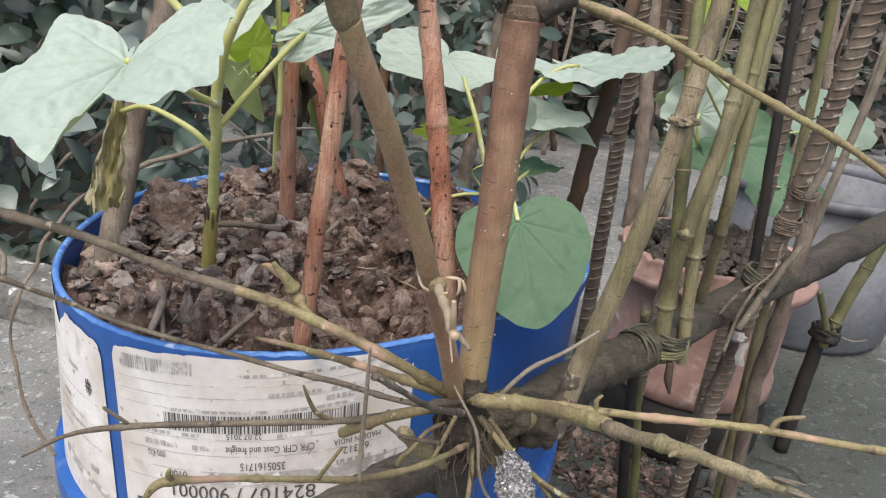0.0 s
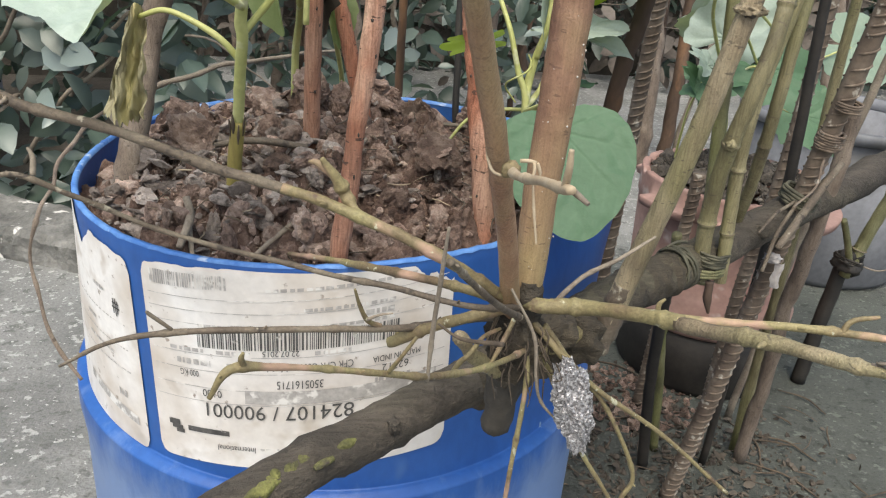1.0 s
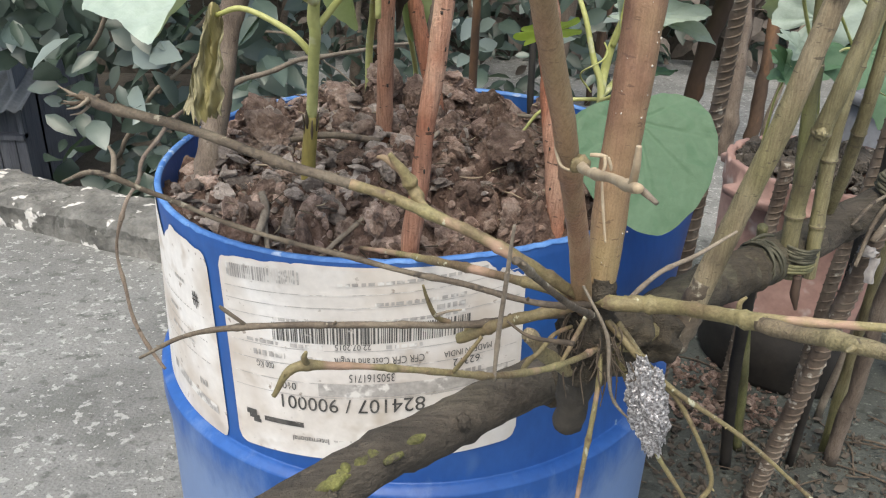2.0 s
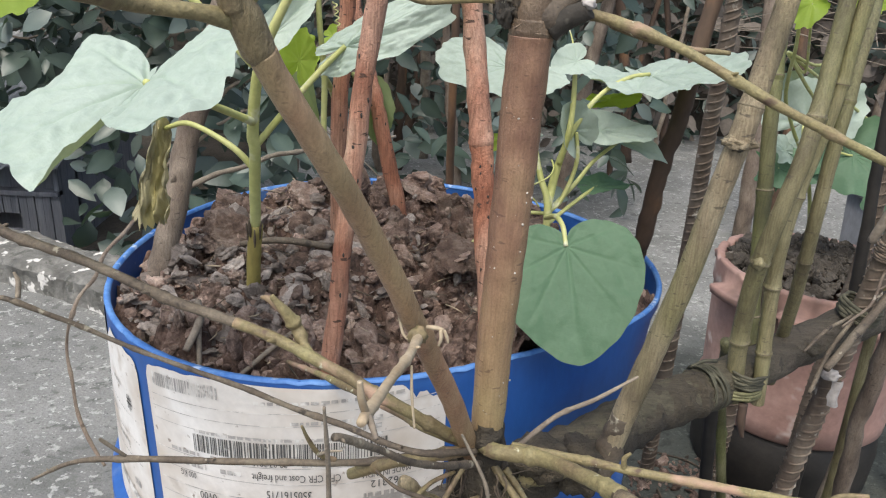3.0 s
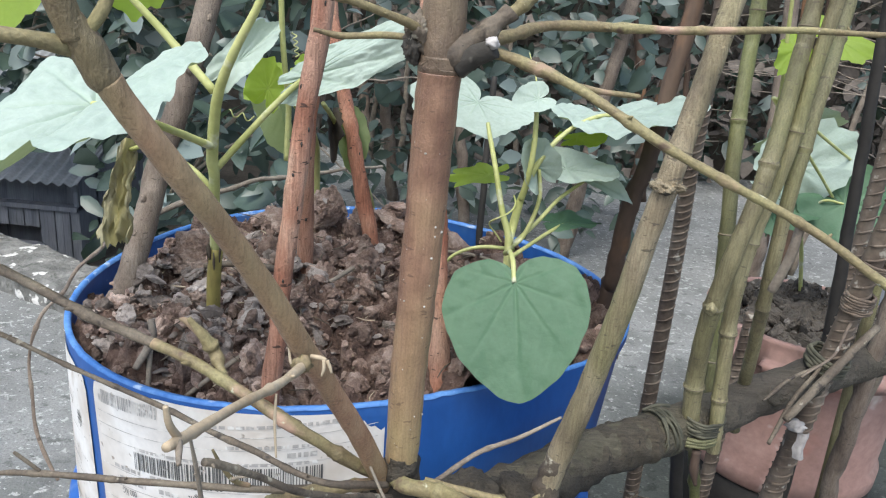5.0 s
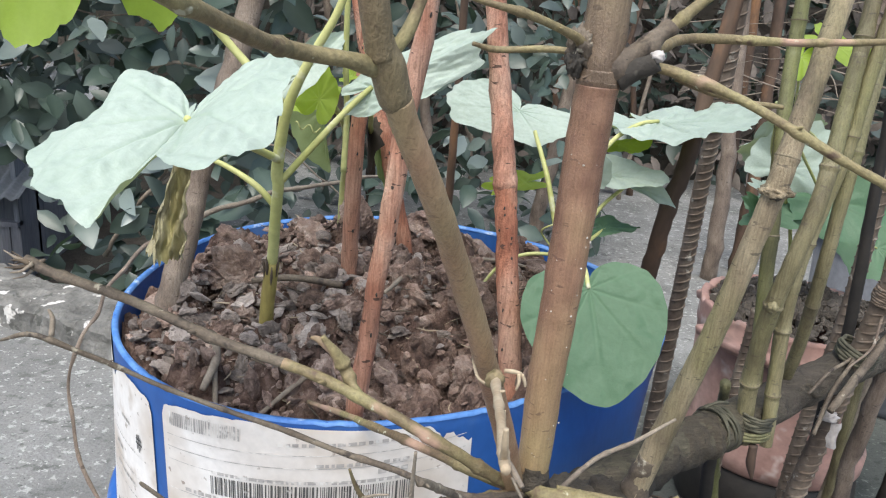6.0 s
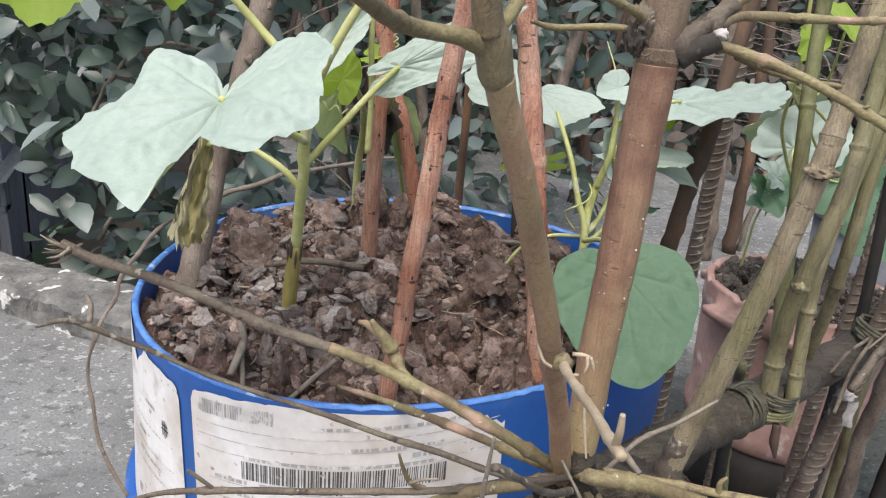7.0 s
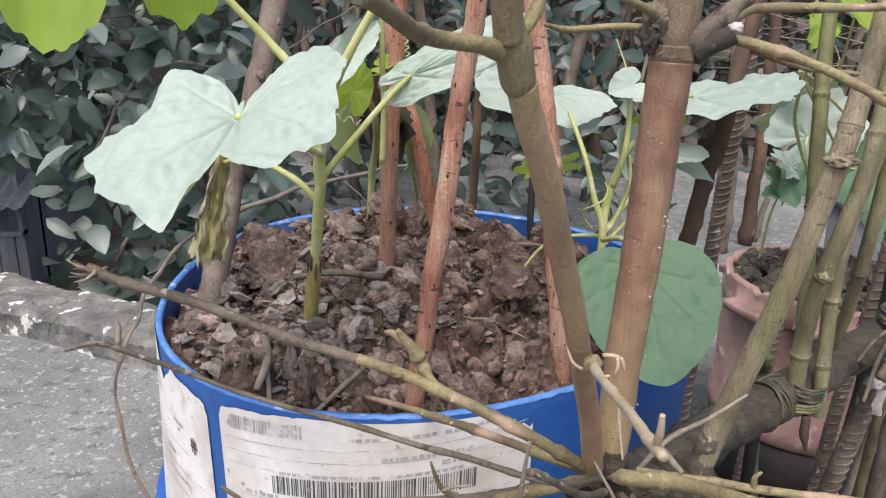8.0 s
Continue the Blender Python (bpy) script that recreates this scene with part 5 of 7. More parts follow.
part("burl", burl((0.098, -0.398, 0.446), 0.0165, 0.28, 3, 1.6, 5), M_ROT, BRANCH, "dark fibrous knot where the twigs meet")
part("burl", burl((0.1215, -0.4005, 0.7385), 0.0085, 0.30, 5, 1.1, 4), M_BARK, BRANCH, "dark gnarled knot")
part("knot_limb", tube([(0.110, -0.400, 0.733, 0.0090), (0.122, -0.401, 0.741, 0.0085), (0.129, -0.402, 0.747, 0.0062), (0.137, -0.401, 0.755, 0.0046), (0.1415, -0.400, 0.760, 0.0042)], 10, 14, 0.003, 0.6, seed=51), M_DARKTWIG, BRANCH, "gnarled grey broken limb")
part("twig", tube([(0.1365, -0.401, 0.7545, 0.0034), (0.148, -0.398, 0.765, 0.0033), (0.160, -0.395, 0.776, 0.0030), (0.19, -0.39, 0.80, 0.0022)], 10, 10, 0.001, 0.2, (0.016,), 0.2, seed=54), M_TWIG, BRANCH)
part("knot_limb", tube([(0.118, -0.403, 0.733, 0.0070), (0.128, -0.408, 0.739, 0.0064), (0.1345, -0.411, 0.7435, 0.0052)], 8, 12, 0.002, 0.4, seed=52), M_BARK, BRANCH)
part("knot_cap", burl((0.1340, -0.4125, 0.7455), 0.0034, 0.4, 53, 0.8, 3), M_RAG, BRANCH, "pale torn end of the twig")
part("burl", burl((0.0965, -0.4015, 0.7455), 0.0066, 0.55, 8, 1.4), M_DARKTWIG, BRANCH, "ragged grey knot")
part("burl", burl((0.0935, -0.4035, 0.7395), 0.0042, 0.6, 18, 1.6), M_BARK, BRANCH)
part("collar", tube([(0.0995, -0.3945, 0.438, 0.0135), (0.1000, -0.3955, 0.455, 0.0132), (0.1010, -0.3965, 0.470, 0.0128), (0.1018, -0.3972, 0.484, 0.0118), (0.1021, -0.3975, 0.492, 0.0104)], 14, 26, 0.002, 0.5, seed=55), M_ROT, BRANCH, "dark rotten collar round the stem's foot")
part("stump", tube([(0.100, -0.372, 0.350, 0.010), (0.102, -0.378, 0.40, 0.0135), (0.100, -0.395, 0.45, 0.013)], 8, 14, 0.002, 0.3, seed=5), M_BARK, BRANCH, "dark rotten stump end")
part("burl", burl((0.150, -0.318, 0.405), 0.0200, 0.25, 21, 0.8, 4), M_ROT, BRANCH, "charred fibrous growth on the rail")
part("burl", burl((0.187, -0.297, 0.386), 0.0200, 0.25, 23, 1.0, 4), M_ROT, BRANCH)
part("stub", tube([(0.0500, -0.432, 0.4675, 0.0030), (0.0545, -0.431, 0.4650, 0.0046), (0.0674, -0.420, 0.445, 0.0050), (0.0860, -0.408, 0.425, 0.0052)], 12, 10, 0.0015, 0.3, seed=31), M_OLDPOLE, BRANCH, "short curled pale stub")
part("twig", tube([(0.0486, -0.440, 0.4478, 0.0016), (0.0515, -0.444, 0.4570, 0.0018), (0.0565, -0.445, 0.4630, 0.0016), (0.0678, -0.430, 0.4653, 0.0015), (0.083, -0.414, 0.462, 0.0014)], 12, 7, 0.001, 0.2, seed=32), M_TWIG, BRANCH)
for k in range(14):
    r = random.Random(500 + k)
    c = Vector((r.gauss(0.108, 0.016), -0.413 + r.gauss(0, 0.006), 0.452 + r.gauss(0, 0.012)))
    d = Vector((r.gauss(0, 0.6), r.uniform(-0.6, 0.1), -0.7 + r.gauss(0, 0.5))).normalized() * r.uniform(0.010, 0.021)
    b = Vector((r.gauss(0, 0.004), r.gauss(0, 0.003), r.gauss(0, 0.004)))
    part("fibre", tube([(*c, 0.0007), (*(c + d * 0.5 + b), 0.0005), (*(c + d), 0.0002)], 4, 4, 0.0, 0.0, seed=k), M_FIBRE, BRANCH)
part("knot", burl((0.0575, -0.4870, 0.5955), 0.0040, 0.6, 6, 0.9, 3), M_TWIG, BRANCH)

# ---- squash plants ----


def stalk(points, parent, name="petiole", material=None, seed=0):
    slim = 1.0 if material else 0.82
    return part(name, tube([(x, y, z, r * slim) for x, y, z, r in points], 10, 10, 0.0012, 0.08, seed=seed), material or M_STEM, parent)


SQUASH = thing("squash_plant", (-0.113, -0.117, 0.446), "young squash plant with broad pale leaves, rooted in the drum", "plant")
stalk([(-0.113, -0.117, 0.42, 0.0066), (-0.113, -0.117, 0.446, 0.0068), (-0.106, -0.128, 0.515, 0.0066)], SQUASH, "stem_base", M_STEMBASE)
for k, (dx, dy, dz) in enumerate(((-0.0056, -0.002, 0.0), (0.0052, -0.003, 0.003), (0.001, -0.006, -0.004), (-0.003, -0.0055, 0.006))):
    part("collar_scrap", tube([(-0.1075 + dx, -0.126 + dy, 0.498 + dz, 0.0006), (-0.107 + dx * 1.1, -0.1275 + dy * 1.1, 0.508 + dz, 0.0015), (-0.1065 + dx * 1.35, -0.1285 + dy * 1.35, 0.517 + dz, 0.0006)], 5, 7, 0.001, 0.5, seed=k), M_FIBRE, SQUASH)
stalk([(-0.107, -0.127, 0.510, 0.0062), (-0.099, -0.150, 0.588, 0.0062), (-0.099, -0.154, 0.612, 0.0063), (-0.088, -0.165, 0.668, 0.0055), (-0.070, -0.172, 0.708, 0.0046), (-0.050, -0.176, 0.745, 0.0040), (-0.03, -0.18, 0.80, 0.0036)], SQUASH, "stem")
stalk([(-0.102, -0.140, 0.573, 0.0040), (-0.122, -0.140, 0.593, 0.0036), (-0.160, -0.130, 0.610, 0.0030), (-0.186, -0.122, 0.603, 0.0026)], SQUASH)
stalk([(-0.097, -0.158, 0.620, 0.0044), (-0.118, -0.19, 0.638, 0.0040), (-0.138, -0.240, 0.660, 0.0036), (-0.142, -0.274, 0.670, 0.0030)], SQUASH)
stalk([(-0.098, -0.150, 0.598, 0.0040), (-0.068, -0.146, 0.633, 0.0036), (-0.040, -0.136, 0.666, 0.0033), (-0.022, -0.130, 0.684, 0.0026)], SQUASH)
stalk([(-0.095, -0.155, 0.668, 0.0048), (-0.137, -0.146, 0.708, 0.0044), (-0.167, -0.151, 0.740, 0.0038), (-0.20, -0.155, 0.775, 0.0034)], SQUASH)
part("leaf", leaf((-0.142, -0.274, 0.670), (-0.160, -0.411, 0.629), (-0.226, -0.591, 0.774), 0.153, "squash", -0.007, 0.025, 0.331, -0.025, 0.012, 3, 44, 240, -0.238, -0.052, (0.612, 0.867, 0.95, 1.048, 0.951, 1.165, 1.163, 0.682, 0.969, 0.969, 0.962, 1.162, 0.732, 0.889, 0.464, 0.165)), M_LEAF, SQUASH, "large pale dusty leaf")
part("leaf", leaf((-0.022, -0.130, 0.684), (0.076, -0.148, 0.740), (-0.15, -0.74, 0.5), 0.063, "squash", 0.05, 0.04, -0.05, 0.10, 0.035, 4, 30, 160, -0.06, 0.08, (0.40, 0.40, 0.42, 0.50, 0.62, 0.80, 0.95, 1.0, 1.0, 1.0, 1.0, 0.95, 0.80, 0.62, 0.50, 0.42)), M_LEAF, SQUASH, "ragged pale leaf with holes")
part("leaf", leaf((-0.085, -0.125, 0.690), (-0.048, -0.11, 0.728), (0.45, -0.25, 0.6), 0.032, "squash", 0.0, 0.08, 0.1, 0.0, 0.04, 5), M_LEAF, SQUASH)
part("leaf", leaf((-0.355, -0.01, 0.80), (-0.350, -0.06, 0.686), (0.1, -0.9, 0.3), 0.115, "squash", 0.0, 0.05, 0.0, 0.1, 0.03, 6), M_LIME, SQUASH, "lime-green leaf lit from behind")
stalk([(-0.20, -0.155, 0.775, 0.0034), (-0.27, -0.10, 0.815, 0.003), (-0.355, -0.01, 0.80, 0.0026)], SQUASH)
part("leaf", leaf((-0.262, 0.06, 0.80), (-0.259, 0.055, 0.704), (0.1, -0.9, 0.3), 0.11, "squash", 0.0, 0.05, 0.0, 0.1, 0.03, 7), M_LIME, SQUASH)
stalk([(-0.18, -0.153, 0.755, 0.0034), (-0.22, -0.05, 0.80, 0.003), (-0.262, 0.06, 0.80, 0.0026)], SQUASH)
stalk([(-0.045, -0.10, 0.60, 0.0034), (-0.045, -0.10, 0.654, 0.0034), (-0.047, -0.12, 0.734, 0.003), (-0.046, -0.13, 0.80, 0.003)], SQUASH)


def withered(parent):
    """A limp leaf hanging in folds from its stalk."""
    bm = bmesh.new()
    vein = bm.verts.layers.float.new("vein")
    n, m = 34, 22
    g = []
    for j in range(m + 1):
        t = j / m
        row = []
        for i in range(n + 1):
            u = i / n - 0.5
            w = 0.017 + 0.021 * t + 0.004 * noise.noise(Vector((t * 9, u * 2, 3)))
            fold = 0.009 * math.sin(u * 9 + 2.5 * noise.noise(Vector((u * 3, t * 3, 8)))) + 0.007 * noise.noise(Vector((u * 8, t * 4, 2))) + 0.0055 * noise.noise(Vector((u * 22, t * 11, 2))) + 0.002 * noise.noise(Vector((u * 50, t * 40, 2)))
            drop = t * (0.097 + 0.016 * noise.noise(Vector((u * 6, 7, 0))) + 0.012 * noise.noise(Vector((u * 19, 3, 0))) - 0.02 * abs(u))
            v = bm.verts.new((-0.188 + u * w + 0.004 * noise.noise(Vector((t * 6, u * 4, 5))) - 0.016 * t, -0.126 + fold - 0.006 * t, 0.606 - drop + 0.008 * math.cos(u * 6) * (1 - t)))
            v[vein] = min(1.0, max(0.0, 1.2 - 6 * abs(u - 0.05)) + 0.5 * noise.noise(Vector((u * 9, t * 4, 4))))
            row.append(v)
        g.append(row)
    for j in range(m):
        for i in range(n):
            bm.faces.new((g[j][i], g[j][i + 1], g[j + 1][i + 1], g[j + 1][i]))
    return part("wilted_leaf", bm, M_WILT, parent, "limp yellow-brown withered leaf")


withered(SQUASH)


def tendril(parent, start, axis, turns, r, length, thick=0.0009):
    a = Vector(axis).normalized()
    u = a.orthogonal().normalized()
    w = a.cross(u)
    n = turns * 10
    pts = [(*(Vector(start) + a * length * k / n + (u * math.cos(k * 0.628) + w * math.sin(k * 0.628)) * r), thick) for k in range(n + 1)]
    return part("tendril", tube(pts, 2, 6), M_STEM, parent)


tendril(SQUASH, (-0.028, -0.151, 0.722), (0.15, 0, -1), 4, 0.0017, 0.020, 0.0006)
tendril(SQUASH, (-0.085, -0.15, 0.650), (1, 0.1, -0.2), 2, 0.0028, 0.022, 0.0006)

BACKLING = thing("squash_seedling", (-0.063, 0.115, 0.46), "older squash seedling with yellowing stems behind the stakes", "plant")
stalk([(-0.063, 0.118, 0.43, 0.005), (-0.062, 0.120, 0.47, 0.005), (-0.060, 0.115, 0.531, 0.0056), (-0.054, 0.07, 0.585, 0.005), (-0.055, 0.0, 0.628, 0.004), (-0.070, -0.05, 0.665, 0.003)], BACKLING, "stem")
stalk([(0.0, 0.205, 0.43, 0.0042), (0.0, 0.20, 0.475, 0.0042), (-0.012, 0.13, 0.545, 0.0038), (-0.026, 0.05, 0.61, 0.0034), (-0.026, -0.03, 0.645, 0.003)], BACKLING, "stem")
part("leaf", leaf((-0.083, 0.055, 0.632), (-0.070, 0.055, 0.562), (-0.6, -0.9, 0.1), 0.046, "heart", 0.0, 0.05, 0.7, 0.0, 0.02, 8), M_PALEHEART, BACKLING, "folded green leaf hanging down")
part("leaf", leaf((-0.074, -0.062, 0.660), (-0.064, -0.072, 0.692), (-0.2, -0.9, 0.2), 0.042, "squash", 0.0, 0.06, 0.2, 0.0, 0.012, 9), M_LIME, BACKLING)
part("leaf", leaf((-0.078, -0.03, 0.662), (-0.105, -0.04, 0.645), (-0.1, -0.9, 0.3), 0.035, "squash", 0.0, 0.08, 0.2, 0.0, 0.012, 10), M_LIME, BACKLING)
part("leaf", leaf((-0.046, -0.04, 0.682), (-0.030, -0.05, 0.686), (0.0, -0.7, 0.6), 0.02, "squash", 0.0, 0.08, 0.2, 0.0, 0.04, 11), M_LIME, BACKLING)
part("leaf", leaf((-0.02, 0.08, 0.60), (-0.01, 0.08, 0.545), (0.5, -0.9, 0.1), 0.04, "heart", 0.0, 0.05, 0.6, 0.0, 0.02, 12), M_PALEHEART, BACKLING)

part("wilted_leaf", leaf((-0.030, 0.045, 0.622), (-0.026, 0.042, 0.566), (0.3, -0.9, 0.1), 0.017, "long", 0.4, 0.35, 1.3, 0.2, 0.10, 13), M_LITTER, BACKLING, "dark shrivelled leaf")

SEEDLING = thing("squash_seedling", (0.17, -0.09, 0.45), "young squash seedling with thin pale stems in soil", "plant")
stalk([(0.172, -0.085, 0.44, 0.0050), (0.174, -0.086, 0.529, 0.0048), (0.165, -0.078, 0.562, 0.0038), (0.156, -0.070, 0.595, 0.0033), (0.148, -0.050, 0.622, 0.0030), (0.143, -0.030, 0.640, 0.0026)], SEEDLING, "stem")
stalk([(0.174, -0.085, 0.533, 0.0050), (0.1775, -0.075, 0.552, 0.0054), (0.184, -0.075, 0.585, 0.0042), (0.198, -0.07, 0.618, 0.0034), (0.222, -0.05, 0.642, 0.0030), (0.250, -0.03, 0.655, 0.0026), (0.275, -0.014, 0.657, 0.0024)], SEEDLING, "stem")
stalk([(0.182, -0.078, 0.576, 0.0036), (0.186, -0.088, 0.609, 0.0036), (0.1870, -0.088, 0.640, 0.0032), (0.1850, -0.088, 0.673, 0.0026)], SEEDLING, "stem")
stalk([(0.175, -0.08, 0.526, 0.0030), (0.187, -0.07, 0.534, 0.0030), (0.196, -0.068, 0.556, 0.0028), (0.200, -0.07, 0.580, 0.0026), (0.196, -0.072, 0.606, 0.0022)], SEEDLING)
stalk([(0.174, -0.088, 0.516, 0.0028), (0.203, -0.055, 0.528, 0.0026), (0.234, -0.02, 0.538, 0.0022)], SEEDLING)
stalk([(0.178, -0.075, 0.528, 0.0030), (0.202, -0.055, 0.548, 0.0028), (0.225, -0.035, 0.570, 0.0026), (0.255, -0.015, 0.590, 0.0022)], SEEDLING)
stalk([(0.10, -0.06, 0.478, 0.0018), (0.120, -0.06, 0.505, 0.0022), (0.147, -0.06, 0.517, 0.0024), (0.181, -0.07, 0.522, 0.0026)], SEEDLING)
stalk([(0.171, -0.10, 0.527, 0.0034), (0.172, -0.15, 0.546, 0.003), (0.174, -0.185, 0.549, 0.0028), (0.1755, -0.2030, 0.5370, 0.0024)], SEEDLING)
part("leaf", leaf((0.1755, -0.2030, 0.5370), (0.1848, -0.2730, 0.4630), (-0.16, -0.71, 0.68), 0.122, "broad_heart", 0.02, 0.02, 0.05, 0.03, 0.008, 21, 36, 200, 0.0, 0.0, None, 0.6), M_HEART, SEEDLING, "smooth heart-shaped green leaf hanging over the rim")
part("leaf", leaf((0.275, -0.014, 0.657), (0.313, -0.152, 0.670), (0.019, -0.621, 0.784), 0.119, "squash", 0.032, 0.02, -0.009, -0.013, 0.025, 22, 34, 180, 0.022, -0.152), M_LEAF, SEEDLING, "broad pale leaf seen edge-on")
part("leaf", leaf((0.131, 0.015, 0.653), (0.115, -0.004, 0.628), (0.127, 0.005, 0.992), 0.150, "squash", 0.078, 0.02, 0.041, 0.096, 0.02, 23, 34, 180, -0.052, -0.216, (0.87, 0.625, 0.718, 0.942, 0.975, 1.007, 1.028, 1.26, 0.956, 1.154, 1.256, 1.228, 1.171, 1.169, 1.208, 1.108)), M_LEAF, SEEDLING)
part("leaf", leaf((0.194, -0.070, 0.608), (0.178, -0.085, 0.640), (0.2, -0.85, 0.4), 0.044, "squash", 0.1, 0.06, 0.2, 0.0, 0.014, 24), M_LEAF, SEEDLING, "small folded pale leaf")
part("leaf", leaf((0.186, -0.088, 0.676), (0.160, -0.100, 0.668), (-0.1, -0.75, 0.6), 0.034, "heart", 0.05, 0.05, 0.25, 0.0, 0.014, 30), M_LEAF, SEEDLING, "small folded pale leaf")
part("leaf", leaf((0.228, -0.03, 0.600), (0.274, -0.085, 0.607), (0.0, -0.75, 0.65), 0.040, "squash", 0.0, 0.05, 0.1, 0.0, 0.014, 26), M_LEAF, SEEDLING)
part("leaf", leaf((0.250, -0.020, 0.590), (0.293, -0.055, 0.586), (0.1, -0.6, 0.7), 0.030, "heart", -0.1, 0.06, 0.25, 0.15, 0.02, 28), M_LEAF, SEEDLING)
part("leaf", leaf((0.230, -0.022, 0.540), (0.276, -0.010, 0.540), (0.1, -0.4, 0.9), 0.028, "heart", 0.0, 0.1, 0.05, 0.0, 0.03, 25), M_HEART, SEEDLING)
part("leaf", leaf((0.150, 0.03, 0.572), (0.098, 0.04, 0.560), (0.0, -0.6, 0.7), 0.034, "lobed", 0.0, 0.1, 0.05, 0.0, 0.03, 27), M_LIME, SEEDLING)
part("leaf", leaf((0.236, -0.015, 0.630), (0.262, -0.045, 0.642), (0.1, -0.8, -0.4), 0.028, "squash", 0.0, 0.05, 0.05, 0.0, 0.014, 29), M_LIME, SEEDLING)
tendril(SEEDLING, (0.16, -0.08, 0.53), (0.15, 0, 1), 1, 0.010, 0.05)
stalk([(0.185, -0.085, 0.670, 0.0012), (0.184, -0.07, 0.69, 0.0010), (0.175, -0.06, 0.715, 0.0006)], SEEDLING, "tendril")

# ---- pots ----


def pot(at, height, r_rim, r_base, label, seed):
    top = thing("flower_pot", at, label, "pot")
    x0, y0, z0 = at
    n = 220
    low = [(0.0, 0.0), (r_base, 0.0), (r_base + 0.006, 0.006), (r_base + 0.007, 0.032), (r_base + 0.001, 0.038), (r_rim * 0.94, height - 0.05)]
    high = [(r_rim * 0.935, height - 0.052), (r_rim + 0.016, height - 0.046), (r_rim + 0.019, height - 0.034), (r_rim + 0.016, height - 0.031), (r_rim * 0.955, height - 0.029), (r_rim * 0.96, height - 0.006), (r_rim * 0.955, height - 0.001), (r_rim * 0.94, height), (r_rim * 0.885, height - 0.001), (r_rim * 0.875, height - 0.004), (r_rim * 0.86, height - 0.07)]
    chip = lambda a, z: (0.007 * min(1.0, max(0, noise.noise(Vector((a * 5.2, 4, seed))) - 0.22) * 9) + 0.002 * noise.noise(Vector((a * 30, 1, seed)))) if z > height - 0.02 else 0
    bite = lambda a, r: 0.03 * noise.noise(Vector((r * 90, a * 9, seed)))
    gone = lambda a, r: max(0.0, r - r_rim * 0.955) if 2.3 < a + bite(a, r) < 3.27 or 3.84 < a + bite(a, r) < 3.98 or 4.25 < a + bite(a, r) < 4.29 else 0.0
    for name, prof, mat in (("body", low, M_TERRA), ("rim", high, M_TERRA)):
        bm, rows = bmesh.new(), []
        for r, z in prof:
            rows.append([bm.verts.new((x0 + (r - gone(a, r)) * math.cos(a), y0 + (r - gone(a, r)) * math.sin(a), z0 + z - chip(a, z))) for a in (2 * math.pi * k / n for k in range(n))])
        for a, c in zip(rows, rows[1:]):
            for k in range(n):
                bm.faces.new((a[k], a[(k + 1) % n], c[(k + 1) % n], c[k]))
        part(name, bm, mat, top)
    return top


POT = (0.702, 0.374, 0.046)
pot(POT, 0.262, 0.168, 0.149, "pink terracotta pot with a chipped flanged rim", 2)
clods("pot_soil", POT[:2], 0.150, lambda x, y: 0.292 + 0.030 * (1 - (x * x + y * y) / 0.0225) + 0.014 * noise.noise(Vector((x * 20, y * 20, 0))), 900, (0.004, 0.017), M_CLOD, "dark lumpy compost heaped in the pot", 8, lambda a: 0.150)



def stand(at, r, height):
    """A low round block with a worn edge."""
    bm, n = bmesh.new(), 64
    prof = [(0.001, 0.0), (r * 0.96, 0.0), (r, 0.012), (r * 1.02, height * 0.6), (r * 0.99, height - 0.006), (r * 0.95, height), (0.001, height)]
    rows = [[bm.verts.new((at[0] + q * math.cos(2 * math.pi * k / n) * (1 + 0.02 * noise.noise(Vector((k * 0.3, z * 30, 0)))), at[1] + q * math.sin(2 * math.pi * k / n), at[2] + z)) for k in range(n)] for q, z in prof]
    for a, b in zip(rows, rows[1:]):
        for k in range(n):
            bm.faces.new((a[k], a[(k + 1) % n], b[(k + 1) % n], b[k]))
    return tagged(add("pot_stand", bm, M_BLACK), "low round blackened stand under the terracotta pot", "pot stand")


stand((0.702, 0.370, FLOOR), 0.150, 0.116)
# ---- backdrop planting ----


def leafy(name, count, place, size, label, category, seed, material=None):
    """Many small pointed leaves, each folded along its midrib and curved."""
    rng = random.Random(seed)
    verts, faces, veins = [], [], []
    for k in range(count):
        c = place(rng)
        s = rng.uniform(*size)
        d = Vector((rng.gauss(0, 1), rng.gauss(-0.35, 0.8), rng.gauss(-0.35, 0.5))).normalized()
        n = Vector((rng.gauss(0, 0.6), rng.gauss(-0.5, 0.5), rng.gauss(0.7, 0.4)))
        n = (n - d * n.dot(d)).normalized()
        w = d.cross(n) * s * rng.uniform(0.2, 0.32)
        i = len(verts)
        for t, g in ((0, 0.05), (0.25, 0.85), (0.55, 1.0), (0.85, 0.5), (1, 0.02)):
            p = c + d * s * t - n * s * 0.25 * t * t
            verts += [p - w * g + n * s * 0.06 * g, p, p + w * g + n * s * 0.06 * g]
            veins += [0.0, 0.8, 0.0]
        for q in range(4):
            a = i + 3 * q
            faces += [(a, a + 1, a + 4, a + 3), (a + 1, a + 2, a + 5, a + 4)]
    me = bpy.data.meshes.new(name)
    me.from_pydata([tuple(v) for v in verts], [], faces)
    me.attributes.new("vein", "FLOAT", "POINT").data.foreach_set("value", veins)
    me.materials.append(material or M_HEDGE)
    for p in me.polygons:
        p.use_smooth = True
    return tagged(new(name, me), label, category, kind="stuff")


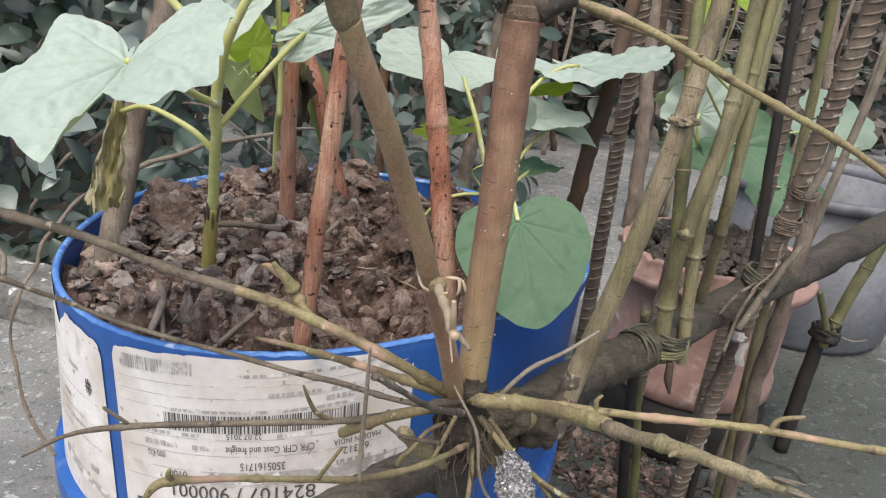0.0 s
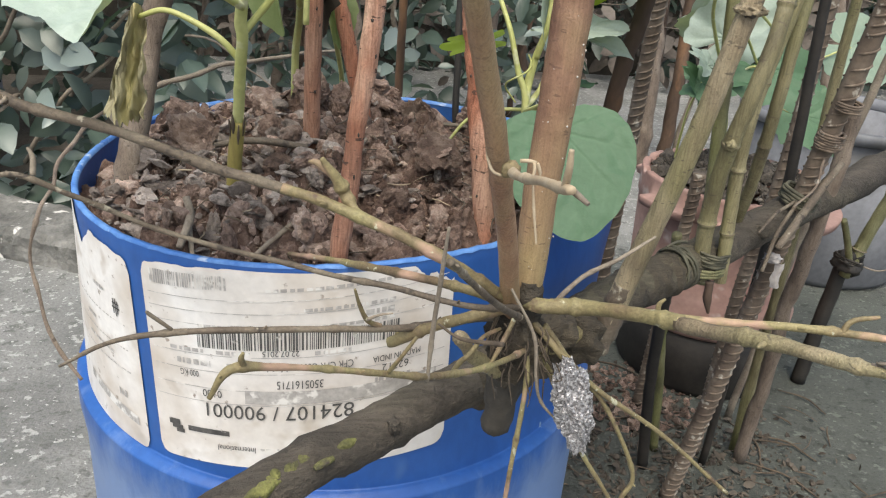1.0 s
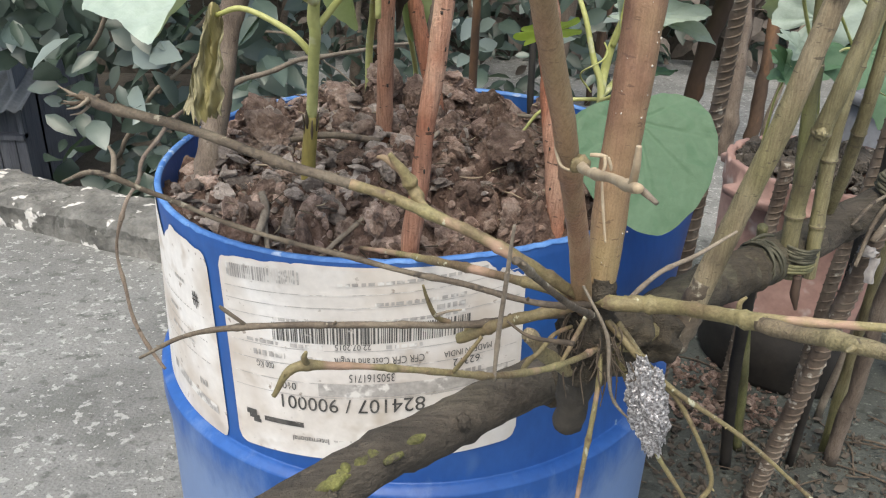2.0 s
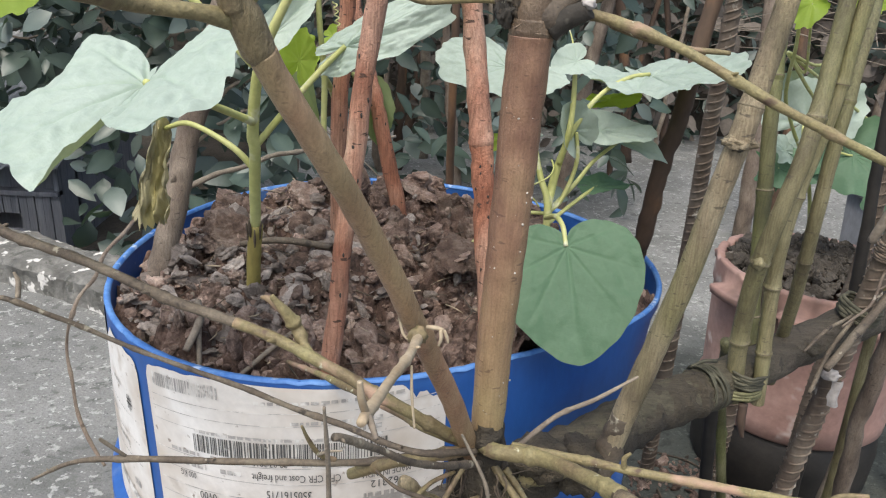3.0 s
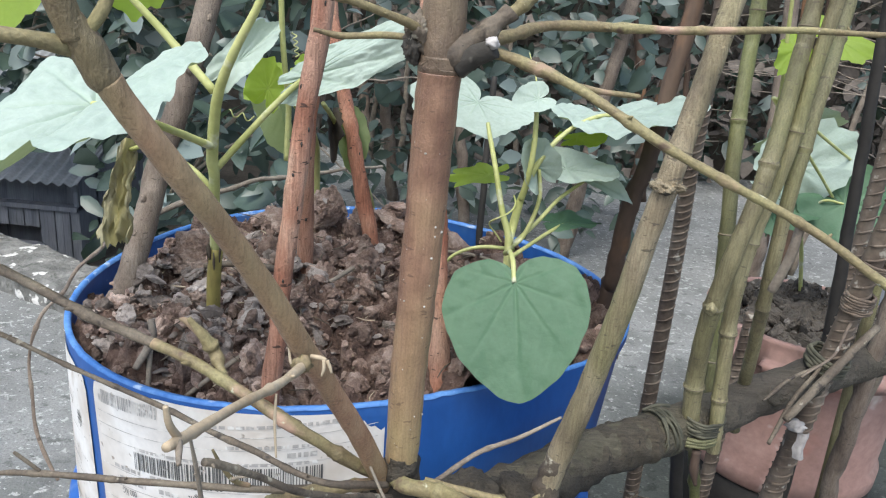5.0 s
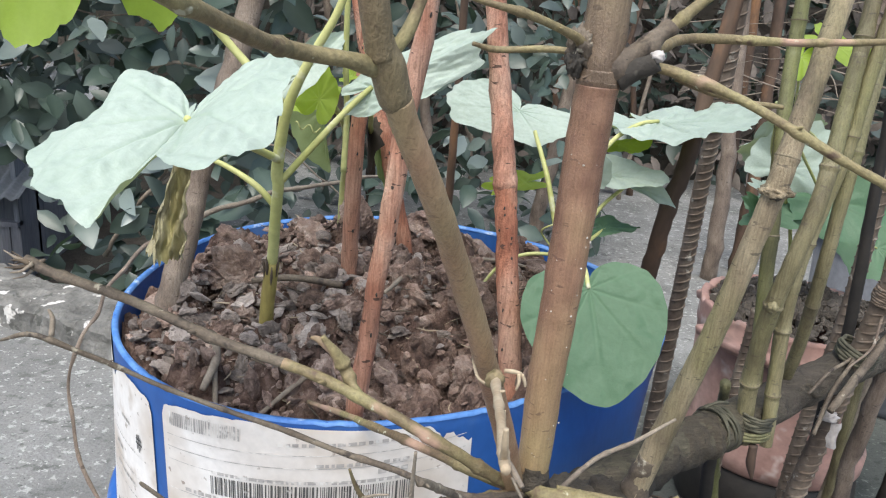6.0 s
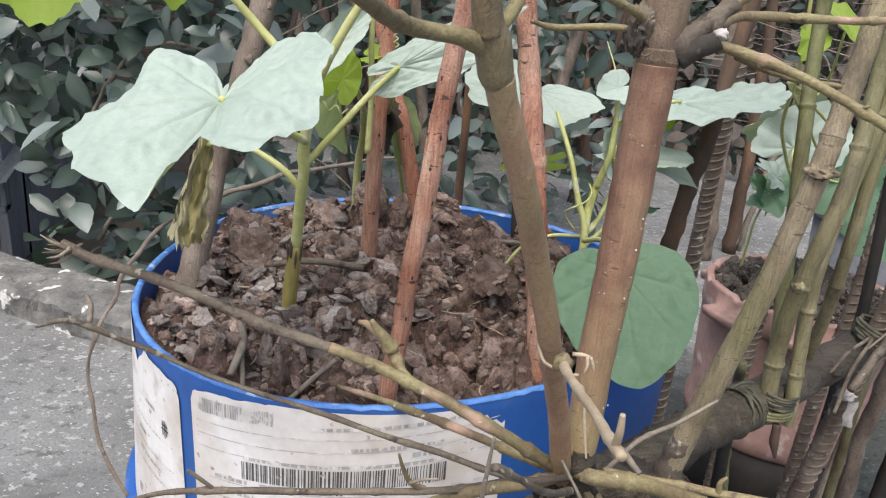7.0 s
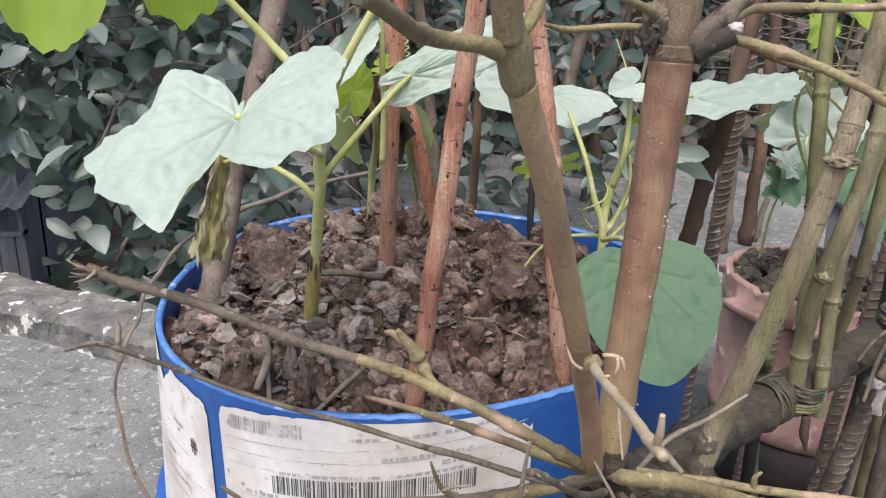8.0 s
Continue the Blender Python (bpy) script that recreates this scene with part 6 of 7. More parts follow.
def near_bush(rng):
    x = rng.uniform(-2.3, -0.30)
    low = -0.35 if x > -0.96 else 0.24
    return Vector((x, kerb_line(x) + 0.30 + 0.75 * rng.random() ** 1.6, rng.uniform(low, 1.5)))


def far_bush(rng):
    x = rng.uniform(-2.2, 4.2)
    return Vector((x, 3.0 + 1.2 * rng.random() ** 1.5, -0.1 + 2.6 * rng.random()))


leafy("shrub", 4000, near_bush, (0.038, 0.125), "dark shrub of dusty grey-green leaves behind the kerb", "shrub", 12)
leafy("hedge", 6500, far_bush, (0.05, 0.15), "dense dark hedge at the back of the terrace", "hedge", 13)
leafy("dead_foliage", 3800, lambda r: Vector((r.uniform(-0.6, 3.6), 2.6 + 1.4 * r.random(), FLOOR + 0.05 + 1.5 * r.random())), (0.05, 0.13), "withered brown foliage hanging in the hedge", "foliage", 16, M_DEADLEAF)
leafy("shrub", 1100, lambda r: Vector((r.uniform(-0.35, 0.75), r.uniform(1.35, 2.3), FLOOR + 0.02 + 1.2 * r.random() ** 0.8)), (0.04, 0.10), "thin leggy shrub behind the drum", "shrub", 14)


# added dark slab, no known wall: keeps the gaps in the hedge dark
def back_wall():
    bm = bmesh.new()
    bmesh.ops.create_cube(bm, size=1.0)
    for v in bm.verts:
        v.co = Vector((1.0 + v.co.x * 12, 4.6 + v.co.y * 0.3, 1.2 + v.co.z * 3.6))
    return tagged(add("wall_north", bm, M_EARTH, smooth=False), "plain dark backing added behind the hedge to fill its gaps", "wall", kind="structure")


back_wall()

rng = random.Random(77)
for k in range(26):
    x, y = rng.uniform(-0.45, 2.6), rng.uniform(1.5, 2.9)
    lean, fat = rng.uniform(-0.25, 0.25), rng.uniform(0.010, 0.028)
    stake("sapling", [(x, y, FLOOR - 0.01, fat), (x + lean * 0.3, y, 0.35, fat * 0.85), (x + lean, y + 0.05, 1.1, fat * 0.65), (x + lean * 1.6, y + 0.1, 1.7, fat * 0.45)], (M_GREYSTAKE, M_DARKSTAKE, M_DRYTWIG)[k % 3], "slender brown shrub stem behind the drum", "stem", "shrub stems", wobble=0.012, seed=200 + k)
for k in range(16):
    x = rng.uniform(-2.0, -0.5)
    y = kerb_line(x) + rng.uniform(0.16, 0.45)
    z = rng.uniform(0.15, 0.9)
    stake("bare_branch", [(x, y + 0.1, z - 0.25, 0.006), (x + 0.2, y, z, 0.005), (x + 0.45, y - 0.02, z + rng.uniform(-0.05, 0.12), 0.003), (x + 0.7, y + 0.05, z + rng.uniform(-0.1, 0.2), 0.0015)], M_DRYTWIG, "bare grey branch in the shrub", "branch", "shrub branches", wobble=0.01, seed=230 + k)
stake("bare_branch", [(-0.262, 0.100, 0.440, 0.0034), (-0.269, 0.100, 0.453, 0.0036), (-0.254, 0.115, 0.469, 0.0036), (-0.207, 0.140, 0.488, 0.0034), (-0.163, 0.170, 0.498, 0.0032), (-0.127, 0.200, 0.501, 0.0030), (-0.077, 0.250, 0.503, 0.0026), (-0.002, 0.320, 0.503, 0.0020)], M_DRYTWIG, "bare grey branch arching behind the drum", "branch", "shrub branches", wobble=0.004, rough=0.25, nodes=(0.06, 0.13, 0.2), swell=0.25, seed=250)


def shed():
    top = thing("shed", (-2.3, 2.4, -0.5), "low grey-blue board shed with a dull corrugated sheet roof", "shed")

    def box(x0, x1, y0, y1, z0, z1):
        bm = bmesh.new()
        bmesh.ops.create_cube(bm, size=1.0)
        for v in bm.verts:
            v.co = Vector((x0 if v.co.x < 0 else x1, y0 if v.co.y < 0 else y1, z0 if v.co.z < 0 else z1))
        return bm

    for k in range(52):
        x = -3.25 + k * 0.0335
        low = -0.36 if -2.02 < x < -1.68 else -0.52
        part("board", box(x, x + 0.0305, 2.245 + 0.004 * (k % 2), 2.262 + 0.004 * (k % 2), low, -0.275), M_SHED, top, smooth=False)
    part("ledge", box(-3.26, -1.50, 2.225, 2.275, -0.275, -0.255), M_SHED, top, smooth=False)
    part("sill", box(-2.04, -1.66, 2.235, 2.27, -0.455, -0.435), M_SHED, top, smooth=False)
    part("back_wall", box(-3.26, -1.50, 2.40, 2.42, -0.52, -0.02), M_SHED, top, "boards deep under the roof", smooth=False)
    part("side_wall", box(-1.52, -1.50, 2.245, 3.1, -0.52, 0.10), M_SHED, top, smooth=False)
    bm = bmesh.new()
    rows = []
    for k in range(260):
        x = -3.4 + k * 0.0076
        zz = 0.0075 * math.sin(k * 0.98)
        rows.append([bm.verts.new((x, y, z + zz)) for y, z in ((2.12, -0.128), (2.12, -0.12), (3.2, 0.27))])
    for a, b in zip(rows, rows[1:]):
        for q in range(2):
            bm.faces.new((a[q], b[q], b[q + 1], a[q + 1]))
    part("roof", bm, M_TIN, top)
    return top


shed()

# ---- dry vine beside the drum ----
stake("dry_vine", [(-0.262, 0.10, 0.470, 0.0018), (-0.289, 0.03, 0.452, 0.0023), (-0.296, -0.04, 0.434, 0.0021), (-0.290, -0.115, 0.418, 0.0018), (-0.301, -0.125, 0.378, 0.0015), (-0.297, -0.142, 0.345, 0.0016), (-0.284, -0.156, 0.312, 0.0019), (-0.269, -0.167, 0.286, 0.0020), (-0.252, -0.176, 0.266, 0.0014)], M_GREYSTAKE, "dry grey vine trailing over the drum's side", "vine", wobble=0.006, rough=0.3, nodes=(0.05, 0.11, 0.18, 0.24, 0.30), swell=0.5, seed=61)

# dark scars on the peeled stakes
scar_rng = random.Random(5)
for name in ("wooden_stake", "wooden_stake.001", "wooden_stake.002", "wooden_stake.003"):
    ob = bpy.data.objects[name]
    ps = [v for v in ob.data.vertices if 0.46 < v.co.z < 0.76 and v.normal.y < -0.3]
    for k in range(9):
        v = scar_rng.choice(ps)
        bm = bmesh.new()
        blob(bm, (0, 0, 0), 0.0011, scar_rng, 0.8, 1, 0.4)
        for w in bm.verts:
            w.co = Vector((w.co.x, w.co.y * 0.6, w.co.z * scar_rng.uniform(1.8, 2.2))) + v.co
        part("scar", bm, M_BLACK, ob)
grey = bpy.data.objects["wooden_stake.004"]
ps = [v for v in grey.data.vertices if 0.45 < v.co.z < 0.76 and v.normal.y < -0.2]
for k in range(7):
    v = scar_rng.choice(ps)
    part("knot", burl(v.co - v.normal * 0.001, scar_rng.uniform(0.0022, 0.0042), 0.6, 90 + k, 1.3, 3), M_GREYSTAKE, grey, "small rough knot")

# ---- lashings, rag, foil ----


def loop(c, axis, r, thick, turns, seed, flat=0.6):
    a = Vector(axis).normalized()
    u = a.orthogonal().normalized()
    w = a.cross(u)
    rng = random.Random(seed)
    n = turns * 16
    pts = [(*(Vector(c) + a * (k / n - 0.5) * thick * 3.2 * turns * 0.5 + (u * math.cos(k * math.pi / 8) + w * math.sin(k * math.pi / 8) * flat) * r * (1 + rng.uniform(-0.09, 0.06))), thick) for k in range(n + 1)]
    return tube(pts, 2, 7)


tie = thing("lashing", (0.370, -0.165, 0.392), "dull twine lashing round the bamboo and the rail", "rope")
part("coil", loop((0.3705, -0.1650, 0.3985), (0.16, 0.05, 1), 0.0238, 0.0015, 6, 1, 0.62), M_TIE, tie)
part("coil", loop((0.3705, -0.1645, 0.3845), (0.02, 0.1, 1), 0.0248, 0.0019, 3, 4, 0.62), M_GREENBAMBOO, tie, "split green cane strip")
part("coil", loop((0.331, -0.1705, 0.3885), (0.80, 0.57, 0.16), 0.0226, 0.0015, 4, 2, 1.0), M_TIE, tie)
part("coil", loop((0.320, -0.1775, 0.3875), (0.86, 0.46, -0.14), 0.0228, 0.0012, 2, 5, 1.0), M_TIE, tie)
part("loose_end", tube([(0.3325, -0.178, 0.4215, 0.0018), (0.318, -0.186, 0.4250, 0.0016), (0.305, -0.190, 0.4205, 0.0010)], 8, 6, 0.002), M_TIE, tie)
part("bark_strip", tube([(0.362, -0.187, 0.380, 0.0045), (0.363, -0.189, 0.362, 0.0048), (0.367, -0.190, 0.345, 0.0016)], 8, 8, 0.002, 0.3, seed=4), M_DARKSTAKE, tie, "split brown bark strip")
tie3 = thing("lashing", (0.897, 0.275, 0.185), "dark twine bound round the charred post and the canes", "rope")
part("knot", burl((0.897, 0.272, 0.187), 0.0235, 0.22, 14, 0.9, 4), M_BLACK, tie3)
part("coil", loop((0.897, 0.273, 0.19), (0.3, 0, 1), 0.026, 0.0022, 3, 7, 0.9), M_BARK, tie3)
part("loose_end", tube([(0.915, 0.255, 0.185, 0.002), (0.94, 0.25, 0.18, 0.0015), (0.965, 0.25, 0.183, 0.001)], 6, 6, 0.002), M_DRYTWIG, tie3)
tie2 = thing("lashing", (0.51, -0.07, 0.44), "twine lashing where the steel bar meets the rail", "rope")
part("coil", loop((0.513, -0.078, 0.435), (0.25, -0.2, 1), 0.020, 0.0022, 5, 3, 1.0), M_TIE, tie2)
part("loose_end", tube([(0.505, -0.09, 0.44, 0.002), (0.47, -0.12, 0.405, 0.0024), (0.44, -0.15, 0.375, 0.002)], 8, 8, 0.004, 0.25), M_DARKTWIG, tie2)
part("loose_end", tube([(0.50, -0.09, 0.435, 0.0016), (0.45, -0.13, 0.425, 0.002), (0.43, -0.145, 0.418, 0.0012)], 8, 8, 0.004, 0.25), M_DARKTWIG, tie2)


wire = thing("wire_coil", (0.522, -0.088, 0.50), "rusty wire wound round the leaning steel bar", "wire")
part("coil", loop((0.5225, -0.088, 0.505), (0.07, -0.12, 1), 0.0135, 0.0017, 7, 31, 1.0), M_REBAR, wire)
part("coil", loop((0.527, -0.097, 0.545), (0.07, -0.12, 1), 0.0130, 0.0015, 4, 32, 1.0), M_REBAR, wire)
part("loose_end", tube([(0.518, -0.095, 0.485, 0.0016), (0.49, -0.13, 0.465, 0.0014), (0.455, -0.155, 0.452, 0.0010)], 8, 6, 0.003), M_REBAR, wire)
stake("broken_cane", [(0.555, -0.075, 0.475, 0.0042), (0.50, -0.115, 0.437, 0.0046), (0.452, -0.150, 0.402, 0.0038)], M_DARKTWIG, "broken dark cane jammed against the rail", "stick", FENCE, wobble=0.002, seed=85)


def rag():
    top = thing("rag", (0.50, -0.085, 0.352), "scrap of pale rag knotted round the steel bar", "rag")
    part("knot", burl((0.494, -0.088, 0.362), 0.0085, 0.6, 9, 0.6, 3), M_RAG, top)
    bm = bmesh.new()
    g = [[bm.verts.new((0.501 + 0.012 * (i / 4 - 0.5) + 0.0012 * math.sin(j * 1.3), -0.093 - 0.006 * math.sin(math.pi * i / 4) + 0.001 * math.sin(j * 2.1 + i), 0.358 - 0.032 * j / 6)) for i in range(5)] for j in range(7)]
    for j in range(6):
        for i in range(4):
            bm.faces.new((g[j][i], g[j][i + 1], g[j + 1][i + 1], g[j + 1][i]))
    part("tail", bm, M_RAG, top)


rag()


def foil():
    bm = bmesh.new()
    bmesh.ops.create_icosphere(bm, subdivisions=5, radius=1.0)
    a = Vector((0.145 - 0.122, 0.0, 0.36 - 0.44)).normalized()
    u = Vector((0, 1, 0))
    w = a.cross(u)
    for v in bm.verts:
        d = v.co.normalized()
        k = 1 + 0.35 * noise.noise(d * 3) + 0.25 * abs(noise.noise(d * 9)) + 0.12 * noise.noise(d * 22)
        v.co = Vector((0.136, -0.428, 0.409)) + (a * d.z * 0.033 + u * d.y * 0.008 + w * d.x * 0.0115 * (1 - 0.15 * d.z)) * k
    return tagged(add("crumpled_foil", bm, M_FOIL, smooth=False), "crumpled grey-silver mesh scrap hanging on a twig", "foil")


foil()

# ---- sticks, legs and shoots along the fence ----
stake("fence_pole", [(0.510, 0.10, FLOOR, 0.0072), (0.486, 0.09, 0.08, 0.0070), (0.452, 0.06, 0.213, 0.0068), (0.405, -0.02, 0.36, 0.0064)], M_GREENBAMBOO, "thin greenish pole below the rail", "pole", FENCE, nodes=(0.1, 0.25), seed=71)
stake("fence_pole", [(0.475, 0.06, FLOOR, 0.0085), (0.435, 0.02, 0.12, 0.0080), (0.375, -0.075, 0.36, 0.0075)], M_BLACK, "blackened pole below the rail", "pole", FENCE, seed=72)
stake("fence_pole", [(0.640, 0.063, FLOOR, 0.0100), (0.605, 0.01, 0.22, 0.0100), (0.590, -0.025, 0.40, 0.0096), (0.588, -0.03, 0.526, 0.0090)], M_GREYSTAKE, "pale mossy crooked stake beside the rail", "stake", FENCE, wobble=0.004, rough=0.35, seed=73)
stake("fence_pole", [(0.878, 0.28, FLOOR, 0.0135), (0.886, 0.28, 0.06, 0.0135), (0.897, 0.28, 0.20, 0.0125)], M_BLACK, "charred dark post on the terrace", "post", FENCE, seed=74)
stake("bamboo_pole", [(0.893, 0.266, 0.16, 0.010), (0.915, 0.26, 0.27, 0.0105), (0.945, 0.255, 0.38, 0.010), (1.0, 0.25, 0.60, 0.009), (1.05, 0.24, 0.85, 0.008)], M_GREENBAMBOO, "green bamboo pole tied to the dark post", "bamboo pole", FENCE, nodes=(0.05, 0.16, 0.3), seed=75)
stake("fence_pole", [(0.900, 0.262, 0.17, 0.006), (0.870, 0.255, 0.23, 0.0058), (0.845, 0.25, 0.275, 0.005)], M_GREENBAMBOO, "short green cane stub tied to the dark post", "stick", FENCE, seed=82)
stake("fence_pole", [(0.575, 0.06, FLOOR, 0.0060), (0.555, 0.02, 0.30, 0.006), (0.547, 0.0, 0.442, 0.0068), (0.536, 0.0, 0.60, 0.0064), (0.526, 0.0, 0.745, 0.006), (0.515, 0.0, 0.95, 0.005)], M_BLACK, "thin black stick among the fence poles", "stick", FENCE, wobble=0.003, seed=76)
stake("fence_pole", [(0.645, 0.09, FLOOR, 0.0072), (0.62, 0.06, 0.40, 0.007), (0.61, 0.05, 0.55, 0.0066), (0.59, 0.03, 0.75, 0.006), (0.57, 0.01, 0.95, 0.005)], M_BAMBOO, "grey cane leaning among the fence poles", "stick", FENCE, nodes=(0.1, 0.24), seed=79)
stake("fence_pole", [(0.675, 0.17, FLOOR, 0.0062), (0.70, 0.15, 0.28, 0.006), (0.72, 0.12, 0.50, 0.006), (0.74, 0.10, 0.75, 0.005), (0.76, 0.08, 0.95, 0.005)], M_DRYTWIG, "dry stick standing by the fence", "stick", FENCE, wobble=0.004, seed=80)
stake("broken_twig", [(0.288, -0.452, 0.676, 0.0022), (0.287, -0.451, 0.660, 0.0025), (0.284, -0.446, 0.640, 0.0022)], M_DRYTWIG, "pale broken stub on the twig", "twig", seed=81)


# dry bits lying on the soil
rng = random.Random(31)
stake("dry_twig", [(-0.132, -0.085, 0.478, 0.0026), (-0.105, -0.083, 0.482, 0.0034), (-0.075, -0.076, 0.480, 0.0036), (-0.044, -0.070, 0.474, 0.0034)], M_DARKTWIG, "brown dry stick lying across the soil", "twig", "twigs on the soil", wobble=0.002, seed=321)
for k, (x0, y0, x1, y1) in enumerate(((-0.145, -0.19, -0.138, -0.225), (0.03, -0.02, 0.0, -0.10), (0.10, 0.05, 0.17, 0.06), (-0.04, -0.2, -0.10, -0.235), (-0.18, -0.10, -0.155, -0.13), (0.13, -0.10, 0.20, -0.06))):
    z0, z1 = soil_height(x0, y0) + 0.010, soil_height(x1, y1) + 0.010
    stake("dry_twig", [(x0, y0, z0, 0.0022), ((x0 + x1) / 2, (y0 + y1) / 2 + 0.002, (z0 + z1) / 2 + 0.002, 0.0024), (x1, y1, z1, 0.0020)], M_DRYTWIG, "dry pale twig lying on the soil", "twig", "twigs on the soil", wobble=0.002, seed=300 + k)
stake("dry_twig", [(-0.146, -0.187, 0.462, 0.003), (-0.142, -0.198, 0.448, 0.0038), (-0.150, -0.218, 0.428, 0.003)], M_DRYTWIG, "pale bent root sticking out of the soil", "twig", "twigs on the soil", wobble=0.001, seed=320)
part("bud_twig", tube([(-0.0100, -0.4000, 0.5340, 0.0030), (-0.0188, -0.3884, 0.5424, 0.0034), (-0.0236, -0.3898, 0.5524, 0.0036), (-0.0297, -0.3911, 0.5612, 0.0032), (-0.0333, -0.3921, 0.5675, 0.0016)], 12, 10, 0.0012, 0.45, (0.012, 0.024), 0.25, 9), M_TWIG, BRANCH, "short green budding shoot")
part("bud", tube([(-0.0268, -0.3904, 0.5562, 0.0020), (-0.0357, -0.3881, 0.5632, 0.0022), (-0.0414, -0.3863, 0.5635, 0.0010)], 6, 8, 0.0008, 0.3, seed=15), M_TWIG, BRANCH)
part("bud_twig", tube([(-0.2085, -0.3545, 0.5395, 0.0019), (-0.2080, -0.3520, 0.5500, 0.0017), (-0.2110, -0.3500, 0.5560, 0.0009)], 6, 7, 0.0, 0.1, seed=10), M_DRYTWIG, BRANCH)
part("bark_strip", tube([(0.0330, -0.4950, 0.6450, 0.0003), (0.0372, -0.4890, 0.6350, 0.0007), (0.0425, -0.4810, 0.6200, 0.0008), (0.0468, -0.4745, 0.6060, 0.0008), (0.0480, -0.4745, 0.5980, 0.0008), (0.0500, -0.4790, 0.5925, 0.0008), (0.0535, -0.4850, 0.5920, 0.0008)], 8, 6, 0.0005), M_STRAW, BRANCH, "loose pale strip of bark")
part("frayed_end", tube([(0.0615, -0.4870, 0.6005, 0.0010), (0.0660, -0.4880, 0.6007, 0.0011), (0.0695, -0.4890, 0.6003, 0.0007)], 4, 6, 0.0, 0.2, seed=11), M_STRAW, BRANCH, "frayed pale bark end")
part("frayed_end", tube([(0.0682, -0.4890, 0.6003, 0.0009), (0.0685, -0.4900, 0.5960, 0.0009), (0.0675, -0.4900, 0.5920, 0.0006)], 4, 6, 0.0, 0.2, seed=12), M_STRAW, BRANCH)
part("frayed_end", tube([(0.0698, -0.4890, 0.6001, 0.0008), (0.0715, -0.4890, 0.5960, 0.0008), (0.0720, -0.4890, 0.5935, 0.0005)], 4, 6, 0.0, 0.2, seed=13), M_STRAW, BRANCH)

# pale pores on the big stem
rng = random.Random(8)
for k in range(44):
    z = 0.50 + 0.25 * rng.random()
    a = rng.uniform(-2.6, -0.3)
    x0 = 0.1025 + 0.0055 * (z - 0.5) / 0.23
    bm = bmesh.new()
    c = Vector((x0 + 0.0112 * math.cos(a), -0.3985 + 0.0112 * math.sin(a), z))
    blob(bm, c, 0.0008 * rng.random() ** 2 + 0.0003, rng, 0.7, 1, 0.3)
    part("pore", bm, M_WART, BRANCH)

# ---- seedlings in the terracotta pot and pale leaves beyond ----
POTPLANT = thing("pot_seedling", (0.62, 0.46, 0.29), "spindly leafy seedling growing in the terracotta pot", "plant")
stalk([(0.615, 0.44, 0.27, 0.003), (0.60, 0.40, 0.40, 0.0026), (0.60, 0.37, 0.47, 0.002)], POTPLANT, "stem")
part("leaf", leaf((0.60, 0.37, 0.47), (0.66, 0.33, 0.48), (0, -0.7, 0.6), 0.085, "lobed", 0, 0.08, 0, 0.1, 0.05, 51), M_HEART, POTPLANT)
part("leaf", leaf((0.60, 0.38, 0.46), (0.56, 0.35, 0.50), (0, -0.7, 0.6), 0.06, "lobed", 0, 0.08, 0, 0.1, 0.05, 52), M_HEART, POTPLANT)
part("leaf", leaf((0.60, 0.36, 0.50), (0.55, 0.33, 0.53), (0, -0.7, 0.6), 0.05, "lobed", 0, 0.08, 0, 0.1, 0.05, 53), M_LEAF, POTPLANT)
BACKVINE = thing("squash_vine", (0.71, 0.43, 0.31), "squash vine with broad pale leaves climbing the fence", "plant")
stalk([(0.71, 0.43, 0.30, 0.004), (0.66, 0.39, 0.45, 0.0038), (0.56, 0.30, 0.58, 0.0034), (0.52, 0.22, 0.68, 0.003), (0.50, 0.2, 0.80, 0.003)], BACKVINE, "stem")
part("burl", burl((0.2545, -0.3280, 0.6610), 0.0088, 0.42, 12, 0.55), M_OLDPOLE, bpy.data.objects["bamboo_pole"], "rough swollen joint")
part("hollow", burl((0.2530, -0.3345, 0.6590), 0.0034, 0.5, 13, 0.7, 3), M_BARK, bpy.data.objects["bamboo_pole"], "dark hollow in the joint")
for k, (p, q, n, w, mt) in enumerate((((0.683, 0.533, 0.575), (0.705, 0.602, 0.511), (-0.125, -0.935, 0.332), 0.150, M_LEAF), ((0.64, 0.40, 0.54), (0.70, 0.36, 0.60), (0.0, -0.9, 0.5), 0.13, M_LEAF), ((0.70, 0.35, 0.50), (0.78, 0.30, 0.47), (0.0, -0.9, 0.5), 0.13, M_HEART), ((0.52, 0.2, 0.725), (0.495, 0.17, 0.700), (0.1, -0.7, 0.6), 0.042, M_LIME), ((0.56, 0.2, 0.745), (0.60, 0.16, 0.725), (0.1, -0.7, 0.6), 0.055, M_LIME), ((0.86, 0.45, 0.40), (0.93, 0.40, 0.36), (0, -0.8, 0.6), 0.14, M_HEART), ((0.95, 0.5, 0.52), (1.03, 0.45, 0.50), (0, -0.8, 0.6), 0.15, M_DUSKLEAF))):
    part("leaf", leaf(p, q, n, w, "squash", 0, 0.08, 0.05, 0.1, 0.04, 60 + k), mt, BACKVINE)
    stalk([(0.66 if k < 3 else 0.52, 0.40 if k < 3 else 0.24, 0.45 if k < 3 else 0.66, 0.003), tuple((np.array((*p, 0.0025)) * 0.6 + np.array((0.62, 0.36, 0.5, 0.0025)) * 0.4)), (*p, 0.002)], BACKVINE)


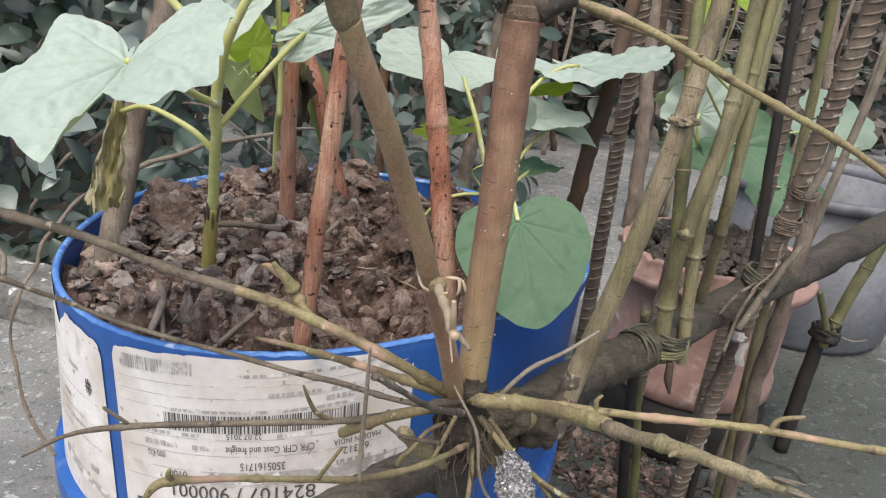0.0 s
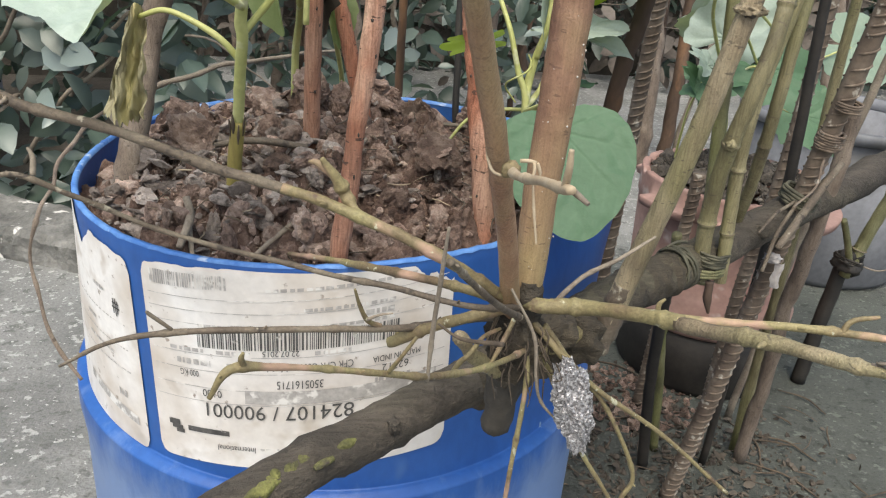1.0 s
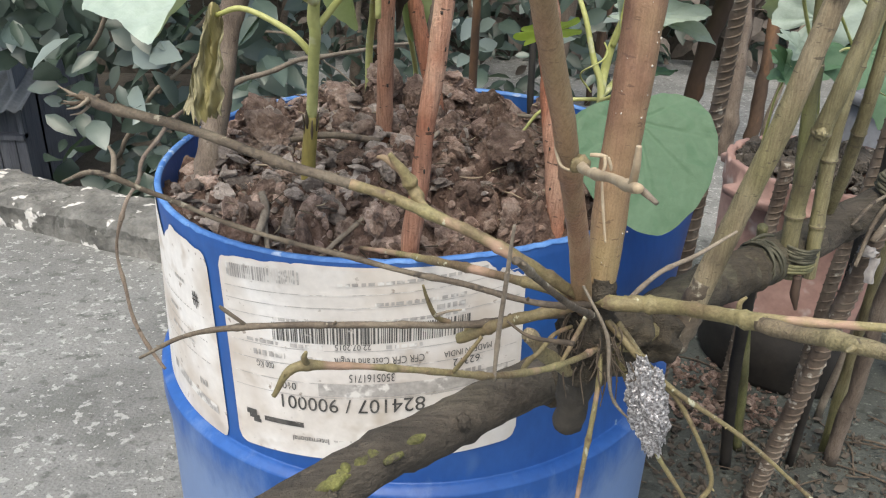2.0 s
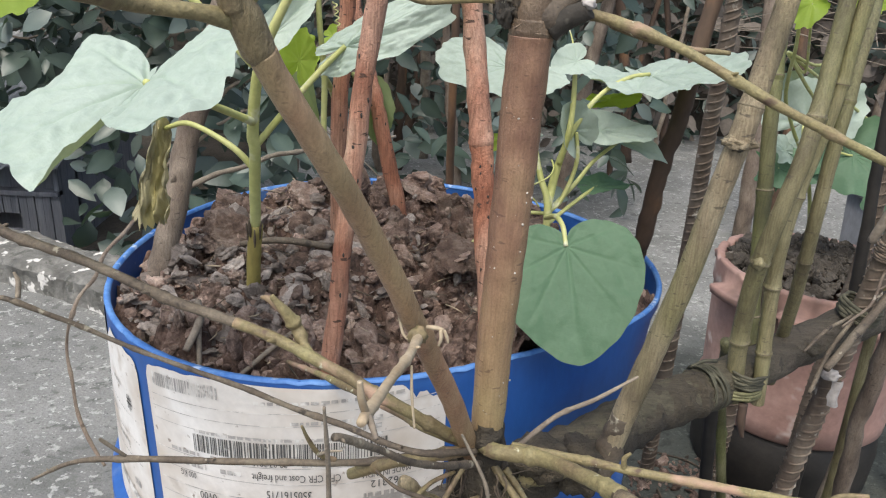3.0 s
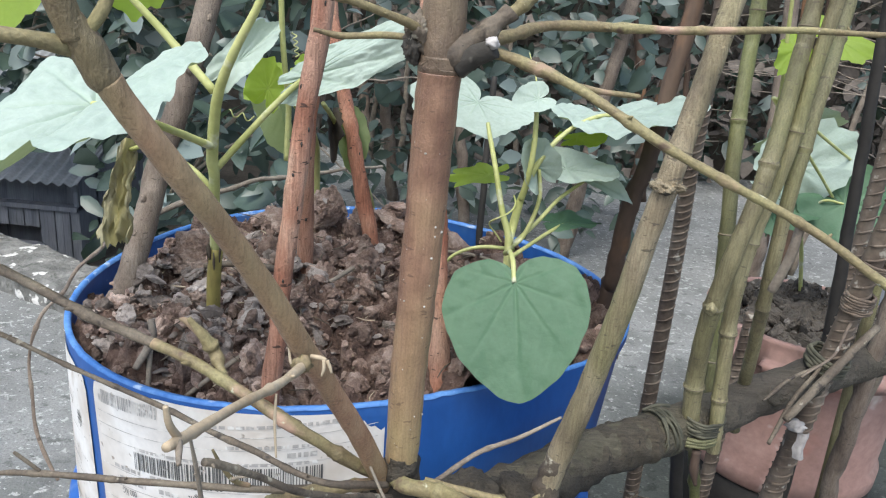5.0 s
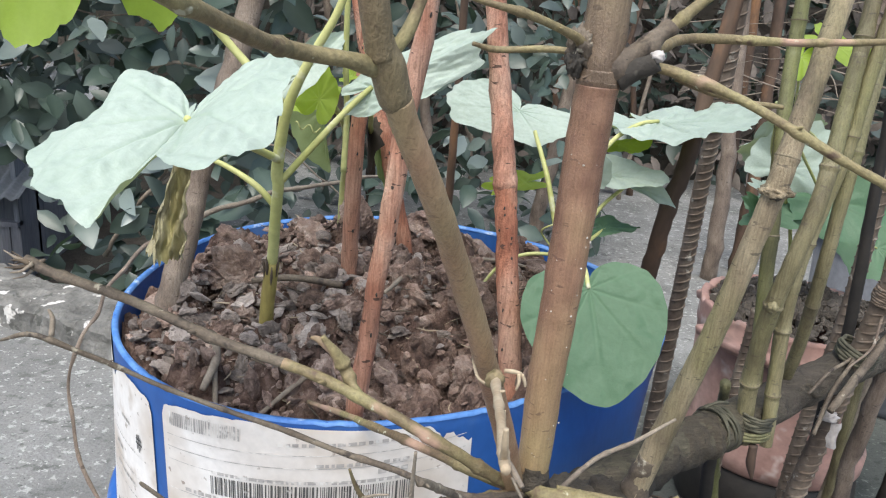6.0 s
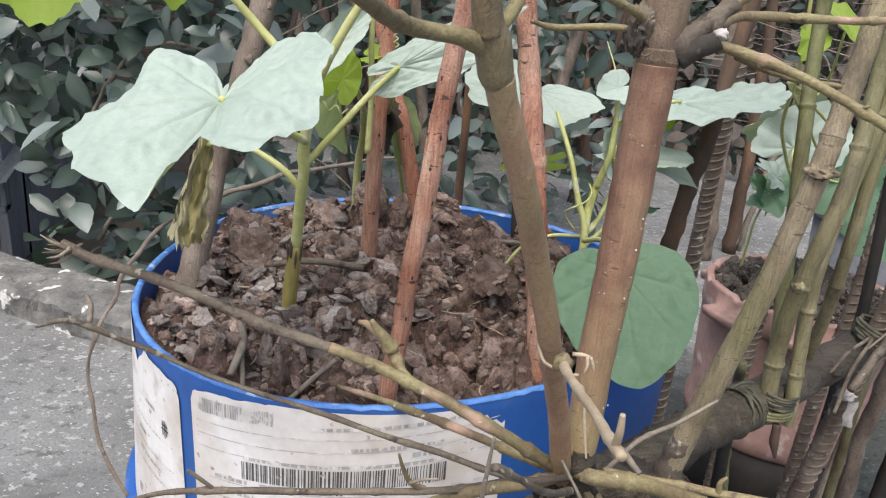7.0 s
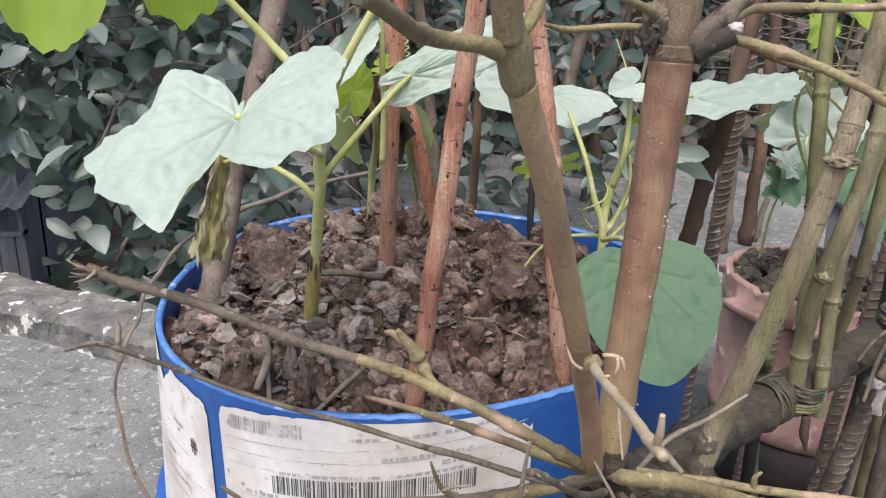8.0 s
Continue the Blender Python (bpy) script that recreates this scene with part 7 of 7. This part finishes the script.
def tub():
    top = thing("plastic_tub", (1.25, 0.85, FLOOR), "grey plastic tub standing on the terrace", "tub")
    n = 56
    for name, prof in (("body", [(0.001, 0.0), (0.20, 0.0), (0.215, 0.02), (0.235, 0.362), (0.226, 0.362), (0.218, 0.28), (0.001, 0.27)]), ("rim", [(0.232, 0.360), (0.248, 0.365), (0.250, 0.378), (0.247, 0.390), (0.236, 0.390), (0.2265, 0.364), (0.232, 0.360)])):
        bm = bmesh.new()
        rows = [[bm.verts.new((1.25 + r * math.cos(2 * math.pi * k / n), 0.85 + r * math.sin(2 * math.pi * k / n), FLOOR + z)) for k in range(n)] for r, z in prof]
        for a, b in zip(rows, rows[1:]):
            for k in range(n):
                bm.faces.new((a[k], a[(k + 1) % n], b[(k + 1) % n], b[k]))
        part(name, bm, M_GREY, top)


tub()

# litter under the fence
leafy("leaf_litter", 700, lambda r: Vector((r.gauss(0.50, 0.16), r.gauss(-0.02, 0.13), FLOOR + 0.003 + 0.006 * r.random())), (0.005, 0.020), "dead leaves and crumbs littering the floor under the fence", "litter", 15, M_LITTER)
for k in range(12):
    x, y, a = rng.uniform(0.38, 1.0), rng.uniform(-0.2, 0.3), rng.uniform(0, 3.1)
    l = rng.uniform(0.03, 0.09)
    stake("dry_twig", [(x, y, FLOOR + 0.004, 0.0012), (x + l * math.cos(a), y + l * math.sin(a), FLOOR + 0.006, 0.0017), (x + 2 * l * math.cos(a + 0.3), y + 2 * l * math.sin(a + 0.3), FLOOR + 0.004, 0.0009)], M_FIBRE, "dark twig lying on the terrace floor", "twig", "twigs on the floor", wobble=0.003, seed=340 + k)


# ---- fibres and flakes on the soil ----


def scatter_bits(name, count, place, length, thick, material, label, category, seed):
    """Many short crooked fibres, joined."""
    rng = random.Random(seed)
    bm = bmesh.new()
    for k in range(count):
        c = place(rng)
        a, l, e = rng.uniform(0, 6.28), rng.uniform(*length), rng.uniform(-0.25, 0.35)
        d = Vector((math.cos(a), math.sin(a), e)).normalized()
        w = Vector((rng.gauss(0, 1), rng.gauss(0, 1), rng.gauss(0, 0.4))) * l * 0.10
        t = rng.uniform(*thick)
        tube([(*(c - d * l * 0.5), t * 0.6), (*(c + w), t), (*(c + d * l * 0.5), t * 0.5)], 4, 5, bm=bm)
    return tagged(add(name, bm, material), label, category, kind="stuff")


def on_soil(r):
    q, a = 0.25 * math.sqrt(r.random()), r.uniform(0, 6.28)
    x, y = q * math.cos(a), q * math.sin(a)
    return Vector((x, y, soil_height(x, y) + 0.008))


scatter_bits("straw_bits", 190, on_soil, (0.006, 0.028), (0.0003, 0.0010), M_STRAW, "short pale straw fibres scattered on the soil", "straw", 91)
scatter_bits("root_fibres", 150, on_soil, (0.012, 0.045), (0.0004, 0.0011), M_FIBRE, "thin dark root fibres in the soil", "roots", 92)
scatter_bits("dead_twigs", 60, lambda r: Vector((r.gauss(1.25, 0.28), r.gauss(1.75, 0.25), r.gauss(0.62, 0.12))), (0.10, 0.34), (0.0010, 0.0026), M_DRYTWIG, "tangle of pale dead twigs behind the fence", "brush", 93)
scatter_bits("floor_twigs", 120, lambda r: Vector((r.gauss(0.52, 0.15), r.gauss(-0.02, 0.14), FLOOR + 0.008)), (0.02, 0.07), (0.0008, 0.002), M_FIBRE, "dark broken twigs and roots under the fence", "twigs", 94)

clods("spilled_soil", (0.52, 0.24), 0.12, lambda x, y: FLOOR + 0.001, 420, (0.003, 0.012), M_SOIL, "brown clay crumbs spilled on the floor beside the pot", 22, lambda a: 0.12, 0.6)
clods("spilled_compost", (0.56, 0.02), 0.20, lambda x, y: FLOOR + 0.001, 700, (0.002, 0.007), M_LITTER, "dark damp crumbs scattered on the floor under the fence", 21, lambda a: 0.20)
